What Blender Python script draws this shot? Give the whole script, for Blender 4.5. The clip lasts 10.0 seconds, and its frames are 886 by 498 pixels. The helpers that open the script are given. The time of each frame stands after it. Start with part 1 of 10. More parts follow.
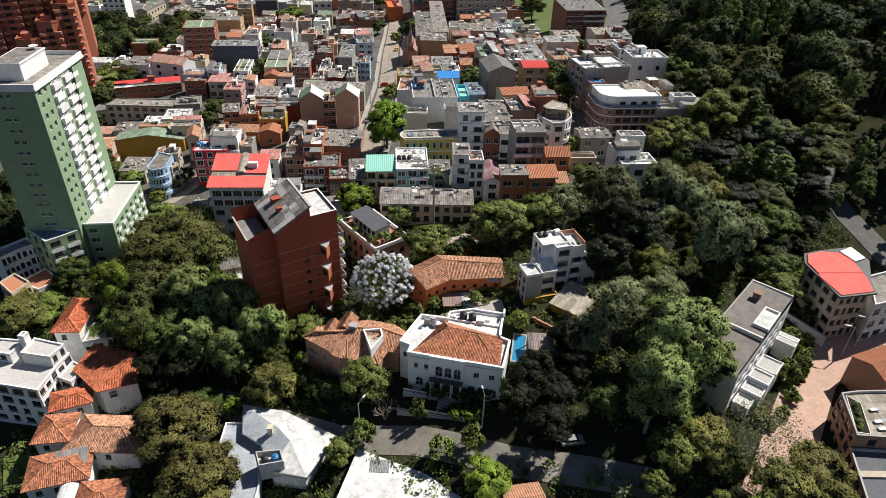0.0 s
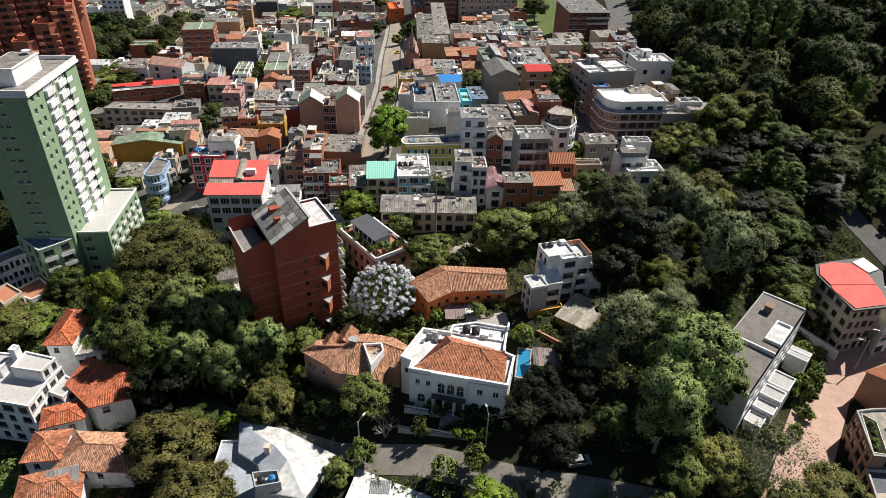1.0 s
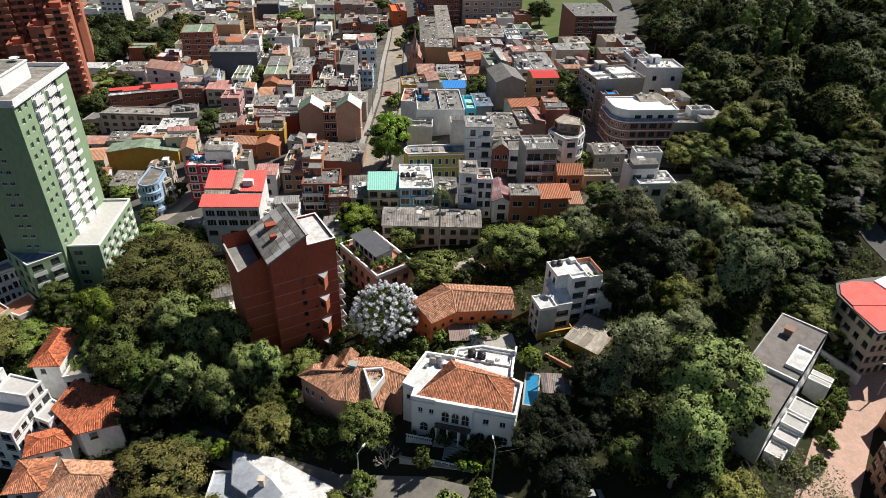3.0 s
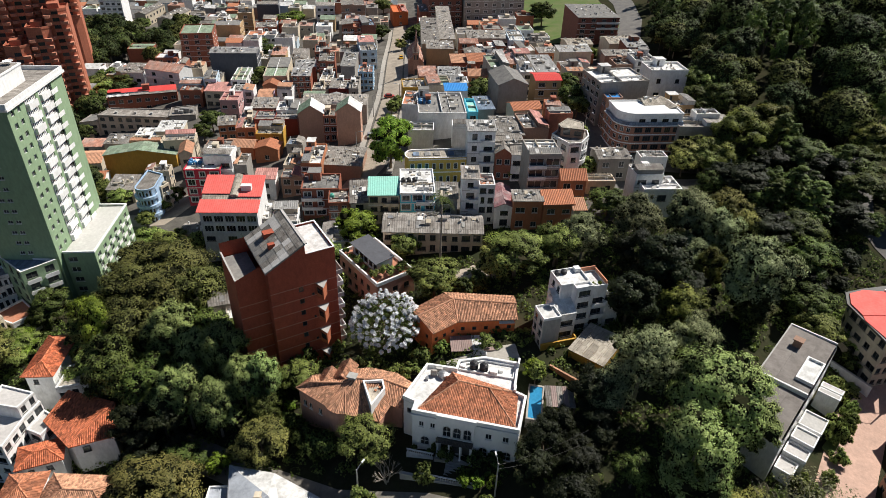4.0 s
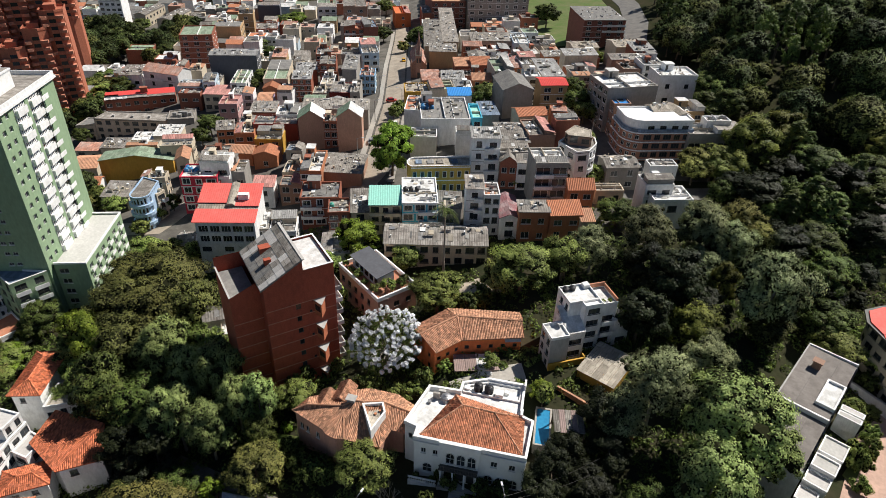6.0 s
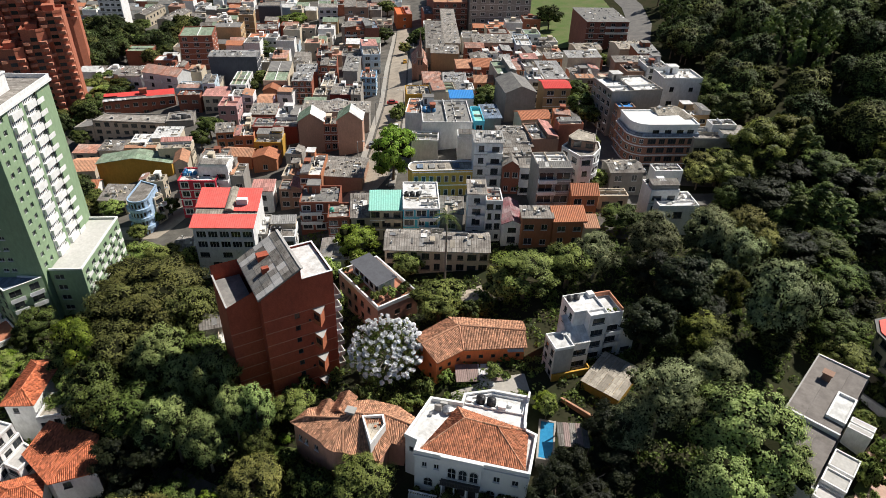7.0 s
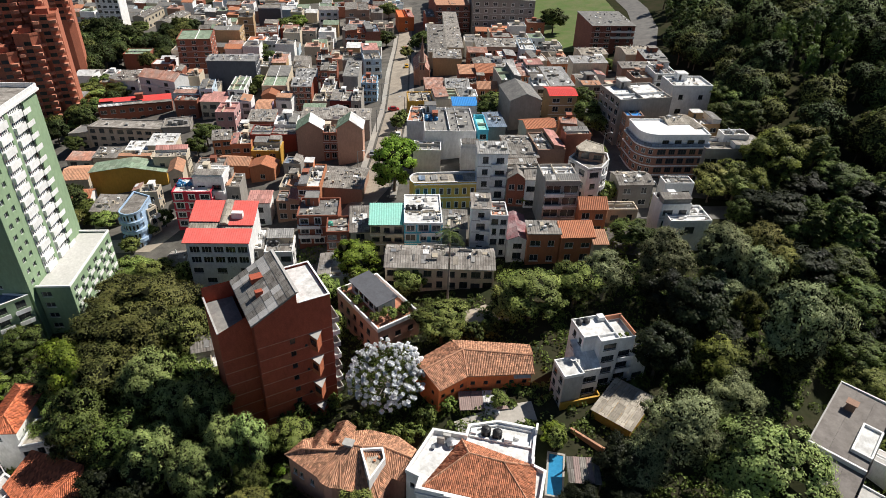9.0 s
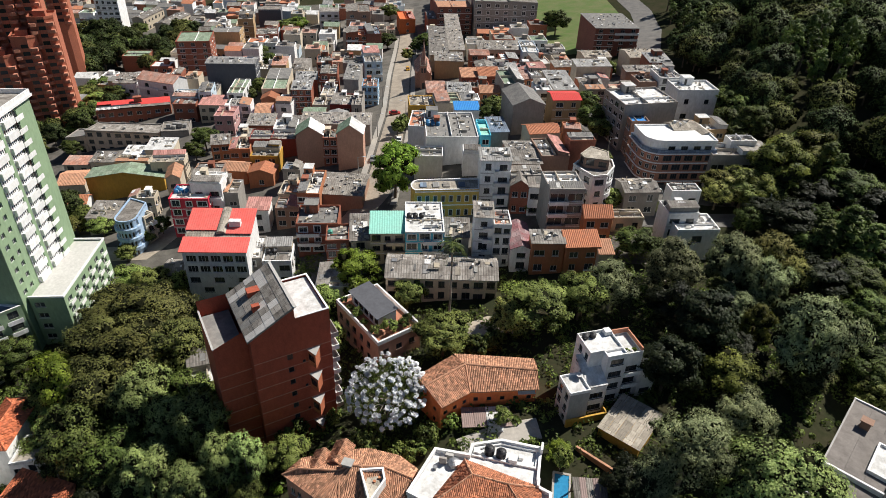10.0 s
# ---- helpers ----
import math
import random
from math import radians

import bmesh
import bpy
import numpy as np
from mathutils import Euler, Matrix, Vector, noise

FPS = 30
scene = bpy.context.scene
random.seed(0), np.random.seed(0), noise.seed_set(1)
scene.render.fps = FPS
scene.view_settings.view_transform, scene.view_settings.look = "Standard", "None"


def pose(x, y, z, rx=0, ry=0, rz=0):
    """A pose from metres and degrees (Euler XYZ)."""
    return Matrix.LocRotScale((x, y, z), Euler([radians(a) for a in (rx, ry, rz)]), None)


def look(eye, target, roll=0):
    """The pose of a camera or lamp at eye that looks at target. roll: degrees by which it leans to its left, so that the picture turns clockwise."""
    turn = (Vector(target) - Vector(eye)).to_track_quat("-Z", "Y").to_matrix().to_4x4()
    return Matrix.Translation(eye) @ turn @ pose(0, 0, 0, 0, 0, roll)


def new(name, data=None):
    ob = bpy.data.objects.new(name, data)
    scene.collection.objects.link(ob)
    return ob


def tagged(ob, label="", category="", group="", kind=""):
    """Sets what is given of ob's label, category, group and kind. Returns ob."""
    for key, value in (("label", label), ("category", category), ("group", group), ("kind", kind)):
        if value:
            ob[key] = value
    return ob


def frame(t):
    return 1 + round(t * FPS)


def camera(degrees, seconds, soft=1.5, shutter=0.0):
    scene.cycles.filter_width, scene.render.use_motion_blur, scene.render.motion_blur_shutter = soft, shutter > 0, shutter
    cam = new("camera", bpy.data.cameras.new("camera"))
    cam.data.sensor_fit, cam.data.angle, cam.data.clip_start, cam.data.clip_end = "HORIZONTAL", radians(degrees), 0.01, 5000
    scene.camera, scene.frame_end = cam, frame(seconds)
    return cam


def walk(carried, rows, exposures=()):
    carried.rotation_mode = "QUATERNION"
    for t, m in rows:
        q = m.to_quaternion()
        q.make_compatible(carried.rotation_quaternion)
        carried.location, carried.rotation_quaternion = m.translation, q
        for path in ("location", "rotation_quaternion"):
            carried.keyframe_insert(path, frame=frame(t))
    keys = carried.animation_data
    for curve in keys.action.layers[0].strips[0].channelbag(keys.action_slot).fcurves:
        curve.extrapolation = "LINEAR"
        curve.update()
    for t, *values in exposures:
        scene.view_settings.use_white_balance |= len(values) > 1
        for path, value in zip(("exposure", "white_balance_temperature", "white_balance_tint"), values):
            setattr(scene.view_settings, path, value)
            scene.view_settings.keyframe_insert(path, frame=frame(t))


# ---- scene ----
import itertools

cam = camera(70.0, 10.0, soft=0.65)
walk(cam, [
    (0.0, pose(-0.000, 0.000, 87.000, 56.780, -1.579, 0.000)),
    (0.5, pose(-0.188, 2.172, 86.989, 56.775, -1.595, 0.043)),
    (1.0, pose(-0.337, 4.150, 86.961, 56.790, -1.606, 0.101)),
    (1.5, pose(-0.463, 5.949, 86.909, 56.794, -1.614, 0.156)),
    (2.0, pose(-0.583, 7.612, 86.862, 56.792, -1.635, 0.215)),
    (2.5, pose(-0.698, 9.238, 86.832, 56.801, -1.648, 0.287)),
    (4.0, pose(-1.040, 14.041, 86.721, 56.774, -1.722, 0.431)),
    (4.5, pose(-1.131, 15.535, 86.666, 56.752, -1.741, 0.492)),
    (5.0, pose(-1.241, 16.961, 86.606, 56.743, -1.759, 0.549)),
    (5.5, pose(-1.330, 18.328, 86.492, 56.750, -1.789, 0.608)),
    (7.0, pose(-1.590, 22.421, 86.301, 56.762, -1.882, 0.817)),
    (7.5, pose(-1.672, 23.892, 86.275, 56.765, -1.893, 0.864)),
    (8.0, pose(-1.812, 25.540, 86.225, 56.776, -1.899, 0.905)),
    (8.5, pose(-1.943, 27.215, 86.254, 56.778, -1.927, 0.936)),
    (9.0, pose(-2.053, 29.029, 86.275, 56.772, -1.938, 0.974)),
    (9.5, pose(-2.174, 30.857, 86.273, 56.780, -1.946, 1.029)),
    (10.0, pose(-2.341, 32.689, 86.300, 56.780, -1.946, 1.078)),
])

# ---- light ----
SUN_AZ, SUN_EL = 54.5, 49.0
world = bpy.data.worlds.new("sky")
scene.world = world
world.use_nodes = True
wn = world.node_tree
sky = wn.nodes.new("ShaderNodeTexSky")
sky.sky_type, sky.sun_disc = "NISHITA", False
sky.sun_elevation, sky.sun_rotation = radians(SUN_EL), radians(SUN_AZ)
sky.altitude, sky.air_density, sky.dust_density = 2600, 0.95, 0.4
wn.links.new(sky.outputs[0], wn.nodes["Background"].inputs[0])
wn.nodes["Background"].inputs[1].default_value = 0.05
sun = new("sun", bpy.data.lights.new("sun", "SUN"))
sun.data.energy, sun.data.angle, sun.data.color = 5.0, radians(0.53), (1.0, 0.95, 0.87)
SUN_DIR = Vector((math.sin(radians(SUN_AZ)) * math.cos(radians(SUN_EL)), math.cos(radians(SUN_AZ)) * math.cos(radians(SUN_EL)), math.sin(radians(SUN_EL))))
sun.matrix_world = look(SUN_DIR * 300, (0, 0, 0))
scene.view_settings.exposure = 0.34


# ---- materials ----
def surface(name, color, second=None, rough=0.85, grain=1.7, stain=0.35, amount=0.5, bump=0.15, vary=0.12, metal=0.0, kind="noise", spec=0.3, mottle=0.8):
    """A weathered surface: a base colour that wanders to a second one in large stains and fine grain."""
    m = bpy.data.materials.new(name)
    m.use_nodes = True
    nt = m.node_tree
    L, N = nt.links.new, nt.nodes.new
    b = nt.nodes["Principled BSDF"]
    b.inputs["Roughness"].default_value, b.inputs["Metallic"].default_value = rough, metal
    b.inputs["Specular IOR Level"].default_value = spec
    second = second or tuple(c * 0.62 for c in color)
    co = N("ShaderNodeTexCoord")
    info = N("ShaderNodeObjectInfo")
    shift = N("ShaderNodeVectorMath")
    shift.operation = "MULTIPLY_ADD"
    L(info.outputs["Random"], shift.inputs[0])
    shift.inputs[1].default_value = (37, 53, 19)
    L(co.outputs["Object"], shift.inputs[2])
    big, fine = N("ShaderNodeTexNoise"), N("ShaderNodeTexNoise")
    big.inputs["Scale"].default_value, big.inputs["Detail"].default_value, big.inputs["Roughness"].default_value = stain, 6, 0.65
    fine.inputs["Scale"].default_value, fine.inputs["Detail"].default_value, fine.inputs["Roughness"].default_value = grain, 7, 0.72
    streak = N("ShaderNodeVectorMath")
    streak.operation = "MULTIPLY"
    streak.inputs[1].default_value = (1.0, 1.0, 0.4)
    L(shift.outputs[0], streak.inputs[0])
    L(shift.outputs[0], big.inputs[0])
    L(streak.outputs[0], fine.inputs[0])
    ramp = N("ShaderNodeMapRange")
    ramp.inputs[1].default_value, ramp.inputs[2].default_value, ramp.inputs[4].default_value = 0.38, 0.68, amount
    L(big.outputs[0], ramp.inputs[0])
    mix = N("ShaderNodeMix")
    mix.data_type = "RGBA"
    mix.inputs[6].default_value, mix.inputs[7].default_value = (*color, 1), (*second, 1)
    L(ramp.outputs[0], mix.inputs[0])
    hsv = N("ShaderNodeHueSaturation")
    val = N("ShaderNodeMath")
    val.operation = "MULTIPLY_ADD"
    val.inputs[1].default_value, val.inputs[2].default_value = mottle, 1 - mottle / 2
    L(fine.outputs[0], val.inputs[0])
    rnd = N("ShaderNodeMath")
    rnd.operation = "MULTIPLY_ADD"
    rnd.inputs[1].default_value, rnd.inputs[2].default_value = 2 * vary, 1 - vary
    L(info.outputs["Random"], rnd.inputs[0])
    mul = N("ShaderNodeMath")
    mul.operation = "MULTIPLY"
    L(val.outputs[0], mul.inputs[0])
    L(rnd.outputs[0], mul.inputs[1])
    L(mul.outputs[0], hsv.inputs["Value"])
    L(mix.outputs[2], hsv.inputs["Color"])
    out = hsv.outputs[0]
    if kind == "brick":
        br = N("ShaderNodeTexBrick")
        br.inputs["Scale"].default_value = 1.0
        br.inputs["Brick Width"].default_value, br.inputs["Row Height"].default_value, br.inputs["Mortar Size"].default_value = 0.25, 0.09, 0.012
        br.inputs["Mortar"].default_value = (0.62, 0.6, 0.58, 1)
        br.inputs["Color1"].default_value, br.inputs["Color2"].default_value = (1, 1, 1, 1), (0.8, 0.8, 0.8, 1)
        sep, com = N("ShaderNodeSeparateXYZ"), N("ShaderNodeCombineXYZ")
        add = N("ShaderNodeMath")
        L(co.outputs["Object"], sep.inputs[0])
        L(sep.outputs[0], add.inputs[0])
        L(sep.outputs[1], add.inputs[1])
        L(add.outputs[0], com.inputs[0])
        L(sep.outputs[2], com.inputs[1])
        L(com.outputs[0], br.inputs[0])
        mm = N("ShaderNodeMix")
        mm.data_type, mm.blend_type = "RGBA", "MULTIPLY"
        mm.inputs[0].default_value = 0.7
        L(out, mm.inputs[6])
        L(br.outputs[0], mm.inputs[7])
        out = mm.outputs[2]
    if kind == "sheet":
        br = N("ShaderNodeTexBrick")
        br.offset, br.squash = 0.35, 1.0
        br.inputs["Scale"].default_value, br.inputs["Mortar Size"].default_value = 1.0, 0.035
        br.inputs["Brick Width"].default_value, br.inputs["Row Height"].default_value = 0.95, 2.1
        br.inputs["Color1"].default_value, br.inputs["Color2"].default_value, br.inputs["Mortar"].default_value = (1.2, 1.2, 1.2, 1), (0.55, 0.54, 0.52, 1), (0.35, 0.34, 0.33, 1)
        br.inputs["Bias"].default_value = -0.15
        L(shift.outputs[0], br.inputs[0])
        mm = N("ShaderNodeMix")
        mm.data_type, mm.blend_type = "RGBA", "MULTIPLY"
        mm.inputs[0].default_value = 0.75
        L(out, mm.inputs[6])
        L(br.outputs[0], mm.inputs[7])
        out = mm.outputs[2]
    if kind == "island":
        geo = N("ShaderNodeNewGeometry")
        h2 = N("ShaderNodeHueSaturation")
        v2 = N("ShaderNodeMath")
        v2.operation = "MULTIPLY_ADD"
        v2.inputs[1].default_value, v2.inputs[2].default_value = 0.95, 0.5
        L(geo.outputs["Random Per Island"], v2.inputs[0])
        L(v2.outputs[0], h2.inputs["Value"])
        L(out, h2.inputs["Color"])
        out = h2.outputs[0]
    L(out, b.inputs["Base Color"])
    if bump:
        bp = N("ShaderNodeBump")
        bp.inputs["Strength"].default_value, bp.inputs["Distance"].default_value = bump, 0.05
        L(fine.outputs[0], bp.inputs["Height"])
        L(bp.outputs[0], b.inputs["Normal"])
    return m


def foliage(name, color, second, gloss=0.55):
    """Leaves whose colour changes from leaf to leaf and from tree to tree, and which let some light through."""
    m = bpy.data.materials.new(name)
    m.use_nodes = True
    nt = m.node_tree
    L, N = nt.links.new, nt.nodes.new
    b = nt.nodes["Principled BSDF"]
    b.inputs["Roughness"].default_value = gloss
    b.inputs["Specular IOR Level"].default_value = 0.2
    geo, info = N("ShaderNodeNewGeometry"), N("ShaderNodeObjectInfo")
    mix = N("ShaderNodeMix")
    mix.data_type = "RGBA"
    mix.inputs[6].default_value, mix.inputs[7].default_value = (*color, 1), (*second, 1)
    co, cloud, blend = N("ShaderNodeTexCoord"), N("ShaderNodeTexNoise"), N("ShaderNodeMath")
    cloud.inputs["Scale"].default_value, cloud.inputs["Detail"].default_value = 0.55, 2
    L(co.outputs["Object"], cloud.inputs[0])
    blend.operation = "MULTIPLY_ADD"
    blend.inputs[1].default_value = 0.42
    part_noise = N("ShaderNodeMath")
    part_noise.operation = "MULTIPLY_ADD"
    part_noise.inputs[1].default_value, part_noise.inputs[2].default_value = 1.9, -0.68
    L(cloud.outputs[0], part_noise.inputs[0])
    L(geo.outputs["Random Per Island"], blend.inputs[0])
    L(part_noise.outputs[0], blend.inputs[2])
    blend.use_clamp = True
    L(blend.outputs[0], mix.inputs[0])
    hsv = N("ShaderNodeHueSaturation")
    hue, val = N("ShaderNodeMapRange"), N("ShaderNodeMapRange")
    stand, spot, both = N("ShaderNodeTexNoise"), N("ShaderNodeMapRange"), N("ShaderNodeMath")
    stand.inputs["Scale"].default_value, stand.inputs["Detail"].default_value = 0.11, 1
    L(geo.outputs["Position"], stand.inputs[0])
    spot.inputs[1].default_value, spot.inputs[2].default_value = 0.34, 0.66
    spot.inputs[3].default_value, spot.inputs[4].default_value = 0.7, 1.4
    L(stand.outputs[0], spot.inputs[0])
    both.operation = "MULTIPLY"
    hue.inputs[3].default_value, hue.inputs[4].default_value = 0.485, 0.515
    val.inputs[3].default_value, val.inputs[4].default_value = 0.75, 1.25
    L(info.outputs["Random"], hue.inputs[0])
    L(info.outputs["Random"], val.inputs[0])
    L(hue.outputs[0], hsv.inputs["Hue"])
    L(val.outputs[0], both.inputs[0])
    L(spot.outputs[0], both.inputs[1])
    L(both.outputs[0], hsv.inputs["Value"])
    L(mix.outputs[2], hsv.inputs["Color"])
    L(hsv.outputs[0], b.inputs["Base Color"])
    tr = N("ShaderNodeBsdfTranslucent")
    L(hsv.outputs[0], tr.inputs[0])
    ms = N("ShaderNodeMixShader")
    ms.inputs[0].default_value = 0.26
    L(b.outputs[0], ms.inputs[1])
    L(tr.outputs[0], ms.inputs[2])
    L(ms.outputs[0], nt.nodes["Material Output"].inputs[0])
    return m


WHITE = surface("white_plaster", (0.8, 0.8, 0.795), (0.58, 0.57, 0.53), amount=0.45, vary=0.08)
CREAM = surface("cream_plaster", (0.58, 0.5, 0.385), (0.42, 0.37, 0.29))
BEIGE = surface("beige_plaster", (0.64, 0.5, 0.38), (0.5, 0.38, 0.28), vary=0.03)
GREYP = surface("grey_render", (0.33, 0.305, 0.275), (0.2, 0.185, 0.17))
SLATE = surface("slate_render", (0.12, 0.125, 0.14), (0.08, 0.08, 0.09))
OCHRE = surface("tan_plaster", (0.48, 0.33, 0.18), (0.36, 0.26, 0.16))
OCHREY = surface("ochre_plaster", (0.52, 0.3, 0.05), (0.42, 0.24, 0.05), vary=0.05)
MUSTARD = surface("mustard_plaster", (0.6, 0.4, 0.09), (0.48, 0.32, 0.09), vary=0.02)
CRIMSON = surface("crimson_plaster", (0.52, 0.035, 0.06), (0.4, 0.03, 0.05))
MAROON = surface("maroon_plaster", (0.24, 0.05, 0.04), (0.16, 0.05, 0.04))
TERRA = surface("terracotta_plaster", (0.5, 0.2, 0.1), (0.4, 0.18, 0.1))
ORANGEW = surface("orange_plaster", (0.62, 0.16, 0.05), (0.5, 0.14, 0.06))
PINK = surface("pink_plaster", (0.6, 0.35, 0.34), (0.5, 0.32, 0.3))
LILAC = surface("lilac_plaster", (0.4, 0.3, 0.42), (0.34, 0.26, 0.34))
PALEBLUE = surface("pale_blue_plaster", (0.5, 0.6, 0.68), (0.42, 0.48, 0.53))
SKY = surface("sky_blue_plaster", (0.28, 0.48, 0.68), (0.26, 0.4, 0.52))
TURQ = surface("turquoise_plaster", (0.09, 0.46, 0.62), (0.08, 0.36, 0.48))
BROWNWALL = surface("brown_render", (0.35, 0.215, 0.155), (0.26, 0.165, 0.12), grain=3)
GABLEWALL = surface("salmon_brown_render", (0.5, 0.3, 0.22), (0.38, 0.23, 0.17), grain=3)
REDBRICK = surface("red_brick", (0.36, 0.13, 0.08), (0.27, 0.1, 0.065), kind="brick")
DARKBRICK = surface("dark_brick", (0.26, 0.1, 0.075), (0.19, 0.08, 0.06), kind="brick")
DEEPBRICK = surface("deep_red_brick", (0.42, 0.1, 0.055), (0.29, 0.072, 0.045), kind="brick", vary=0.0)
GREENT = surface("green_facade", (0.26, 0.36, 0.22), (0.22, 0.31, 0.2), amount=0.3, vary=0.02)
ORANGEH = surface("orange_house_plaster", (0.86, 0.23, 0.08), (0.76, 0.19, 0.07), vary=0.02)
SALMON = surface("salmon_plaster", (0.5, 0.27, 0.2), (0.42, 0.23, 0.17), vary=0.02)
CONCRETE = surface("concrete", (0.42, 0.41, 0.39), (0.3, 0.29, 0.27))

TAR = surface("tar_roof", (0.16, 0.155, 0.15), (0.26, 0.25, 0.23), stain=0.5, amount=0.9)
GREYROOF = surface("grey_sheet_roof", (0.29, 0.27, 0.245), (0.14, 0.12, 0.105), stain=0.6, amount=0.9, vary=0.3, kind="sheet")
ZINC = surface("zinc_roof", (0.36, 0.355, 0.345), (0.22, 0.21, 0.205), rough=0.55, metal=0.2, vary=0.2, kind="sheet")
WHITEROOF = surface("white_roof", (0.74, 0.74, 0.73), (0.38, 0.37, 0.35), amount=0.9, stain=0.5)
PALEROOF = surface("pale_coated_roof", (0.56, 0.55, 0.52), (0.44, 0.43, 0.4), amount=0.5, stain=0.5)
CREAMROOF = surface("cream_roof", (0.44, 0.395, 0.33), (0.25, 0.22, 0.18), amount=0.9, stain=0.6, kind="sheet")
GREENROOF = surface("green_roof", (0.22, 0.3, 0.21), (0.26, 0.28, 0.22), amount=0.7, kind="sheet")
REDROOF = surface("red_sheet_roof", (0.6, 0.055, 0.05), (0.5, 0.1, 0.08), amount=0.5, vary=0.05)
CORALROOF = surface("coral_red_roof", (0.78, 0.13, 0.11), (0.7, 0.2, 0.17), amount=0.5, vary=0.03)
PALEPINK = surface("pale_pink_roof", (0.46, 0.22, 0.19), (0.45, 0.27, 0.24), kind="sheet")
RUST = surface("rust_roof", (0.42, 0.2, 0.14), (0.45, 0.36, 0.32), amount=0.8, kind="sheet")
BLUEROOF = surface("blue_sheet_roof", (0.18, 0.24, 0.33), (0.2, 0.22, 0.25), kind="sheet")
VIVIDBLUE = surface("vivid_blue_sheet", (0.03, 0.22, 0.6), (0.06, 0.26, 0.5))
TEALROOF = surface("mint_sheet_roof", (0.28, 0.62, 0.52), (0.3, 0.5, 0.43), amount=0.4)
MAROONROOF = surface("maroon_roof", (0.25, 0.1, 0.11), (0.3, 0.28, 0.28), amount=0.8, kind="sheet")
TERRACE = surface("terracotta_terrace", (0.46, 0.18, 0.1), (0.4, 0.25, 0.18))
GREENWHITE = surface("dull_green_sheet", (0.2, 0.29, 0.2), (0.28, 0.32, 0.26), kind="sheet")
TILE = surface("clay_tile", (0.5, 0.2, 0.105), (0.32, 0.14, 0.085), stain=1.2, grain=5, amount=0.8, bump=0.3, kind="island")
REDTILE = surface("red_clay_tile", (0.52, 0.155, 0.07), (0.36, 0.12, 0.07), stain=1.0, grain=5, amount=0.7, bump=0.3, kind="island")
OLDTILE = surface("old_clay_tile", (0.52, 0.27, 0.165), (0.3, 0.17, 0.11), stain=1.0, grain=5, amount=0.9, bump=0.3, kind="island")
GLASS = surface("window_glass", (0.025, 0.03, 0.035), (0.05, 0.055, 0.06), rough=0.08, bump=0.0, vary=0.5, spec=0.6)
FRAME = surface("white_frame", (0.7, 0.7, 0.68), rough=0.5, bump=0.0)
DARKFRAME = surface("dark_frame", (0.08, 0.075, 0.07), rough=0.5, bump=0.0)
METAL = surface("galvanised_metal", (0.5, 0.5, 0.5), rough=0.4, metal=0.8, bump=0.05)
BLUEPLASTIC = surface("blue_plastic", (0.04, 0.2, 0.42), rough=0.45, bump=0.03)
BLACKPLASTIC = surface("black_plastic", (0.03, 0.03, 0.033), rough=0.45, bump=0.03)
WHITEPLASTIC = surface("white_plastic", (0.7, 0.72, 0.74), rough=0.4, bump=0.03)
GREENPLASTIC = surface("green_plastic", (0.08, 0.4, 0.3), rough=0.45, bump=0.03)
ASPHALT = surface("asphalt", (0.11, 0.105, 0.1), (0.17, 0.16, 0.145), stain=0.3, amount=0.9)
STREET = surface("concrete_street", (0.44, 0.375, 0.3), (0.28, 0.24, 0.195), stain=0.25, amount=0.9)
PINKPAVE = surface("pink_brick_paving", (0.5, 0.33, 0.26), (0.4, 0.27, 0.215), stain=0.4, amount=0.9)
LANE = surface("worn_lane_concrete", (0.27, 0.245, 0.21), (0.16, 0.145, 0.125), stain=0.3, amount=0.9)
PAVING = surface("pavement_slabs", (0.4, 0.37, 0.33), (0.3, 0.28, 0.25))
GRASS = surface("grass_blades", (0.085, 0.14, 0.026), (0.15, 0.155, 0.06), stain=0.12, grain=3, amount=0.9, bump=0.4)
# Soil set near black; shade between houses and trees is put into its colour.
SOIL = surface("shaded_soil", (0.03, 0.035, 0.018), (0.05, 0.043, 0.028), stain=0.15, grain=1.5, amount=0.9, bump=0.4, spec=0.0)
BARK = surface("bark", (0.14, 0.105, 0.075), (0.09, 0.07, 0.05), grain=12, bump=0.5)
PALEBARK = surface("pale_bark", (0.34, 0.3, 0.25), (0.22, 0.19, 0.16), grain=12, bump=0.5)
WATER = surface("pool_water", (0.03, 0.2, 0.38), (0.05, 0.26, 0.42), rough=0.05, grain=2, bump=0.08, spec=0.5)
LEAF_DARK = foliage("dark_leaves", (0.035, 0.058, 0.014), (0.2, 0.25, 0.06))
LEAF_MID = foliage("mid_leaves", (0.08, 0.12, 0.026), (0.38, 0.44, 0.12))
LEAF_BLUE = foliage("bluish_leaves", (0.075, 0.1, 0.04), (0.5, 0.54, 0.27))
LEAF_LIGHT = foliage("light_leaves", (0.1, 0.17, 0.016), (0.33, 0.44, 0.06))
LEAF_OLIVE = foliage("olive_leaves", (0.085, 0.095, 0.022), (0.4, 0.38, 0.115))
LEAF_BRONZE = foliage("bronze_leaves", (0.06, 0.07, 0.02), (0.235, 0.235, 0.07))
# Leaf colour taken down near black, with deep shade put into it.
LEAF_SHADE = foliage("shade_dark_leaves", (0.005, 0.009, 0.004), (0.035, 0.044, 0.016))
LEAF_ASH = foliage("grey_olive_leaves", (0.06, 0.072, 0.03), (0.34, 0.36, 0.18))
LEAF_YEW = foliage("yellowish_leaves", (0.045, 0.06, 0.012), (0.29, 0.3, 0.06))
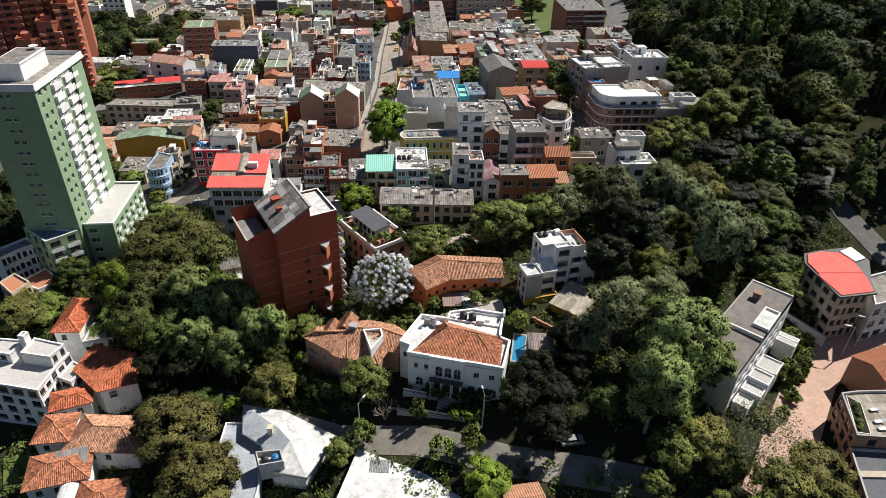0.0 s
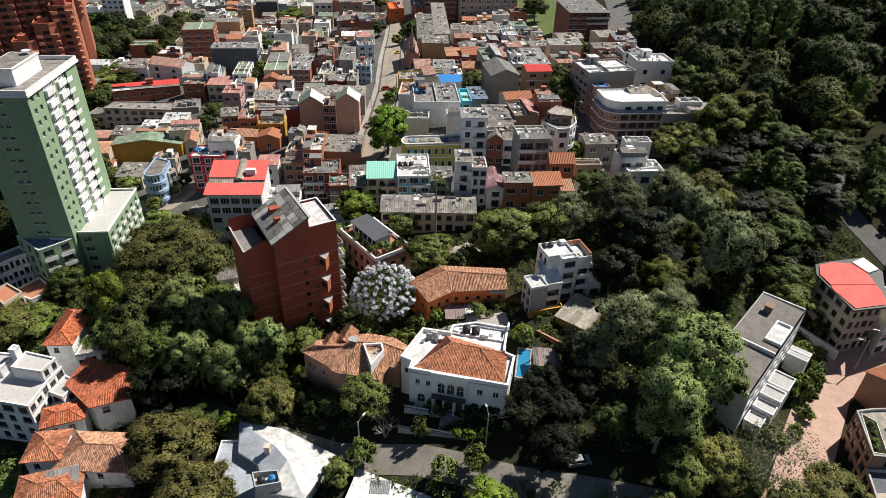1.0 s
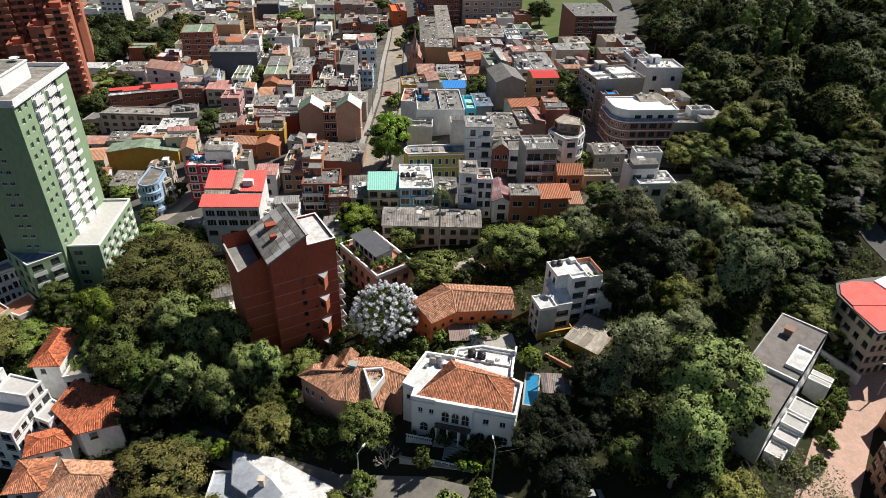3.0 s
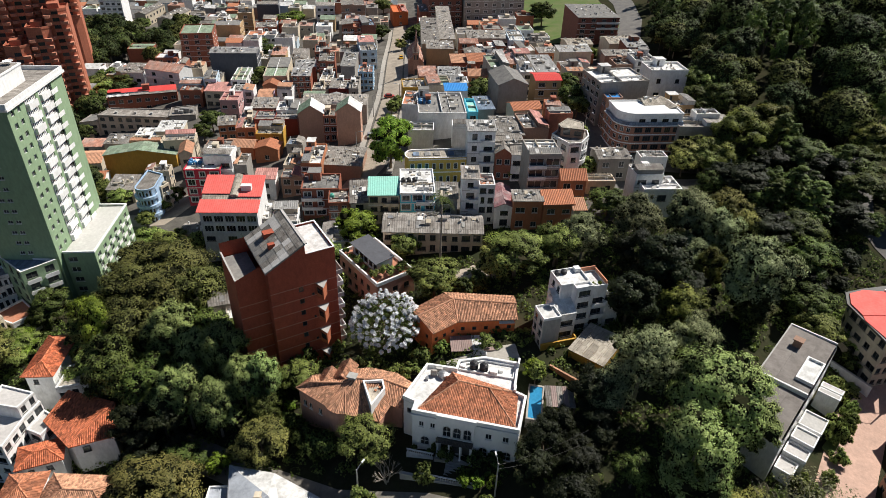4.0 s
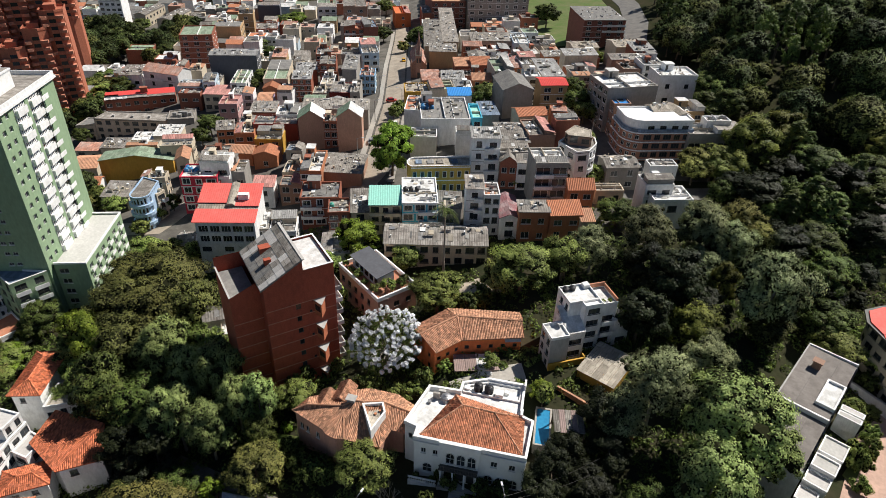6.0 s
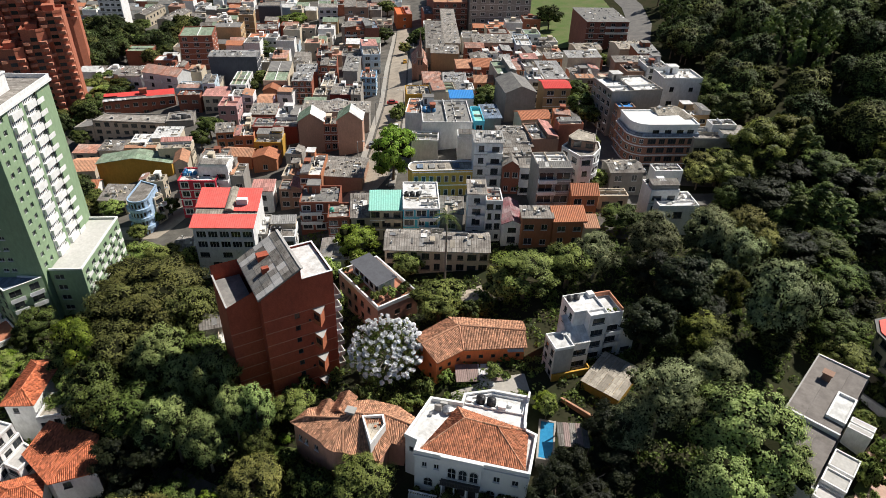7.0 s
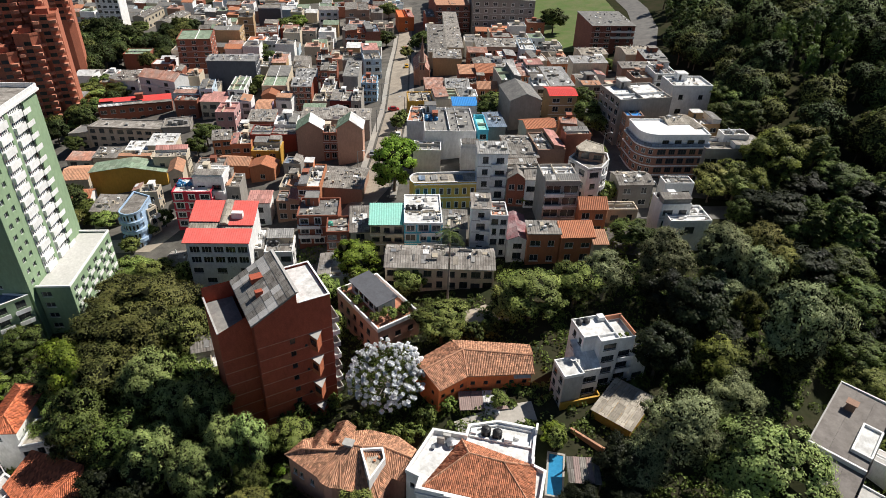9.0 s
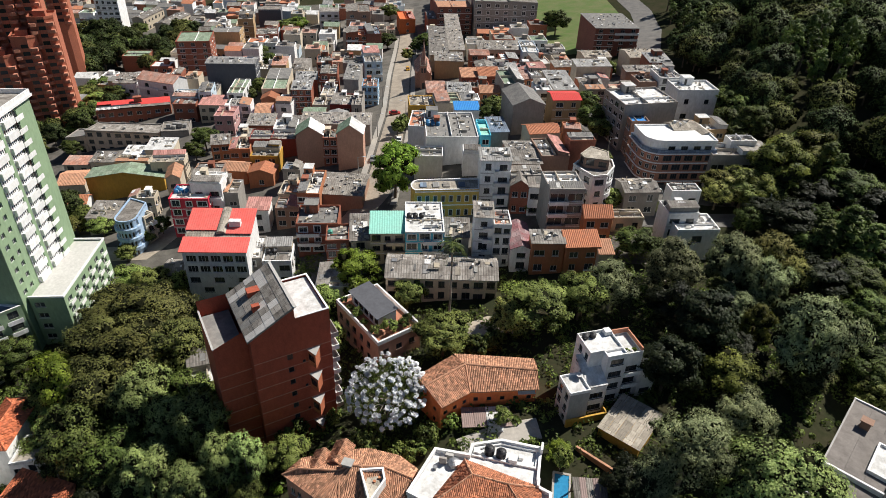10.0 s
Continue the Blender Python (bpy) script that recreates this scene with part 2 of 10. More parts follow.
LEAF_WOOD = foliage("woodland_leaves", (0.04, 0.06, 0.016), (0.17, 0.2, 0.055))
LEAF_WOODDARK = foliage("deep_woodland_leaves", (0.028, 0.046, 0.016), (0.12, 0.15, 0.045))
LEAF_WOODGOLD = foliage("golden_woodland_leaves", (0.07, 0.078, 0.02), (0.25, 0.25, 0.065))
LEAF_GREEN = foliage("rich_green_leaves", (0.11, 0.16, 0.045), (0.46, 0.53, 0.19))
# Near-black colour for crown cores: the shade inside a crown put into colour.
CROWN_SHADE = surface("crown_shade", (0.022, 0.024, 0.012), (0.014, 0.014, 0.008), grain=6, bump=0.3, spec=0.0)
LEAF_SILVER = foliage("silver_leaves", (0.5, 0.505, 0.52), (0.78, 0.79, 0.8))


# ---- shapes ----
class Shape:
    """Corners and faces of one mesh, with a material slot a face."""

    def __init__(self):
        self.v, self.f, self.m = [], [], []

    def poly(self, pts, m=0):
        n = len(self.v)
        self.v += [tuple(p) for p in pts]
        self.f.append(tuple(range(n, n + len(pts))))
        self.m.append(m)

    def box(self, x0, y0, z0, x1, y1, z1, m=0):
        self.prism([(x0, y0), (x1, y0), (x1, y1), (x0, y1)], z0, z1, m)

    def prism(self, pts, z0, z1, m=0, bottom=True, top=True):
        n = len(pts)
        lo, hi = [(x, y, z0) for x, y in pts], [(x, y, z1) for x, y in pts]
        for i in range(n):
            j = (i + 1) % n
            self.poly([lo[i], lo[j], hi[j], hi[i]], m)
        if top:
            self.poly(hi, m)
        if bottom:
            self.poly(lo[::-1], m)

    def slab(self, pts, thick, m=0):
        """A flat or tilted plate under the given corners (seen anticlockwise from above)."""
        low = [(x, y, z - thick) for x, y, z in pts]
        self.poly(pts, m)
        self.poly(low[::-1], m)
        for i in range(len(pts)):
            j = (i + 1) % len(pts)
            self.poly([low[i], low[j], pts[j], pts[i]], m)

    def tube(self, path, radii, sides=7, m=0, cap=True):
        """A tapered tube along the points of a path."""
        rings = []
        for k, (p, r) in enumerate(zip(path, radii)):
            a, b = Vector(path[max(k - 1, 0)]), Vector(path[min(k + 1, len(path) - 1)])
            t = (b - a).normalized()
            u = t.orthogonal().normalized() if abs(t.z) < 0.99 else Vector((1, 0, 0))
            w = t.cross(u)
            rings.append([Vector(p) + (u * math.cos(q) + w * math.sin(q)) * r for q in (2 * math.pi * i / sides for i in range(sides))])
        for k in range(len(rings) - 1):
            for i in range(sides):
                j = (i + 1) % sides
                self.poly([rings[k][i], rings[k][j], rings[k + 1][j], rings[k + 1][i]], m)
        if cap:
            self.poly(rings[-1], m)
            self.poly(rings[0][::-1], m)

    def lathe(self, profile, sides=14, cx=0.0, cy=0.0, m=0):
        """A turned body from (radius, height) pairs."""
        for (r0, z0), (r1, z1) in zip(profile, profile[1:]):
            for i in range(sides):
                a, b = 2 * math.pi * i / sides, 2 * math.pi * (i + 1) / sides
                q = [(cx + r0 * math.cos(a), cy + r0 * math.sin(a), z0), (cx + r0 * math.cos(b), cy + r0 * math.sin(b), z0), (cx + r1 * math.cos(b), cy + r1 * math.sin(b), z1), (cx + r1 * math.cos(a), cy + r1 * math.sin(a), z1)]
                if r1 < 1e-4:
                    q = q[:3]
                elif r0 < 1e-4:
                    q = [q[0], q[2], q[3]]
                self.poly(q, m)

    def wall(self, p, q, z0, z1, holes=(), deep=0.14, m=0, slope=None):
        """A wall face from p to q (outside on the right hand), with openings (start, end, foot, head) and their reveals."""
        p, q = Vector((*p, 0)), Vector((*q, 0))
        length = (q - p).length
        u = (q - p) / length
        n = Vector((-u.y, u.x, 0)) * deep
        xs = sorted({0.0, length, *[c for h in holes for c in h[:2]]})
        zs = sorted({z0, z1, *[c for h in holes for c in h[2:]]})
        at = lambda x, z, off=0: p + u * x + Vector((0, 0, z)) + n * off
        for z, zz in zip(zs, zs[1:]):
            run = None
            for x, xx in zip(xs, xs[1:]):
                solid = not any(a - 1e-6 < (x + xx) / 2 < b + 1e-6 and c < (z + zz) / 2 < d for a, b, c, d in holes)
                if solid and run is None:
                    run = x
                if not solid and run is not None:
                    self.poly([at(run, z), at(x, z), at(x, zz), at(run, zz)], m)
                    run = None
            if run is not None:
                self.poly([at(run, z), at(length, z), at(length, zz), at(run, zz)], m)
        for a, b, c, d in holes:
            self.poly([at(a, c), at(a, c, 1), at(a, d, 1), at(a, d)], m)
            self.poly([at(b, d), at(b, d, 1), at(b, c, 1), at(b, c)], m)
            self.poly([at(a, d), at(a, d, 1), at(b, d, 1), at(b, d)], m)
            self.poly([at(b, c), at(b, c, 1), at(a, c, 1), at(a, c)], m)

    def ribs(self, poly, pitch=0.3, high=0.07, course=0.0, m=0, fall=None, jitter=0.0, rng=None):
        """Rows of raised tiles or corrugations that run down a tilted convex polygon (seen anticlockwise from above)."""
        pts = [Vector(p) for p in poly]
        n = sum(((pts[i] - pts[0]).cross(pts[i + 1] - pts[0]) for i in range(1, len(pts) - 1)), Vector()).normalized()
        v = Vector(fall) if fall else Vector((0, 0, 1)) - n * n.z
        v = (v - n * n.dot(v)).normalized()
        u = v.cross(n)
        o = pts[0]
        uv = [((p - o).dot(u), (p - o).dot(v)) for p in pts]
        lo, hi = min(a for a, _ in uv), max(a for a, _ in uv)

        def span(x):
            cut = []
            for (a, b), (c, d) in zip(uv, uv[1:] + uv[:1]):
                if min(a, c) <= x <= max(a, c) and abs(a - c) > 1e-9:
                    cut.append(b + (d - b) * (x - a) / (c - a))
            return (min(cut), max(cut)) if len(cut) > 1 else None

        count = max(1, int((hi - lo) / pitch))
        step = (hi - lo) / count
        for i in range(count):
            tiny = 1e-4 if course or i in (0, count - 1) else 0.0
            x0, x1, x2 = lo + i * step + (tiny if course or i == 0 else 0.0), lo + (i + 0.5) * step, lo + (i + 1) * step - (tiny if course or i == count - 1 else 0.0)
            s = [span(x) for x in (x0, x1, x2)]
            if None in s:
                continue
            pieces = max(1, int((s[1][1] - s[1][0]) / course)) if course else 1
            for k in range(pieces):
                f0, f1 = k / pieces, (k + 1) / pieces
                lift = high * (1 + (jitter * rng.uniform(-1, 1) if rng else 0))
                row = []
                for x, (a, b), e in ((x0, s[0], 0), (x1, s[1], 1), (x2, s[2], 0)):
                    row.append((o + u * x + v * (a + (b - a) * f0) + n * (lift * e + (0.03 if course else 0.0)), o + u * x + v * (a + (b - a) * f1) + n * lift * e))
                self.poly([row[0][0], row[1][0], row[1][1], row[0][1]], m)
                self.poly([row[1][0], row[2][0], row[2][1], row[1][1]], m)

    def mesh(self, name, mats):
        seen, order, verts = {}, [], []
        for p in self.v:
            key = (f"{p[0]:.4f}", f"{p[1]:.4f}", f"{p[2]:.4f}")
            if key not in seen:
                seen[key] = len(verts)
                verts.append(p)
            order.append(seen[key])
        faces, slots = [], []
        for f, mt in zip(self.f, self.m):
            loop = [order[i] for i in f]
            loop = [a for k, a in enumerate(loop) if a != loop[k - 1]]
            if len(loop) > 2 and len(set(loop)) == len(loop):
                faces.append(loop)
                slots.append(mt)
        self.m = slots
        me = bpy.data.meshes.new(name)
        me.from_pydata(verts, [], faces)
        for mt in mats if isinstance(mats, (list, tuple)) else [mats]:
            me.materials.append(mt)
        me.polygons.foreach_set("material_index", self.m)
        me.update()
        return me


def part(name, shape, mats, parent=None, label="", at=None):
    me = shape if isinstance(shape, bpy.types.Mesh) else shape.mesh(name, mats)
    ob = new(name, me)
    ob.parent = parent
    if at is not None:
        ob.matrix_basis = at
    if label:
        ob["label"] = label
    return ob


def thing(name, label, category, at, group="", kind=""):
    ob = new(name)
    ob.matrix_basis = at
    return tagged(ob, label, category, group, kind)


CACHE = {}


def window(parent, at, w, h, frame_mat=None, bars=2, sill=True, far=False):
    """A window: a frame with mullions, a sill and one recessed pane."""
    frame_mat = frame_mat or FRAME
    w, h = round(w, 1), round(h, 1)
    key = (w, h, frame_mat.name, bars, sill, far)
    if key not in CACHE:
        s, g, b = Shape(), Shape(), 0.07
        s.box(-w / 2, -0.04, 0, w / 2, 0.03, b)
        s.box(-w / 2, -0.04, h - b, w / 2, 0.03, h)
        s.box(-w / 2, -0.04, b, -w / 2 + b, 0.03, h - b)
        s.box(w / 2 - b, -0.04, b, w / 2, 0.03, h - b)
        for i in range(1, bars):
            x = -w / 2 + w * i / bars
            s.box(x - 0.035, -0.035, b, x + 0.035, 0.025, h - b)
        if sill:
            s.box(-w / 2 - 0.08, -0.24, -0.09, w / 2 + 0.08, 0.03, -0.002)
        g.box(-w / 2 + 0.01, 0.0, 0.01, w / 2 - 0.01, 0.012, h - 0.01)
        if far:
            s.box(-w / 2 + 0.01, 0.0, 0.01, w / 2 - 0.01, 0.012, h - 0.01, 1)
            CACHE[key] = s.mesh("window", [frame_mat, GLASS]), None
        else:
            CACHE[key] = s.mesh("window", frame_mat), g.mesh("pane", GLASS)
    a, b = CACHE[key]
    ob = part("window", a, None, parent, at=at)
    if b:
        part("pane", b, None, ob)
    return ob


def tank(parent_at, colour, r=0.6, h=1.15, label="round plastic water tank on a flat roof"):
    key = ("tank", colour.name, r, h)
    if key not in CACHE:
        body, lid = Shape(), Shape()
        body.lathe([(0, 0), (r * 0.9, 0), (r, 0.1 * h), (r * 0.97, 0.3 * h), (r, 0.35 * h), (r, 0.6 * h), (r * 0.97, 0.65 * h), (r, 0.8 * h), (r * 0.6, 0.95 * h), (r * 0.35, h)], 12)
        lid.lathe([(r * 0.42, h - 0.02), (r * 0.42, h + 0.06), (0, h + 0.1)], 12)
        CACHE[key] = body.mesh("body", colour), lid.mesh("lid", colour)
    a, b = CACHE[key]
    root = thing("water_tank", label, "water tank", parent_at, "rooftop water tanks")
    part("body", a, None, root)
    part("lid", b, None, root)
    return root


# ---- ground ----
SPOTS_A = [(-130, 230, -18), (-100, 235, -11), (-81, 172, -6), (-90, 135, -9), (-60, 95, -12), (-72, 70, -13), (-40, 146, -4), (-30, 104, -4), (-20, 82, -5), (-6, 78, -3.5), (4, 73, -2), (-3, 86, 0), (14, 96, 3.5), (9, 107, 4.5), (8, 136, 4), (-10, 152, 4.5), (-2, 165, 6.5), (-26, 196, 4.5), (-45, 205, 0)]
SPOTS_B = [(45, 176, 9), (22, 221, 10), (70, 188, 8), (88, 192, 9), (104, 141, 7), (84, 112, -2), (76, 94, -4), (60, 100, 1), (72, 65, -5), (30, 108, 5), (50, 130, 6), (70, 218, 12), (100, 235, 18), (130, 235, 22), (57, 300, 3), (92, 285, 13), (-112, 311, -13), (-91, 350, -15), (-10, 300, 0), (-55, 262, -7)]
SP = np.array(SPOTS_A + SPOTS_B, float)


def bend(d):
    return d * d * np.log(d + 1e-9)


def slope_weights():
    n = len(SP)
    a = np.zeros((n + 3, n + 3))
    a[:n, :n] = bend(np.linalg.norm(SP[:, None, :2] - SP[None, :, :2], axis=2) / 100) + 0.02 * np.eye(n)
    a[:n, n], a[:n, n + 1 :] = 1, SP[:, :2] / 100
    a[n:, :n] = a[:n, n:].T
    return np.linalg.solve(a, np.concatenate([SP[:, 2], np.zeros(3)]))


SW = slope_weights()


def lie(x, y):
    """The height of the hillside at a place or at many places."""
    x, y = np.clip(np.asarray(x, float), -170, 150), np.clip(np.asarray(y, float), 30, 370)
    d = np.sqrt((x[..., None] - SP[:, 0]) ** 2 + (y[..., None] - SP[:, 1]) ** 2) / 100
    n = len(SP)
    return bend(d) @ SW[:n] + SW[n] + SW[n + 1] * x / 100 + SW[n + 2] * y / 100


def sheet(name, xs, ys, mat, lift=0.0, label="", category="", keep=None):
    """A stretch of the hillside's surface as a grid."""
    X, Y = np.meshgrid(xs, ys)
    Z = lie(X, Y) + lift
    n, k = len(ys), len(xs)
    v = np.stack([X.ravel(), Y.ravel(), Z.ravel()], 1).tolist()
    f = [(j * k + i, j * k + i + 1, (j + 1) * k + i + 1, (j + 1) * k + i) for j in range(n - 1) for i in range(k - 1)]
    me = bpy.data.meshes.new(name)
    me.from_pydata(v, [], f)
    me.materials.append(mat)
    me.shade_smooth()
    return tagged(new(name, me), label, category, kind="structure")


def ribbon(name, path, width, mat, lift, label, category, step=2.5):
    """A road or path laid on the hillside along a line of points."""
    pts = []
    for (a, b), (c, d) in zip(path, path[1:]):
        k = max(1, int(math.hypot(c - a, d - b) / step))
        pts += [(a + (c - a) * i / k, b + (d - b) * i / k) for i in range(k)]
    pts.append(path[-1])
    s, rows = Shape(), []
    for i, (x, y) in enumerate(pts):
        a, b = pts[max(i - 1, 0)], pts[min(i + 1, len(pts) - 1)]
        l = math.hypot(b[0] - a[0], b[1] - a[1])
        nx, ny = -(b[1] - a[1]) / l, (b[0] - a[0]) / l
        rows.append([(x + nx * width * q, y + ny * width * q, float(lie(x + nx * width * q, y + ny * width * q)) + lift) for q in (-0.5, -0.17, 0.17, 0.5)])
    for r, q in zip(rows, rows[1:]):
        for i in range(3):
            s.poly([r[i + 1], r[i], q[i], q[i + 1]])
        for i, o in ((0, -1), (3, 1)):
            edge = [r[i], q[i], (q[i][0], q[i][1], q[i][2] - 0.3), (r[i][0], r[i][1], r[i][2] - 0.3)]
            s.poly(edge if o < 0 else edge[::-1])
    return tagged(part(name, s, mat), label, category, kind="structure")


near = list(np.arange(-240, 201, 4.0))
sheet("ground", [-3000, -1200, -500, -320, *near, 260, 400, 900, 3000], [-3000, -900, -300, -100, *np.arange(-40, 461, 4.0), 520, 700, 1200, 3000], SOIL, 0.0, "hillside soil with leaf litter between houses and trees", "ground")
YARD = surface("yard_concrete", (0.13, 0.12, 0.105), (0.06, 0.055, 0.048), stain=0.2, amount=1.0)
sheet("pavement", np.arange(-235, 48, 4.0), np.arange(150, 500, 4.0), YARD, 0.05, "worn concrete yards and pavements between the houses", "pavement")
sheet("pavement", np.arange(46, 78, 4.0), np.arange(178, 302, 4.0), YARD, 0.05, "worn concrete yards and pavements between the houses", "pavement")
ribbon("road", [(-30, 160), (-20.5, 182), (-19.5, 205), (-20, 250), (-23, 310), (-26, 390), (-30, 460)], 7.4, STREET, 0.12, "pale concrete street running uphill between row houses", "street")
ribbon("road", [(38, 168), (47, 190), (47, 208), (44, 225), (40, 245)], 8.0, ASPHALT, 0.12, "dark asphalt side street in building shade", "street")
ribbon("road", [(30, 166), (60, 170), (92, 174), (120, 182)], 6.0, ASPHALT, 0.14, "asphalt street along the park edge", "street")
ribbon("road", [(-48, 92), (-31, 83), (-17, 77), (-2, 75), (14, 70), (40, 66)], 5.6, LANE, 0.12, "worn concrete lane below the white villa", "street")
ribbon("road", [(56, 64), (68.5, 81), (79, 95.2), (88, 101.3), (100, 105), (125, 114)], 9.0, PINKPAVE, 0.12, "pink brick-paved street in full sun", "street")
ribbon("road", [(122, 100), (110, 128), (107, 142), (107, 155), (116, 175)], 6.0, ASPHALT, 0.13, "asphalt park road among trees", "street")
ribbon("road", [(86, 318), (98, 360), (103, 400), (102, 460)], 11, ASPHALT, 0.13, "wide asphalt avenue beside a lawn", "street")
ribbon("road", [(-140, 168), (-95, 168), (-78, 166), (-68, 190), (-60, 240), (-66, 290), (-76, 360)], 6.0, STREET, 0.12, "narrow concrete street between houses", "street")
sheet("lawn", np.arange(44, 95, 3.0), np.arange(335, 460, 4.0), GRASS, 0.08, "sunlit park lawn", "lawn")


# ---- houses ----
RECTS = []


def block(name, label, category, pts, base, h, wall, roof, floors=2, bays=(), par=0.3, trim=None, frame_mat=None):
    """A building on a plan of any shape (corners anticlockwise), with openings edge by edge."""
    root = thing(name, label, category, pose(pts[0][0], pts[0][1], base))
    loc = [(x - pts[0][0], y - pts[0][1]) for x, y in pts]
    rng = random.Random(name + str(pts[0][0]))
    s, storey = Shape(), (h - par) / floors
    for i, (p, q) in enumerate(zip(loc, loc[1:] + loc[:1])):
        length = math.hypot(q[0] - p[0], q[1] - p[1])
        holes = openings(rng, length, 0, floors, storey, bays[i] if i < len(bays) else 0)
        s.wall(p, q, -4, h, holes, 0.2)
        ux, uy = (q[0] - p[0]) / length, (q[1] - p[1]) / length
        for a, b, c, e in holes:
            m = (a + b) / 2
            window(root, pose(p[0] + ux * m - uy * 0.13, p[1] + uy * m + ux * 0.13, c, 0, 0, math.degrees(math.atan2(uy, ux))), b - a, e - c, frame_mat or DARKFRAME, 2 if b - a > 0.9 else 1)
    part("wall", s, wall, root)
    r = Shape()
    r.prism(loc, h - par - 0.2, h - par)
    part("roof", r, roof, root)
    n = len(loc)
    inner = []
    for i in range(n):
        a, b, c = Vector(loc[i - 1]), Vector(loc[i]), Vector(loc[(i + 1) % n])
        u, v = (b - a).normalized(), (c - b).normalized()
        m = Vector((-u.y, u.x)) + Vector((-v.y, v.x))
        inner.append(tuple(b + m.normalized() * 0.3 / max(0.4, m.length / 2)))
    c = Shape()
    for i in range(n):
        j = (i + 1) % n
        c.poly([(*loc[i], h + 0.05), (*loc[j], h + 0.05), (*inner[j], h + 0.05), (*inner[i], h + 0.05)])
        c.poly([(*inner[i], h + 0.05), (*inner[j], h + 0.05), (*inner[j], h - par), (*inner[i], h - par)])
        c.poly([(*loc[i], h - 0.12), (*loc[j], h - 0.12), (*loc[j], h + 0.05), (*loc[i], h + 0.05)])
    part("parapet", c, trim or wall, root)
    xs, ys = [p[0] for p in pts], [p[1] for p in pts]
    RECTS.append((min(xs), min(ys), 0.0, max(xs) - min(xs), max(ys) - min(ys)))
    return root




def openings(rng, length, z0, floors, storey, bays, tall=0):
    """Evenly set openings of slightly uneven width for one face: (start, end, foot, head)."""
    out = []
    if not bays:
        return out
    pitch = length / bays
    w0 = min(1.9, pitch * 0.66) if tall != 2 else pitch * 0.85
    for k in range(floors):
        for i in range(bays):
            w = w0 if tall else max(0.6, w0 * rng.choice((0.75, 1.0, 1.0, 1.2)))
            w = min(round(w, 1), round(pitch * 0.85, 1))
            h = min(1.9 if tall else rng.choice((1.2, 1.4, 1.5, 1.7)), storey * 0.62)
            h = round(h, 1)
            cx = pitch * (i + 0.5)
            foot = z0 + k * storey + (0.5 if tall else 0.85) * min(1, storey / 2.8)
            out.append((cx - w / 2, cx + w / 2, foot, foot + h))
    return out


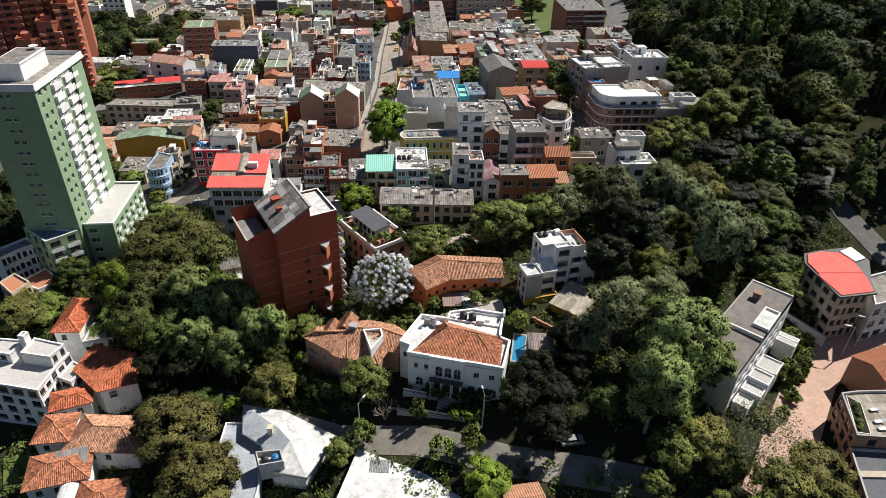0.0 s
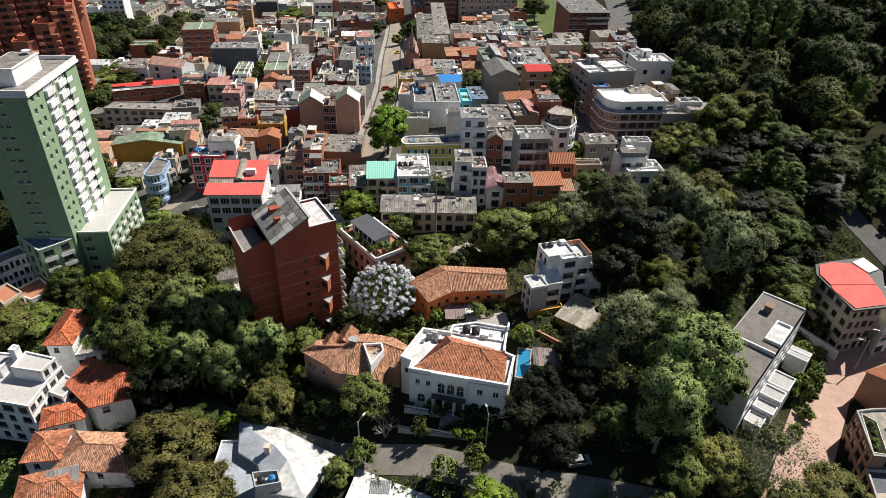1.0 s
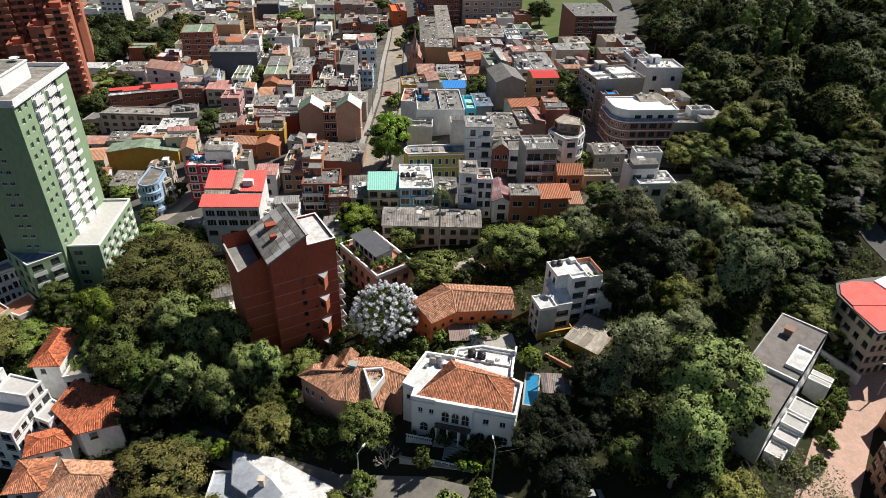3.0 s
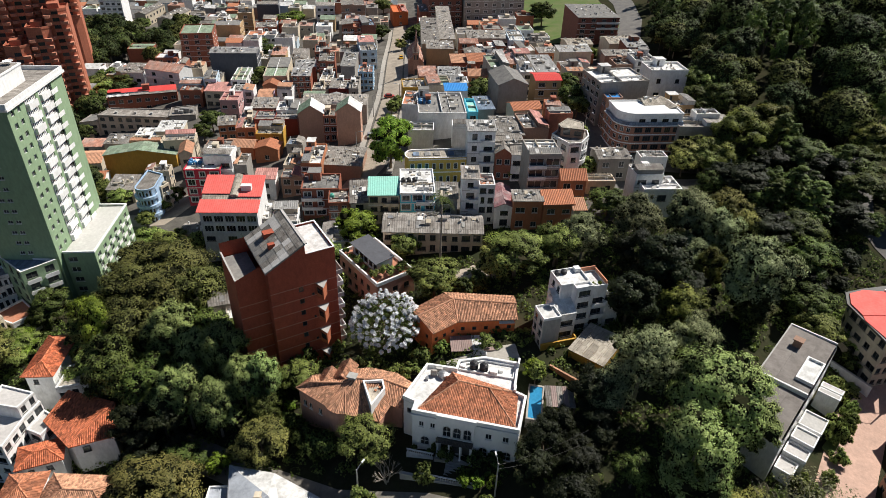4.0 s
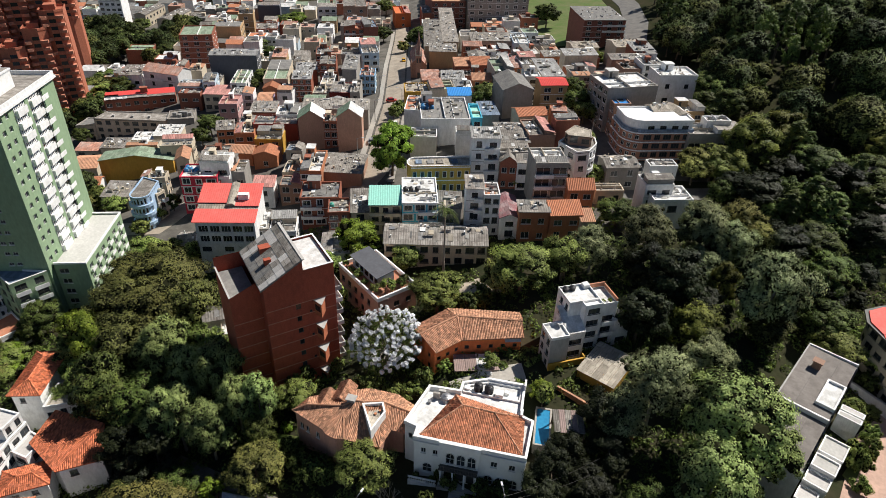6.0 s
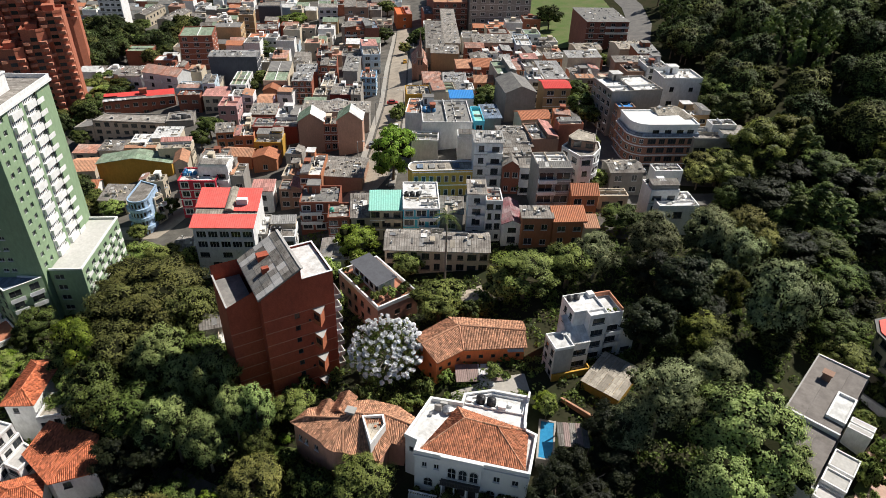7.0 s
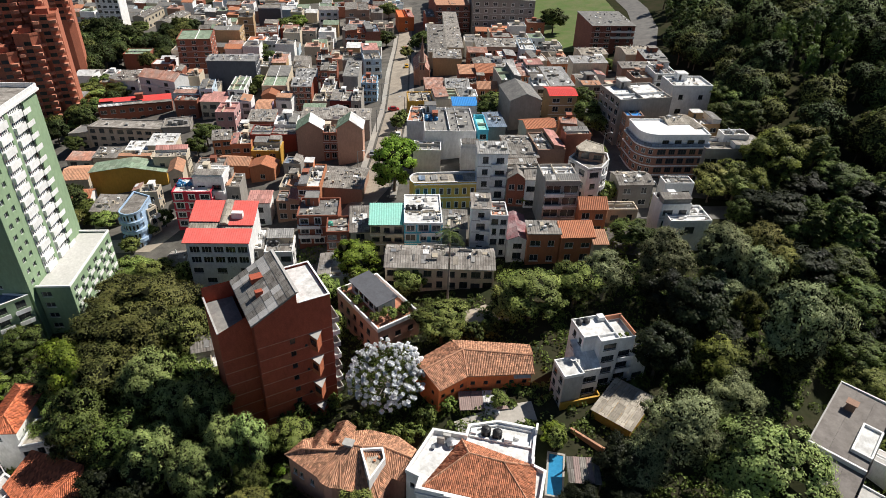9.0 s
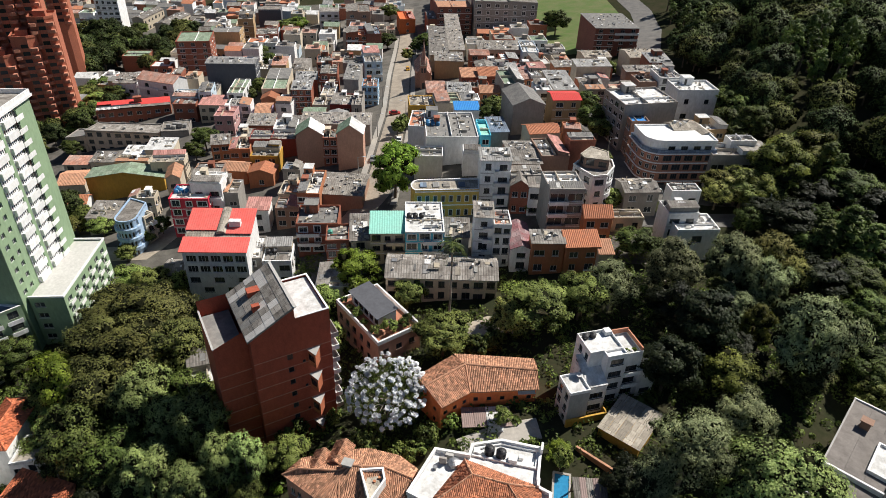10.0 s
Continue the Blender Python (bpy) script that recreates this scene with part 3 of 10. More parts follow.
def roof_clutter(root, rng, w, d, top, h, wall):
    """What crowds a flat roof: lean-to sheets, parting walls, roof lights, stair rooms, pipes and washing lines."""
    pick = rng.choice
    if w > 4 and d > 4 and rng.random() < 0.62:
        side, k = pick((0, 1, 2, 3)), rng.uniform(0.32, 0.6)
        x0, x1, y0, y1 = ((0.25, w - 0.25, d * (1 - k), d - 0.25), (0.25, w * k, 0.25, d - 0.25), (w * (1 - k), w - 0.25, 0.25, d - 0.25), (0.25, w - 0.25, 0.25, d * k * 0.8))[side]
        z0 = pick((0.35, 0.5, 0.8, 1.5))
        z1 = z0 + rng.uniform(0.25, 0.8)
        zz = [z0, z0, z1, z1] if side in (0, 3) else ([z0, z1, z1, z0] if side == 1 else [z1, z0, z0, z1])
        c = [(x0, y0), (x1, y0), (x1, y1), (x0, y1)]
        q = Shape()
        for i in range(4):
            j = (i + 1) % 4
            q.poly([(*c[i], top), (*c[j], top), (*c[j], top + zz[j]), (*c[i], top + zz[i])])
        lean = part("lean_to", q, pick((wall, WHITE, GREYP, CREAM)), root)
        o = [(-0.15, -0.15), (0.15, -0.15), (0.15, 0.15), (-0.15, 0.15)]
        p = [(x + a, y + b, top + z + 0.1) for (x, y), (a, b), z in zip(c, o, zz)]
        q = Shape()
        q.slab(p, 0.08)
        q.ribs(p if side in (0, 3) else [p[1], p[2], p[3], p[0]], 0.5, 0.05)
        part("roof", q, pick((GREYROOF, GREYROOF, GREYROOF, ZINC, RUST, OLDTILE, TAR, PALEPINK)), lean)
        if rng.random() < 0.6:
            q = Shape()
            o, a, b = Vector(p[0]), Vector(p[1]) - Vector(p[0]), Vector(p[3]) - Vector(p[0])
            for _ in range(1):
                i, j = rng.uniform(0.05, 0.7), rng.uniform(0.05, 0.5)
                u1, v1 = min(0.98, i + 0.9 / a.length), min(0.98, j + 1.8 / b.length)
                q.slab([o + a * s0 + b * t0 + Vector((0, 0, 0.1)) for s0, t0 in ((i, j), (u1, j), (u1, v1), (i, v1))], 0.05)
            part("roof_patch", q, pick((WHITEROOF, ZINC, TAR)), lean)
    for _ in range(pick((1, 1, 2, 3)) if w * d > 30 else 1):
        q = Shape()
        z = rng.uniform(0.25, 0.95)
        if rng.random() < 0.5:
            x = rng.uniform(0.25, 0.75) * w
            q.box(x, 0.24, top, x + 0.14, d - 0.24, top + z)
        else:
            y = rng.uniform(0.3, 0.8) * d
            q.box(0.24, y, top, w - 0.24, y + 0.14, top + z)
        part("parting_wall", q, pick((wall, WHITE, CREAM, CONCRETE)), root)
    if w > 3.5 and d > 4 and rng.random() < 0.4:
        q = Shape()
        x, y = rng.uniform(0.4, w - 2.6), rng.uniform(d * 0.35, d - 2.4)
        z = rng.uniform(1.6, 2.3)
        q.box(x, y, top, x + 1.5, y + 2.0, top + z)
        q.box(x - 0.15, y - 0.15, top + z, x + 1.65, y + 2.15, top + z + 0.12)
        room = part("stair_room", q, pick((wall, WHITE, CREAM, REDBRICK)), root)
        q = Shape()
        q.box(x + 0.35, y - 0.03, top + 0.05, x + 1.1, y - 0.004, top + 1.5)
        part("door", q, DARKFRAME, room)
    if rng.random() < 0.55:
        x, y, k = rng.uniform(0.4, max(0.5, w - 3)), rng.uniform(0.5, max(0.6, d - 2.2)), pick((1, 2, 3))
        for i in range(k):
            if x + i * 0.95 + 0.8 < w - 0.3:
                q = Shape()
                q.slab([(x + i * 0.95, y, top + 0.2), (x + i * 0.95 + 0.8, y, top + 0.2), (x + i * 0.95 + 0.8, y + 1.5, top + 0.35), (x + i * 0.95, y + 1.5, top + 0.35)], 0.18)
                part("roof_light", q, pick((ZINC, WHITEROOF, GLASS, TAR)), root)
    for _ in range(pick((0, 1, 2))):
        q = Shape()
        x, y, z = rng.uniform(0.4, w - 0.5), rng.uniform(0.4, d - 0.5), rng.uniform(0.5, 1.3)
        q.tube([(x, y, top), (x, y, top + z)], [0.09, 0.09], 6)
        q.box(x - 0.16, y - 0.16, top + z, x + 0.16, y + 0.16, top + z + 0.1)
        part("vent_pipe", q, pick((METAL, CONCRETE, BLACKPLASTIC)), root)


def fittings(root, rng, place, w, d):
    """Small things that crowd a roof, as one part: pipes, boxes, loose sheets, pots and sticks."""
    q = Shape()
    for _ in range(int(min(34, 6 + w * d / 4))):
        x, y = rng.uniform(0.35, w - 0.75), rng.uniform(0.35, d - 0.75)
        z = place(x, y)
        m, k = rng.randrange(6), rng.random()
        if k < 0.3:
            a, b = rng.uniform(0.4, 1.3), rng.uniform(0.4, 1.5)
            x1, y1 = min(w - 0.3, x + a), min(d - 0.3, y + b)
            q.slab([(x, y, place(x, y) + 0.16), (x1, y, place(x1, y) + 0.16), (x1, y1, place(x1, y1) + 0.2), (x, y1, place(x, y1) + 0.2)], 0.06, m)
        elif k < 0.7:
            a, b, c = rng.uniform(0.2, 0.7), rng.uniform(0.2, 0.6), rng.uniform(0.2, 0.8)
            q.box(x, y, z - 0.1, x + a, y + b, z + c, m)
        elif k < 0.9:
            q.box(x, y, z - 0.1, x + 0.1, y + 0.1, z + rng.uniform(0.6, 1.8), m)
        else:
            q.box(x, y, z - 0.1, min(w - 0.2, x + rng.uniform(1.2, 3.0)), y + 0.12, z + rng.uniform(0.3, 0.8), m)
    tagged(part("roof_clutter", q, [METAL, WHITE, TAR, CREAM, CONCRETE, GREYP], root), kind="stuff")


def house(name, label, x, y, rot, w, d, base, h, wall=None, roof=None, kind="flat", floors=2, bays=2, sides=0, lefts=0, rise=1.2, par=0.32, tanks=0, tankm=None, box=0, tall=0, round=0, door=0, trim=None, surround=0, balcony=None, clutter=1):
    """A house on the hillside: walls with real openings, windows, parapet or pitched roof, and what stands on it."""
    rng = random.Random(f"{name}{x}{y}")
    wall, roof = wall or WHITE, roof or GREYROOF
    root = thing(name, label, name.split("_")[-1] if name.split("_")[-1] in ("house", "building", "hall", "warehouse", "villa") else "house", pose(x, y, base, 0, 0, rot), "houses on the hillside")
    RECTS.append((x, y, radians(rot), w, d))
    storey = (h - (par if kind == "flat" else 0.2)) / floors
    low = -4.0
    s = Shape()
    front = openings(rng, w, 0, floors, storey, bays, tall)
    right = openings(rng, d, 0, floors, storey, sides)
    left = openings(rng, d, 0, floors, storey, lefts)
    s.wall((0, 0), (w, 0), low, h, front)
    s.wall((w, 0), (w, d), low, h, right)
    s.wall((w, d), (0, d), low, h)
    s.wall((0, d), (0, 0), low, h, [(d - b, d - a, c, e) for a, b, c, e in left])
    if kind == "gable_y":
        s.poly([(0, 0, h), (w, 0, h), (w / 2, 0, h + rise)])
        s.poly([(w, d, h), (0, d, h), (w / 2, d, h + rise)])
    if kind == "gable_x":
        s.poly([(w, 0, h), (w, d, h), (w, d / 2, h + rise)])
        s.poly([(0, d, h), (0, 0, h), (0, d / 2, h + rise)])
    if kind == "shed":
        s.poly([(w, 0, h), (w, d, h), (w, d, h + rise)])
        s.poly([(0, d, h), (0, 0, h), (0, d, h + rise)])
        s.poly([(w, d, h), (0, d, h), (0, d, h + rise), (w, d, h + rise)])
    part("wall", s, wall, root)
    r = Shape()
    e = 0.3
    pitch = 0.42 if roof in (TILE, OLDTILE, RUST) else 0.55
    high = 0.1 if roof in (TILE, OLDTILE, RUST) else 0.05
    top = h - par if kind == "flat" else h
    if kind == "flat":
        r.box(0.2, 0.2, top - 0.2, w - 0.2, d - 0.2, top)
        part("roof", r, roof, root)
        c = Shape()
        for a in ((0.0, 0.0, w, 0.2), (0.0, d - 0.2, w, d), (0.0, 0.2, 0.2, d - 0.2), (w - 0.2, 0.2, w, d - 0.2)):
            c.box(a[0] - 0.03, a[1] - 0.03, top - 0.05, a[2] + 0.03, a[3] + 0.03, h + 0.06)
        part("parapet", c, trim or wall, root)
        if clutter:
            roof_clutter(root, rng, w, d, top, h, wall)
    else:
        if kind == "gable_y":
            planes = [[(-e, -e, h - e * rise / (w / 2)), (w / 2, -e, h + rise), (w / 2, d + e, h + rise), (-e, d + e, h - e * rise / (w / 2))], [(w / 2, -e, h + rise), (w + e, -e, h - e * rise / (w / 2)), (w + e, d + e, h - e * rise / (w / 2)), (w / 2, d + e, h + rise)]]
        elif kind == "gable_x":
            k = e * rise / (d / 2)
            planes = [[(-e, -e, h - k), (w + e, -e, h - k), (w + e, d / 2, h + rise), (-e, d / 2, h + rise)], [(-e, d / 2, h + rise), (w + e, d / 2, h + rise), (w + e, d + e, h - k), (-e, d + e, h - k)]]
        else:
            k = e * rise / d
            planes = [[(-e, -e, h - k), (w + e, -e, h - k), (w + e, d + e, h + rise + k), (-e, d + e, h + rise + k)]]
        for n, p in enumerate(planes):
            p = [(a, b, c + 0.1) for a, b, c in p]
            mat = WHITEROOF if roof is GREENWHITE and n == 1 else roof
            q = Shape()
            q.slab(p, 0.12)
            q.ribs(p, pitch, high)
            part("roof", q, mat, root)
        if roof in (GREYROOF, ZINC):
            for _ in range(rng.randint(1, 4)):
                p = planes[0]
                i, j = rng.uniform(0.1, 0.75), rng.uniform(0.1, 0.6)
                o, a, b = Vector(p[0]), Vector(p[1]) - Vector(p[0]), Vector(p[3]) - Vector(p[0])
                q = Shape()
                u0, u1, v0, v1 = i, min(0.97, i + 1.1 / max(a.length, 2)), j, min(0.97, j + 2.2 / max(b.length, 3))
                q.slab([o + a * s0 + b * t0 + Vector((0, 0, 0.2)) for s0, t0 in ((u0, v0), (u1, v0), (u1, v1), (u0, v1))], 0.06)
                part("roof_patch", q, rng.choice((WHITEROOF, ZINC, TAR, CREAMROOF)), root)
    if y > 135 and w > 3.2 and d > 3.2 and roof in (GREYROOF, TAR, WHITEROOF, ZINC, CREAMROOF, TERRACE, BLUEROOF) and kind != "gable_y":
        rise_at = {"flat": lambda a, b: top, "gable_y": lambda a, b: h + rise * (1 - abs(a - w / 2) / (w / 2)) + 0.1, "gable_x": lambda a, b: h + rise * (1 - abs(b - d / 2) / (d / 2)) + 0.1, "shed": lambda a, b: h + rise * b / d + 0.1}[kind]
        fittings(root, random.Random(f"fit{x}{y}"), rise_at, w, d if kind == "flat" else d * 0.97)
    for face, holes in ((0, front), (1, right), (2, left)):
        for a, b, c, f in holes:
            m = (a + b) / 2
            at = (pose(m, 0.1, c), pose(w - 0.1, m, c, 0, 0, 90), pose(0.1, m, c, 0, 0, -90))[face]
            window(root, at, b - a, f - c, FRAME if tall or wall not in (WHITE, CREAM) else DARKFRAME, 2 if b - a > 0.9 else 1, True, y > 140)
    if surround or (floors >= 3 and rng.random() < 0.3):
        for a, b, c, f in front:
            k = ("surround", f"{b - a:.1f}", f"{f - c:.1f}")
            if k not in CACHE:
                q, p, e = Shape(), (b - a) / 2, f - c
                for g in ((-p - 0.2, -0.2, -p, e + 0.2), (p, -0.2, p + 0.2, e + 0.2), (-p, e, p, e + 0.2), (-p, -0.2, p, 0.0)):
                    q.box(g[0], -0.09, g[1], g[2], -0.002, g[3])
                CACHE[k] = q.mesh("window_surround", FRAME)
            part("window_surround", CACHE[k], None, root, at=pose((a + b) / 2, 0, c))
    if floors >= 3 and bays and y > 150 and kind != "gable_y":
        for k in range(1, floors):
            q = Shape()
            q.box(-0.04, -0.05, k * storey - 0.08, w + 0.04, -0.003, k * storey + 0.1)
            part("floor_band", q, WHITE if wall is not WHITE else CONCRETE, root)
        if balcony if balcony is not None else rng.random() < 0.45:
            a, b = (0.1, w * 0.55) if rng.random() < 0.5 else (w * 0.45, w - 0.1)
            for k in range(1, floors):
                q = Shape()
                q.box(a, -1.0, k * storey - 0.07, b, -0.05, k * storey + 0.06)
                q.box(a, -1.0, k * storey + 0.06, b, -0.9, k * storey + 0.85)
                q.box(a, -0.9, k * storey + 0.06, a + 0.1, -0.05, k * storey + 0.85)
                q.box(b - 0.1, -0.9, k * storey + 0.06, b, -0.05, k * storey + 0.85)
                part("balcony", q, trim or (wall if rng.random() < 0.5 else WHITE), root)
    ground_at = pose(x, y, base, 0, 0, rot)
    if box:
        bw, bd = min(w * 0.4, 3.2), min(d * 0.4, 3.0)
        bx, by = rng.uniform(0.3, max(0.4, w - bw - 0.3)), d - bd - 0.3
        b = Shape()
        b.wall((bx, by), (bx + bw, by), top, top + 2.3, [(0.4, 1.2, top + 0.1, top + 2.0)])
        b.wall((bx + bw, by), (bx + bw, by + bd), top, top + 2.3)
        b.wall((bx + bw, by + bd), (bx, by + bd), top, top + 2.3)
        b.wall((bx, by + bd), (bx, by), top, top + 2.3)
        room = part("roof_room", b, wall, root)
        dr, cap = Shape(), Shape()
        dr.box(bx + 0.4, by + 0.1, top + 0.1, bx + 1.2, by + 0.16, top + 2.0)
        part("door", dr, DARKFRAME, room)
        cap.box(bx - 0.15, by - 0.15, top + 2.3, bx + bw + 0.15, by + bd + 0.15, top + 2.45)
        part("slab", cap, roof if kind == "flat" else GREYROOF, room)
    for i in range(tanks):
        tx, ty = 0.9 + (i % 3) * 1.4, d * 0.5 + (i // 3) * 1.4
        if tx < w - 0.6:
            tank(ground_at @ pose(tx, min(ty, d - 0.8), top), tankm or BLACKPLASTIC)
    if round:
        b = Shape()
        arc = [(w - 2.2 + 2.6 * math.sin(q), 2.2 - 2.6 * math.cos(q)) for q in (radians(a) for a in range(0, 91, 10))]
        for k in range(1, floors):
            b.prism([(w - 2.2, 2.2)] + arc, k * storey - 0.1, k * storey + 0.85)
        part("balcony", b, wall, root)
    return root


def near_any(x, y, r, rects):
    for a, b, c, w, d in rects:
        dx, dy = x - a, y - b
        u, v = dx * math.cos(c) + dy * math.sin(c), -dx * math.sin(c) + dy * math.cos(c)
        if -r < u < w + r and -r < v < d + r:
            return True
    return False


def school():
    """A long beige block with its lower wing and an annex under rooftop equipment."""
    block("school_building", "long beige plaster institutional block with flat tar roof", "school", [(-136.7, 251.0), (-108.6, 251.0), (-110.9, 259.8), (-134.9, 259.2)], -18.9, 8.9, BEIGE, GREYROOF, 3, (8, 0, 0, 2), 0.35, GREYP)
    block("school_wing", "lower beige plaster wing with flat tar roof", "school", [(-143.0, 248.4), (-136.9, 250.6), (-135.2, 258.6), (-142.2, 256.8)], -19.5, 7.4, BEIGE, TAR, 2, (2, 0, 0, 1), 0.35, GREYP)
    root = block("school_annex", "grey-beige annex crowded with rooftop equipment", "school", [(-108.3, 251.2), (-98.6, 253.4), (-101.2, 264.2), (-110.6, 260.2)], -14.0, 4.6, GREYP, GREYROOF, 1, (0, 2), 0.3)
    for x, y, w, d, h in ((1.0, 3.4, 1.6, 1.2, 1.5), (3.0, 3.2, 1.4, 1.4, 1.1), (4.8, 4.4, 1.8, 1.2, 1.7), (2.4, 5.6, 2.2, 1.2, 1.3), (6.6, 5.0, 1.2, 1.6, 1.2)):
        q = Shape()
        q.box(x, y, 4.3, x + w, y + d, 4.3 + h)
        q.box(x + 0.15, y - 0.06, 4.6, x + w - 0.15, y - 0.002, 4.1 + h)
        part("cooling_unit", q, ZINC, root, "grey metal cooling unit")
    for x in (-130.5, -123.0, -116.5):
        v = thing("roof_vent", "small pale plastered vent on a tar roof", "vent", pose(x, 254.5, -10.35), "school roof vents")
        q = Shape()
        q.box(-0.4, -0.4, 0, 0.4, 0.4, 0.7)
        q.box(-0.5, -0.5, 0.7, 0.5, 0.5, 0.82)
        part("shaft", q, CONCRETE, v)


def red_roof_house():
    """A long brick house: a red sheet roof along its back, a slatted glazed porch along its front."""
    a = math.degrees(math.atan2(10.1, 25.7))
    root = thing("brick_house", "long orange brick house with bright red roof and slatted porch", "house", pose(-141.6, 270.1, -17.5, 0, 0, a))
    w, d, h = 27.8, 8.6, 7.6
    rng = random.Random(5)
    holes = openings(rng, w, 0, 2, 3.6, 8)
    s = Shape()
    s.wall((0, 0), (w, 0), -3, h - 0.4, holes)
    s.wall((w, 0), (w, d), -3, h)
    s.wall((w, d), (0, d), -3, h)
    s.wall((0, d), (0, 0), -3, h)
    part("wall", s, REDBRICK, root)
    for p, q, c, f in holes:
        window(root, pose((p + q) / 2, 0.1, c), q - p, f - c, FRAME, 2, True, True)
    for x0, x1, y0, y1, mat in ((0.2, 5.5, 5.2, d, REDROOF), (5.5, 16.6, 3.8, d, REDROOF), (16.6, w, 2.2, d, REDROOF), (0.0, 16.6, 2.4, 3.6, GLASS), (9.0, 16.6, 0.2, 2.3, GREYROOF), (16.6, w, -0.2, 2.1, GREYROOF)):
        p = [(x0, y0, h + 0.05 + y0 * 0.05), (x1, y0, h + 0.05 + y0 * 0.05), (x1, y1, h + 0.05 + y1 * 0.05), (x0, y1, h + 0.05 + y1 * 0.05)]
        q = Shape()
        q.slab(p, 0.12)
        part("roof" if mat is REDROOF else "porch_roof", q, mat, root)
    for i in range(20):
        q = Shape()
        q.box(0.2 + i * 0.44, -0.3, h + 0.02, 0.42 + i * 0.44, 2.3, h + 0.16)
        part("slat", q, WHITE, root)
    q = Shape()
    q.box(14.2, 4.6, h, 17.0, 6.4, h + 2.3)
    q.box(14.0, 4.4, h + 2.3, 17.2, 6.6, h + 2.5)
    part("chimney", q, REDBRICK, root, "broad brick chimney")
    RECTS.append((-141.6, 270.1, radians(a), w, d))


school()
red_roof_house()
for x, y, r, w, d, h, top in ((-124.5, 229.0, 5, 9.5, 7.5, 3.6, GREYROOF), (-113.5, 231.5, 4, 8.0, 6.0, 3.4, WHITEROOF), (-104.5, 229.5, 6, 9.0, 8.5, 4.4, WHITEROOF), (-136.0, 232.0, 3, 9.0, 6.0, 3.2, RUST)):
    house("low_house", "low plastered house with weathered sheet roof", x, y, r, w, d, float(lie(x + 4, y + 4)), h, wall=CREAM, roof=top, floors=1, bays=2, kind="shed", rise=0.6)
RECTS.append((-150.0, 240.0, 0.0, 54.0, 24.0))
RECTS.append((-216.0, 340.0, 0.0, 66.0, 86.0))
house("white_tower", "distant white residential tower with many windows", -222.0, 438.0, 4, 14, 12, -25, 42, wall=WHITE, roof=GREYROOF, floors=13, bays=4, balcony=False)
house("row_house", "orange brick house with pale flat roof", -108.9, 267.3, 5.3, 8.7, 6.9, -12.7, 8, wall=REDBRICK, roof=GREYROOF, floors=2, bays=2)
house("white_house", "white plaster house with lean-to roof", -147.5, 299.0, 4.0, 9.5, 11.0, -18.6, 10, wall=WHITE, roof=GREYROOF, floors=2, bays=2, kind='shed', rise=1)
house("white_house", "white plaster house with faded rust pitched roof", -136.0, 298.0, -16.0, 18.0, 9.5, -16.4, 10.4, wall=WHITE, roof=RUST, floors=3, bays=2, kind='gable_x', rise=2.2)
house("row_house", "pale blue plaster house with flat roof", -111.1, 272.4, 5.4, 9.7, 9.2, -12.9, 9, wall=PALEBLUE, roof=WHITEROOF, floors=3, bays=2, tanks=2)
house("row_house", "pale blue plaster house with flat roof", -100.6, 273.1, 10.8, 5.1, 12.0, -11.8, 10, wall=PALEBLUE, roof=GREYROOF, floors=3, bays=2, sides=2)
house("row_house", "cream house under a faded pink roof", -98.2, 266.0, 2.6, 9.6, 9.1, -11.2, 7, wall=CREAM, roof=PALEPINK, floors=2, bays=3, kind='shed', rise=.7)
house("corner_house", "white corner house with green terrace roof", -89.0, 272.7, 5.4, 6.3, 17.1, -10.5, 9, wall=WHITE, roof=GREENROOF, floors=3, bays=2, sides=3)
house("corner_house", "pink plaster corner house with flat roof", -86.3, 248.4, 4.1, 6.9, 9.7, -9.3, 8, wall=PINK, roof=PALEPINK, floors=2, bays=2, sides=3)
house("slate_building", "dark slate-grey walled block under metal roof", -105.6, 299.0, 5.6, 20.6, 9.7, -11.4, 13, wall=SLATE, roof=ZINC, floors=4, bays=0, sides=4, kind='gable_x', rise=.6)
house("apartment_building", "red brick apartment block with green roof terrace", -131.4, 333.1, 11.9, 15.5, 18.5, -16.5, 17, wall=REDBRICK, roof=GREENROOF, floors=6, bays=3, sides=3, par=.5)
house("tall_house", "tan plaster block with pale roof", -127.9, 372.7, 7.1, 14.2, 13.9, -19.1, 14, wall=OCHRE, roof=ZINC, floors=4, bays=0, sides=3, tanks=2)
house("tall_house", "tan plaster block with dark roof", -121.0, 396.5, 10.4, 8.3, 11.1, -18.7, 15, wall=OCHRE, roof=TAR, floors=4, bays=1, tanks=1)
house("brick_house", "brown brick building with dull green roof", -172.0, 359.0, 7.9, 12.9, 11.3, -23.5, 8, wall=REDBRICK, roof=GREENROOF, floors=2, bays=0, sides=2)
house("yellow_hall", "cream two-storey hall with grey pitched roof", -173.8, 428.6, 84.3, 28.4, 9.6, -24.6, 8, wall=CREAM, roof=GREYROOF, floors=2, bays=6, kind='gable_x', rise=1.2)
house("yellow_hall", "cream two-storey hall with grey pitched roof", -194.5, 439.5, 86.3, 28.1, 7.3, -24.6, 8, wall=CREAM, roof=GREYROOF, floors=2, bays=6, kind='gable_x', rise=1.2)
house("dark_house", "dark grey rendered house with flat roof", -118.6, 429.5, 10.7, 13.4, 13.9, -18.3, 12, wall=SLATE, roof=GREYROOF, floors=3, bays=0, box=1)
house("brick_house", "brick house with grey roof", -107.9, 383.1, 14.0, 12.0, 14.5, -17.3, 9, wall=REDBRICK, roof=GREYROOF, floors=3, bays=1, sides=3)
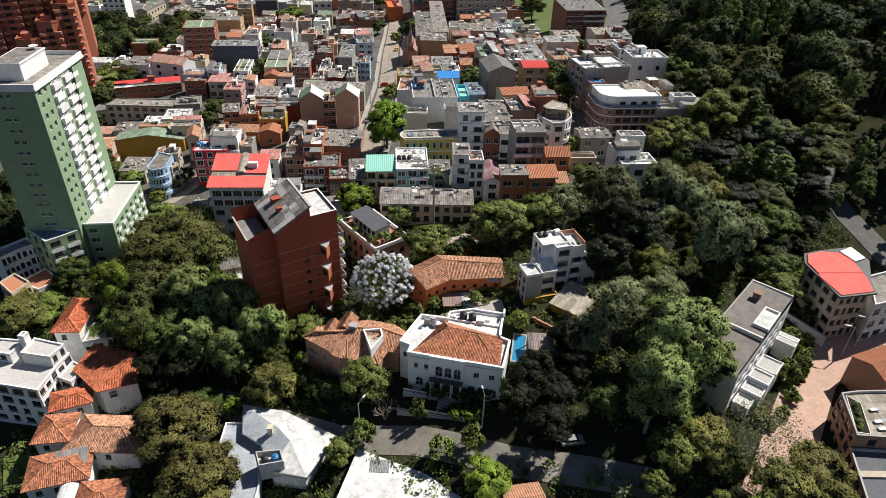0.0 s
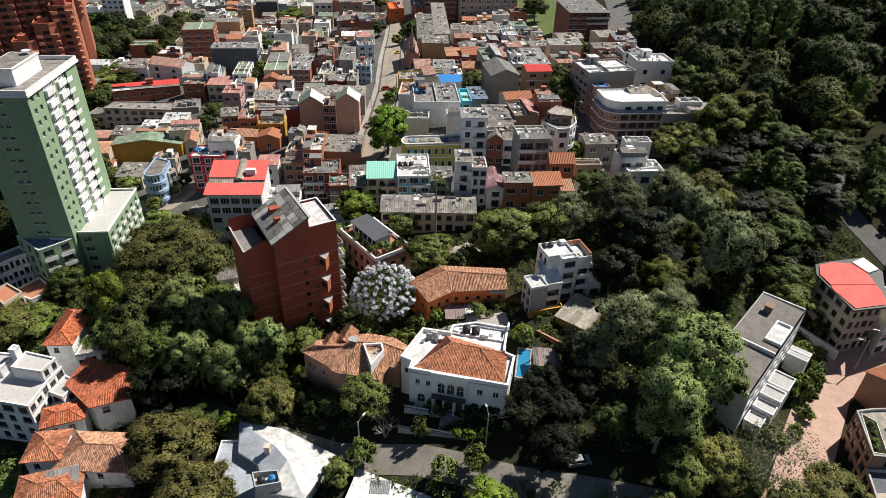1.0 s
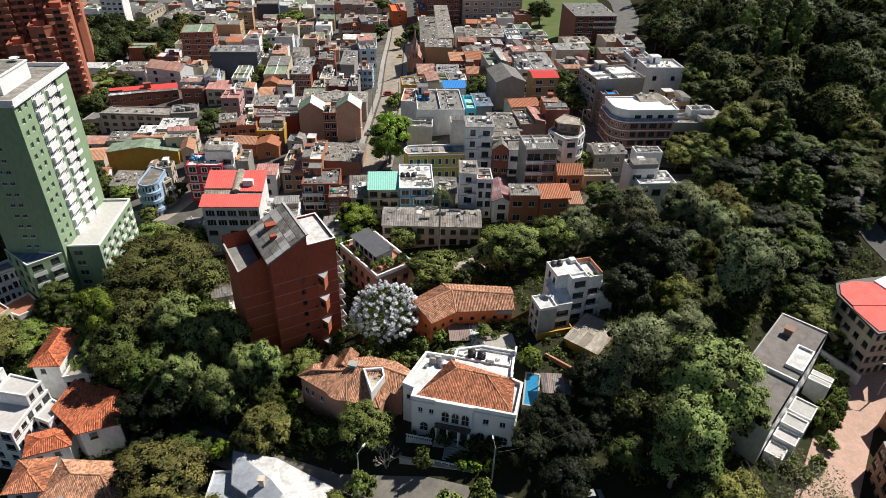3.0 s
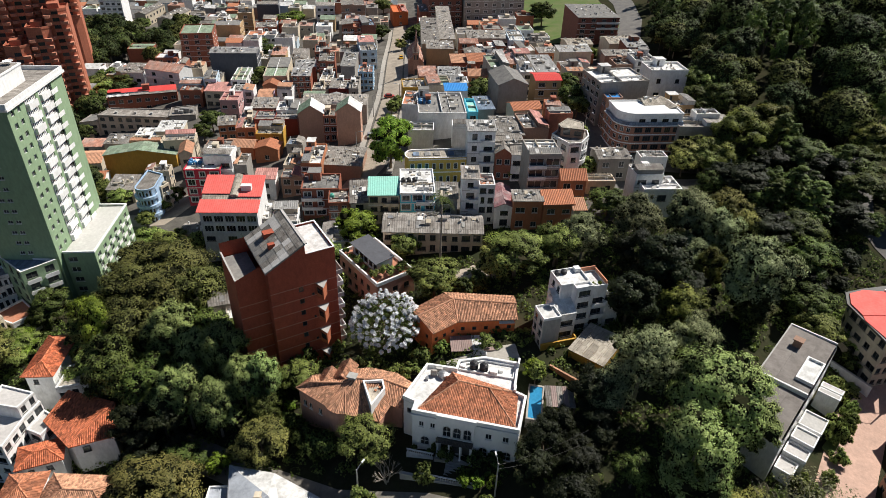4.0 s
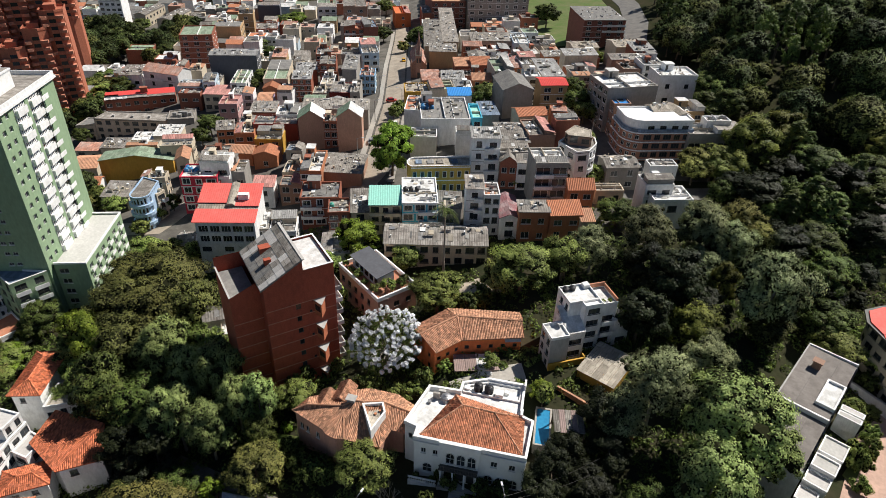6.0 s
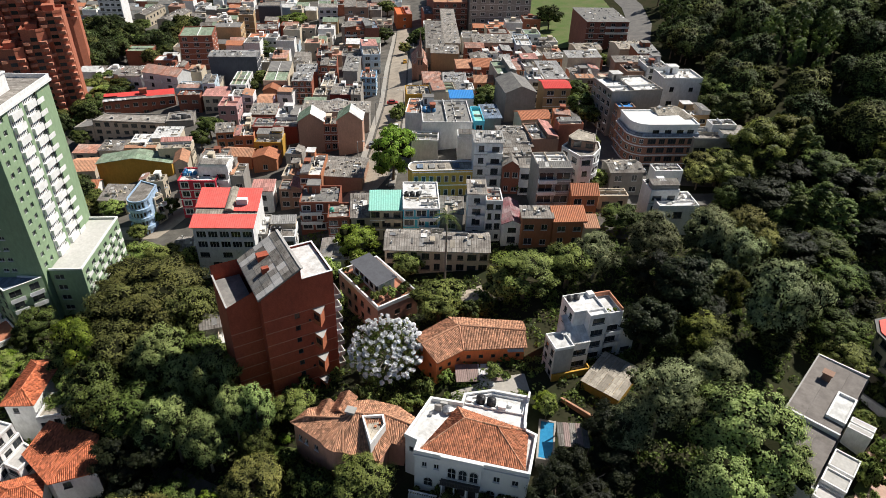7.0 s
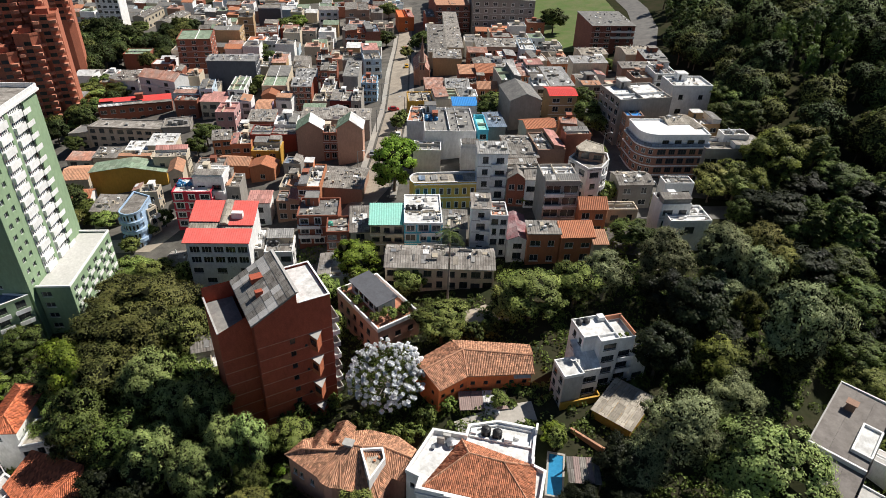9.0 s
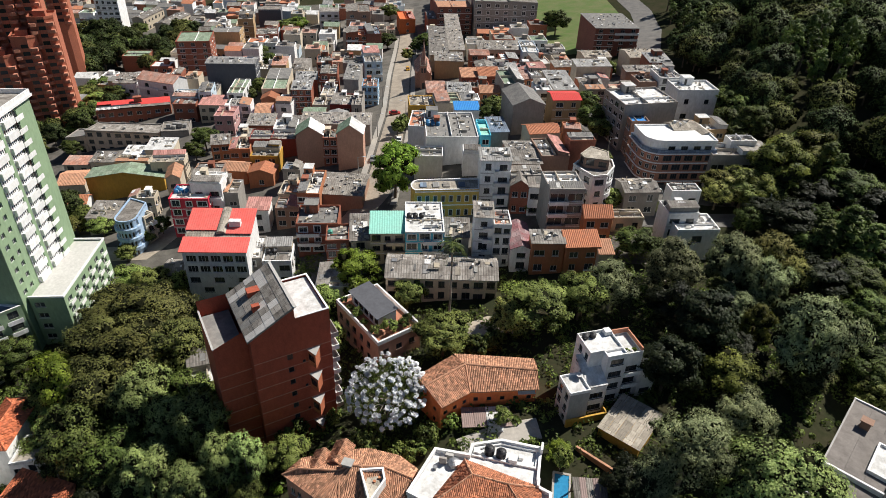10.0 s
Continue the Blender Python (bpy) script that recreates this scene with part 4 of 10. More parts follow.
house("warehouse", "ochre yellow warehouse with shallow green roof", -109.7, 200.8, 6.2, 22.7, 6.8, -9.8, 6.5, wall=OCHREY, roof=GREENROOF, floors=1, bays=0, sides=3, kind='gable_y', rise=1.8)
house("cream_house", "cream house with flat pale roof", -105.2, 210.6, 5.1, 10.2, 5.0, -10.5, 8, wall=CREAM, roof=CREAMROOF, floors=2, bays=2)
house("cream_house", "cream house with flat pale roof", -91.6, 205.7, 10.2, 9.9, 6.1, -7.7, 8, wall=CREAM, roof=CREAMROOF, floors=2, bays=2, sides=4)
house("tiled_house", "low house with clay tile roof", -125.0, 209.5, 11.2, 8.0, 10.3, -15.0, 4, wall=CREAM, roof=OLDTILE, floors=1, bays=1, kind='gable_x', rise=1.5)
house("tiled_house", "low house with clay tile roof", -114.1, 192.5, 8.6, 7.0, 5.6, -11.9, 4, wall=WHITE, roof=TILE, floors=1, bays=1, kind='gable_x', rise=1.2)
house("tiled_house", "cream house with clay tile roof", -81.3, 192.4, 14.0, 3.8, 7.7, -5.9, 8, wall=CREAM, roof=OLDTILE, floors=2, bays=1, kind='gable_y', rise=1.2)
house("grey_house", "low house with grey sheet roof", -98.4, 178.1, 1.7, 7.7, 7.6, -8.3, 5, wall=CREAM, roof=GREYROOF, floors=1, bays=2, kind='shed', rise=1)
house("cream_house", "cream rendered house beside narrow street", -78.3, 170.3, 65.7, 3.0, 7.5, -5.7, 8, wall=CREAM, roof=GREYROOF, floors=3, bays=1, sides=4)
house("cream_house", "cream house with grey flat roof", -88.5, 183.2, 7.3, 6.9, 4.5, -6.7, 7, wall=CREAM, roof=GREYROOF, floors=2, bays=2, sides=2)
house("crimson_house", "crimson painted house with white roof terrace", -72.1, 172.6, 4.8, 9.9, 8.0, -4.3, 11, wall=CRIMSON, roof=WHITEROOF, floors=4, bays=3, sides=2, tanks=4, tankm=BLUEPLASTIC, clutter=0, balcony=0)
house("white_house", "white rendered tower house", -67.5, 176.3, 2.9, 7.9, 6.8, -3.6, 13, wall=WHITE, roof=WHITEROOF, floors=3, bays=2, sides=2)
house("grey_house", "grey plaster house with water tanks", -62.2, 177.6, 4.9, 6.1, 7.7, -2.9, 9, wall=GREYP, roof=GREYROOF, floors=2, bays=2, tanks=2, box=1)
house("grey_house", "terracotta painted house with grey roof", -78.5, 221.7, 14.0, 5.8, 5.8, -6.5, 6, wall=TERRA, roof=GREYROOF, floors=2, bays=2, kind='shed', rise=1)
house("orange_house", "terracotta painted house with grey roof", -69.3, 212.1, 8.6, 6.4, 9.1, -4.3, 7, wall=TERRA, roof=GREYROOF, floors=2, bays=2, par=.4)
house("yellow_house", "mustard yellow house with flat roof", -60.8, 205.6, 2.7, 8.5, 7.4, -2.2, 6, wall=OCHREY, roof=GREYROOF, floors=2, bays=2, box=1)
house("tiled_house", "low house with orange tile roof", -58.9, 196.5, -1.5, 7.2, 5.8, -1.7, 4.5, wall=TERRA, roof=TILE, floors=1, bays=1, kind='gable_y', rise=1.2)
house("tiled_house", "low house with orange tile roof", -69.4, 200.0, -0.4, 9.0, 6.2, -3.5, 5, wall=TERRA, roof=OLDTILE, floors=1, bays=1, kind='gable_x', rise=1.2)
house("maroon_house", "maroon walled house with grey sheet roof", -64.3, 217.2, 5.3, 14.5, 8.2, -3.0, 7, wall=MAROON, roof=GREYROOF, floors=2, bays=0, par=.3)
house("white_house", "white roofed house with skylight", -58.2, 224.2, 5.3, 7.4, 8.2, -3.1, 8, wall=WHITE, roof=WHITEROOF, floors=2, bays=0, box=1)
house("brick_house", "red brick house of four storeys with corrugated roof", -62.3, 268.2, 5.4, 7.5, 8.8, -7.5, 10, wall=REDBRICK, roof=ZINC, floors=4, bays=3, kind='shed', rise=.6)
house("brick_house", "red brick house with corrugated roof", -63.0, 280.0, 9.0, 8.4, 8.4, -7.6, 10, wall=REDBRICK, roof=ZINC, floors=4, bays=0, sides=3, kind='shed', rise=.6)
house("long_house", "pale house with dull green flat roof", -77.7, 281.2, 6.4, 9.8, 26.3, -9.2, 7, wall=CREAM, roof=GREENROOF, floors=2, bays=2, par=.5)
house("tiled_house", "house with orange clay tile roof", -76.5, 275.2, 3.9, 6.3, 9.9, -9.3, 5, wall=TERRA, roof=TILE, floors=1, bays=1, kind='gable_y', rise=1.4)
house("tiled_house", "house with orange clay tile roof", -73.7, 255.6, 8.1, 5.6, 12.6, -8.4, 5, wall=LILAC, roof=OLDTILE, floors=1, bays=1, kind='gable_x', rise=1.4)
house("white_house", "white house with blue sheet roof", -67.1, 261.4, -0.3, 6.0, 10.8, -7.9, 7, wall=WHITE, roof=BLUEROOF, floors=2, bays=1)
house("brick_house", "brick house with rooftop room", -53.4, 281.1, 7.0, 6.9, 14.7, -6.2, 11, wall=REDBRICK, roof=GREYROOF, floors=4, bays=2, box=1, tanks=1)
house("grey_house", "dark grey rendered house with sheet roof", -43.3, 276.5, 2.2, 5.8, 18.6, -4.4, 9, wall=GREYP, roof=TAR, floors=3, bays=0, kind='shed', rise=.5)
house("blue_house", "light blue plaster house with brick-red terrace", -34.8, 266.1, 2.4, 6.0, 9.3, -2.3, 8, wall=SKY, roof=TERRACE, floors=3, bays=3, sides=3)
house("white_house", "white house with pale roof", -50.9, 266.9, 1.9, 5.1, 12.8, -5.7, 7, wall=WHITE, roof=CREAMROOF, floors=2, bays=1, box=1)
house("grey_house", "small house with grey roof", -44.1, 249.5, 3.2, 7.7, 11.8, -2.8, 7, wall=MAROON, roof=GREYROOF, floors=2, bays=2)
house("grey_house", "small house with grey roof", -51.5, 254.4, 2.7, 6.3, 7.8, -4.9, 7, wall=CREAM, roof=GREYROOF, floors=2, bays=1)
house("grey_house", "small house with grey roof", -35.9, 246.1, 3.1, 3.6, 14.5, -1.2, 7, wall=GREYP, roof=GREYROOF, floors=2, bays=1)
house("long_hall", "house block under weathered grey sheet roof", -47.4, 216.9, 3.2, 21.5, 8.3, 1.1, 9, wall=GREYP, roof=GREYROOF, floors=3, bays=0, kind='shed', rise=.5)
house("gable_house", "brown rendered gable house with green and white roof", -46.1, 204.6, 6.7, 7.8, 7.0, 0.6, 11, wall=GABLEWALL, roof=GREENWHITE, floors=4, bays=0, kind='gable_y', rise=2.6)
house("gable_house", "brown rendered gable house with green and white roof", -33.2, 199.9, 2.5, 7.4, 6.3, 3.6, 11, wall=GABLEWALL, roof=GREENWHITE, floors=4, bays=0, kind='gable_y', rise=2.6)
house("brick_house", "brick house between two gables", -38.3, 204.8, 5.3, 4.1, 5.9, 1.9, 9, wall=REDBRICK, roof=TAR, floors=3, bays=2)
house("grey_house", "low house with patched grey sheet roof", -35.0, 176.7, -1.8, 11.8, 12.3, 2.7, 5, wall=BROWNWALL, roof=GREYROOF, floors=1, bays=0, kind='gable_x', rise=.7)
house("orange_house", "orange rendered house with white terraces", -39.2, 172.5, 2.2, 5.7, 13.3, 0.8, 9, wall=TERRA, roof=WHITEROOF, floors=3, bays=2, tanks=3, tankm=BLACKPLASTIC, box=1)
house("grey_house", "grey house cluttered with rooftop rooms", -45.8, 178.9, 0.2, 5.2, 7.6, 0.0, 6, wall=CREAM, roof=GREYROOF, floors=2, bays=2, box=1)
house("grey_house", "brown house with black roof", -45.0, 171.9, 2.4, 6.3, 5.9, -0.4, 6, wall=BROWNWALL, roof=TAR, floors=2, bays=2)
house("blue_house", "house with blue sheet roof", -47.9, 193.1, -2.3, 5.0, 4.4, 0.2, 6, wall=GREYP, roof=BLUEROOF, floors=2, bays=1)
house("pink_house", "white house with pink sheet roof", -52.1, 171.1, 4.8, 5.5, 5.4, -1.8, 7, wall=WHITE, roof=PALEPINK, floors=2, bays=1, kind='shed', rise=.6)
house("brick_house", "red brick house with dark roof terrace", -36.8, 159.7, 4.7, 9.9, 8.9, 0.2, 8.5, wall=REDBRICK, roof=TAR, floors=3, bays=3, par=.5, box=1, clutter=0)
house("brick_house", "red brick house with small terrace", -28.7, 153.5, 6.9, 5.3, 7.2, 0.8, 7.5, wall=REDBRICK, roof=GREYROOF, floors=3, bays=2, tanks=1, tankm=GREENPLASTIC, par=.5)
house("grey_house", "narrow house with weathered grey sheet roof", -23.1, 154.1, 7.4, 4.5, 10.6, 2.1, 6, wall=CREAM, roof=GREYROOF, floors=2, bays=1, kind='shed', rise=.8)
house("teal_house", "cream house with mint green sheet roof", -18.3, 152.4, 4.6, 7.7, 8.2, 3.4, 8, wall=CREAM, roof=TEALROOF, floors=3, bays=3, kind='shed', rise=.8)
house("turquoise_house", "turquoise painted house with white flat roof", -10.4, 151.5, 4.0, 8.7, 13.6, 4.7, 8, wall=TURQ, roof=WHITEROOF, floors=3, bays=3, tanks=3, tankm=BLACKPLASTIC, trim=WHITE)
house("grey_house", "low grey house with sheet roof", -1.7, 153.4, 0.1, 5.5, 7.3, 5.7, 5, wall=GREYP, roof=GREYROOF, floors=2, bays=1, kind='shed', rise=.6)
house("white_house", "white narrow house of four storeys", 4.7, 150.4, 1.7, 4.1, 5.9, 5.8, 12, wall=WHITE, roof=GREYROOF, floors=4, bays=1, sides=2, kind='shed', rise=.5)
house("white_house", "white house with red roof terrace", 8.8, 149.0, 3.1, 3.8, 6.2, 6.0, 11, wall=WHITE, roof=TERRACE, floors=4, bays=2, par=.5)
house("grey_house", "house with maroon and grey roof", 12.8, 147.2, 2.0, 4.5, 10.8, 6.1, 6, wall=WHITE, roof=MAROONROOF, floors=2, bays=1, kind='gable_y', rise=1)
house("loft_house", "terracotta house with weathered grey sheet roof", 17.0, 146.1, 3.0, 7.0, 4.0, 6.5, 8, wall=TERRA, roof=GREYROOF, floors=2, bays=2, kind='shed', rise=.7)
house("tiled_house", "terracotta house with clay tile roof", 24.3, 145.9, 6.9, 7.4, 4.0, 6.9, 7, wall=TERRA, roof=TILE, floors=2, bays=2, kind='shed', rise=1.5)
house("tiled_house", "annex with clay tile roof", 31.3, 145.0, 4.5, 3.0, 4.0, 7.1, 6, wall=CREAM, roof=OLDTILE, floors=1, bays=1, kind='shed', rise=1)
house("tiled_house", "terracotta house with dormer and tile roof", 29.9, 157.1, 4.7, 6.5, 5.2, 7.9, 7, wall=TERRA, roof=TILE, floors=2, bays=2, kind='gable_x', rise=1.8)
house("grey_house", "low shed with grey flat roof", 38.0, 162.3, 4.7, 7.4, 4.0, 8.2, 4, wall=CREAM, roof=GREYROOF, floors=1, bays=2)
house("grey_tower_house", "grey rendered apartment house with white roof terrace", 21.5, 158.9, 5.7, 8.2, 9.0, 7.8, 13, wall=GREYP, roof=WHITEROOF, floors=4, bays=2, tall=2, sides=2, par=.5)
house("chapel_house", "small brick gabled house with white trim", 14.0, 169.1, -0.3, 4.3, 5.3, 8.2, 8, wall=REDBRICK, roof=GREYROOF, floors=2, bays=2, kind='gable_y', rise=1.5)
house("white_house", "white house with grey sheet roof", 18.3, 168.4, 0.1, 3.1, 7.8, 8.3, 8, wall=WHITE, roof=GREYROOF, floors=2, bays=1, kind='gable_x', rise=.8)
house("grey_house", "grey house with dark flat roof and skylights", 14.0, 171.6, 8.8, 8.3, 4.1, 8.5, 9, wall=GREYP, roof=TAR, floors=2, bays=0)
house("white_house", "white house with striped corrugated roof and balconies", 6.5, 171.9, 4.0, 7.4, 5.7, 8.1, 13, wall=WHITE, roof=ZINC, floors=4, bays=2, kind='shed', rise=.7)
house("courtyard_wall", "white rendered blank-walled building", -10.5, 188.6, 0.6, 7.6, 6.2, 7.2, 6.8, wall=WHITE, roof=TAR, floors=2, bays=0)
house("courtyard_wall", "white rendered blank-walled building", 2.6, 188.3, 1.5, 4.8, 6.0, 8.3, 6.8, wall=WHITE, roof=TAR, floors=2, bays=0)
house("grey_hall", "white building with terracotta terrace", -13.3, 204.6, -2.6, 5.5, 12.2, 6.8, 9, wall=WHITE, roof=TERRACE, floors=3, bays=0)
house("grey_hall", "dark walled building with flat tar roof and blue tanks", -7.6, 195.2, 5.0, 14.5, 18.0, 8.2, 8.5, wall=WHITE, trim=WHITE, roof=TAR, floors=3, bays=0, tanks=5, tankm=BLUEPLASTIC, box=1)
house("shop_house", "yellow corner shop house with flat roof", -14.5, 231.0, 7.1, 8.4, 9.3, 5.0, 7, wall=OCHREY, roof=CREAMROOF, floors=2, bays=1)
house("shop_house", "cream house with green flat roof", -5.8, 229.9, 8.8, 8.3, 9.9, 6.5, 7, wall=CREAM, roof=GREENROOF, floors=2, bays=0)
house("blue_roof_house", "low house with vivid blue sheet roof", 0.4, 223.8, 5.5, 7.7, 6.2, 7.8, 6, wall=WHITE, roof=VIVIDBLUE, floors=1, bays=1, kind='shed', rise=.5)
house("row_house", "small white house with pale roof", 2.5, 234.6, 5.4, 6.2, 7.1, 7.1, 6, wall=WHITE, roof=WHITEROOF, floors=2, bays=2)
house("tiled_house", "brick house with clay tile roof", 8.9, 242.3, 5.4, 6.8, 4.0, 7.2, 6, wall=TERRA, roof=OLDTILE, floors=2, bays=2, kind='shed', rise=1.2)
house("tiled_house", "brick house with clay tile roof", 9.4, 264.3, 10.2, 7.8, 5.6, 4.8, 7, wall=REDBRICK, roof=TILE, floors=2, bays=2, kind='shed', rise=1.6)
house("tiled_house", "brick house with clay tile roof", 2.9, 264.6, 8.2, 6.8, 6.6, 4.1, 7, wall=REDBRICK, roof=OLDTILE, floors=2, bays=3, kind='shed', rise=1.4)
house("parish_hall", "cream parish hall with grey gabled roof", -8.0, 293.2, 1.5, 11.6, 13.0, 1.0, 7.4, wall=OCHRE, roof=GREYROOF, floors=1, bays=0, kind='gable_x', rise=1)
house("parish_hall", "long hall with grey sheet roof", -10.4, 307.0, 3.0, 8.0, 47.0, -1.0, 7.6, wall=CREAM, roof=GREYROOF, floors=3, bays=0, kind='shed', rise=.4)
house("parish_hall", "long hall with grey sheet roof", -2.2, 318.0, 3.0, 7.0, 66.0, -1.6, 7.6, wall=CREAM, roof=GREYROOF, floors=3, bays=0, kind='shed', rise=.4)
house("parish_hall", "hall with grey gabled roof", -14.2, 388.0, 8.0, 15.1, 18.5, -6.5, 9, wall=REDBRICK, roof=GREYROOF, floors=3, bays=0, kind='gable_x', rise=1)
house("school_hall", "long classroom building with grey roof", 10.7, 313.8, 5.7, 19.5, 10.8, -0.1, 8, wall=CREAM, roof=GREYROOF, floors=2, bays=8, kind='shed', rise=1)
house("white_house", "pale blue house with white roof", 29.6, 308.8, 2.4, 7.2, 18.3, 0.9, 8, wall=PALEBLUE, roof=WHITEROOF, floors=2, bays=2)
house("grey_house", "grey house with dull green roof", 16.6, 240.5, 7.8, 7.0, 14.9, 8.2, 9, wall=GREYP, roof=GREENROOF, floors=2, bays=0)
house("grey_block", "grey rendered apartment block of five storeys", 10.5, 380.3, 3.0, 33.0, 26.0, -3.2, 17.5, wall=GREYP, roof=TAR, floors=5, bays=7, sides=2, par=.5)
house("brick_block", "dark brick apartment block with ribbed metal roof", 62.5, 322.0, 7.3, 20.0, 24.0, 3.9, 13, wall=DARKBRICK, roof=TAR, floors=5, bays=4, sides=2, par=.5, kind='shed', rise=.8)
house("gable_house", "grey rendered gable house with dark slate roof", 17.6, 214.8, 10.0, 9.8, 14.3, 10.0, 9.4, wall=GREYP, roof=TAR, floors=3, bays=0, sides=3, kind='gable_y', rise=2)
house("brick_house", "tan house with red sheet roof", 30.3, 220.3, 7.1, 8.7, 8.0, 10.5, 9, wall=OCHRE, roof=REDROOF, floors=3, bays=2, kind='gable_x', rise=.8)
house("white_house", "white house with pale flat roof", 26.3, 231.1, 5.4, 5.2, 8.3, 9.8, 9, wall=WHITE, roof=WHITEROOF, floors=3, bays=1)
house("zinc_house", "house with long zinc roof", 33.2, 237.9, 7.4, 8.0, 17.2, 9.8, 7, wall=CREAM, roof=ZINC, floors=2, bays=1, kind='shed', rise=1)
house("tiled_house", "small house with faded rust roof", 22.6, 260.6, 12.1, 6.6, 6.7, 6.4, 6, wall=TERRA, roof=RUST, floors=2, bays=2, kind='shed', rise=1)
house("white_house", "white house with pale roof", 28.3, 261.9, 9.5, 6.9, 10.2, 6.7, 7, wall=WHITE, roof=WHITEROOF, floors=2, bays=1, tanks=1)
house("tiled_house", "small cream house with pale roof", 32.6, 292.8, 9.7, 7.8, 10.5, 2.7, 6, wall=CREAM, roof=WHITEROOF, floors=2, bays=1)
house("tiled_house", "house with grey sheet roof", 39.0, 277.0, 11.6, 9.8, 5.6, 5.5, 7, wall=TERRA, roof=GREYROOF, floors=2, bays=1, kind='shed', rise=.8)
house("white_house", "pale house with zinc roof", 45.6, 268.0, 8.5, 13.4, 6.3, 7.8, 8, wall=CREAM, roof=ZINC, floors=2, bays=0, kind='shed', rise=.8)
house("white_house", "pale house with cream roof", 54.1, 296.6, 9.5, 11.6, 9.8, 4.1, 7, wall=CREAM, roof=CREAMROOF, floors=2, bays=1, kind='gable_x', rise=.8)
house("cream_house", "cream house with pale pitched roof", 68.1, 280.0, 9.1, 12.1, 11.2, 9.5, 7, wall=CREAM, roof=CREAMROOF, floors=2, bays=1, kind='gable_x', rise=1)
house("brick_house", "brown house with grey sheet roof", 60.2, 253.5, 8.6, 17.8, 4.4, 12.0, 7, wall=BROWNWALL, roof=GREYROOF, floors=2, bays=2, kind='shed', rise=.8)
house("white_house", "low white house with hedge", 49.3, 262.7, 7.7, 8.2, 6.0, 8.8, 4, wall=WHITE, roof=WHITEROOF, floors=1, bays=1)
house("orange_house", "orange rendered house of four storeys", 49.2, 223.3, 14.0, 5.6, 6.0, 11.2, 9, wall=TERRA, roof=GREYROOF, floors=4, bays=1, sides=0)
house("grey_tower_house", "grey rendered apartment house with roof room", 48.0, 205.0, 14.0, 16.5, 13.3, 10.4, 14, wall=GREYP, roof=WHITEROOF, floors=5, bays=0, sides=0, box=1, par=.5, lefts=4)
house("white_villa", "white cubic villa with roof terrace", 68.9, 223.7, 5.8, 13.0, 9.6, 13.1, 10, wall=WHITE, roof=WHITEROOF, floors=2, bays=2, par=.6, box=1, clutter=0)
house("brick_house", "brown house with blue tarpaulin roof", 49.6, 201.5, 5.4, 5.2, 5.1, 10.0, 11, wall=BROWNWALL, roof=VIVIDBLUE, floors=3, bays=0, lefts=3)
house("studio_house", "pale house with cream sheet roofs", 59.8, 195.6, 11.0, 7.2, 5.6, 9.2, 12, wall=CREAM, roof=CREAMROOF, floors=3, bays=0, kind='gable_x', rise=1)
house("studio_house", "pale house with cream sheet roofs", 66.1, 193.3, 14.0, 4.4, 8.4, 8.8, 12, wall=CREAM, roof=CREAMROOF, floors=3, bays=0, kind='gable_y', rise=1)
house("grey_hall", "grey concrete office with large windows", 68.2, 186.8, 5.1, 17.1, 8.4, 8.2, 10, wall=GREYP, roof=GREYROOF, floors=2, bays=4, tall=2)
house("white_house", "white storey set back on a grey office", 74.0, 191.1, 5.2, 7.1, 4.0, 8.6, 12, wall=WHITE, roof=GREYROOF, floors=1, bays=3)
house("hip_house", "white house with dark flat roof", 53.1, 169.8, 4.9, 7.4, 4.0, 8.0, 8, wall=WHITE, roof=GREYROOF, floors=2, bays=2)
house("white_villa", "white house with tanks on the roof", 48.1, 155.9, 6.6, 7.1, 5.7, 7.5, 10, wall=WHITE, roof=WHITEROOF, floors=3, bays=2, tanks=4, tankm=BLACKPLASTIC)
house("white_villa", "white house with walled roof terraces", 49.7, 152.7, 5.3, 9.7, 7.1, 7.2, 8, wall=WHITE, roof=WHITEROOF, floors=2, bays=1, par=.5)
house("brown_block", "brown rendered block with grey pitched roof", 14.6, 179.3, 5.1, 8.0, 14.1, 9.0, 8, wall=BROWNWALL, roof=GREYROOF, floors=3, bays=0, kind='gable_x', rise=.8)
house("brown_block", "brown rendered block with water tanks", 22.5, 181.5, 8.7, 7.4, 11.3, 9.4, 9, wall=BROWNWALL, roof=GREYROOF, floors=3, bays=0, tanks=2, tankm=WHITEPLASTIC)
house("tiled_house", "house with clay tile roof", 21.6, 201.2, 14.0, 9.3, 7.0, 10.1, 6, wall=CREAM, roof=TILE, floors=2, bays=0, kind='gable_x', rise=1.2)
house("tiled_house", "house with clay tile roof", 31.3, 202.9, -3.1, 5.0, 5.6, 10.3, 7, wall=TERRA, roof=OLDTILE, floors=2, bays=1, tanks=2, tankm=WHITEPLASTIC)
house("grey_house", "low shed with blue-grey sheet roof", 10.9, 205.3, 9.5, 5.2, 9.4, 9.5, 5, wall=GREYP, roof=BLUEROOF, floors=1, bays=0, kind='shed', rise=.8)
house("teal_house", "small turquoise painted house", 7.5, 198.9, 5.3, 3.0, 11.8, 9.1, 7, wall=TURQ, roof=TEALROOF, floors=2, bays=1)
house("brick_house", "red brick house with terrace and solar panels", -54.2, 355.7, 7.3, 10.7, 11.8, -10.3, 11, wall=REDBRICK, roof=TERRACE, floors=4, bays=3, sides=3, par=.5)
house("brick_house", "brick house with panels on the roof", -43.6, 355.1, 13.8, 7.3, 15.4, -9.2, 11, wall=DARKBRICK, roof=BLUEROOF, floors=4, bays=0, sides=4)
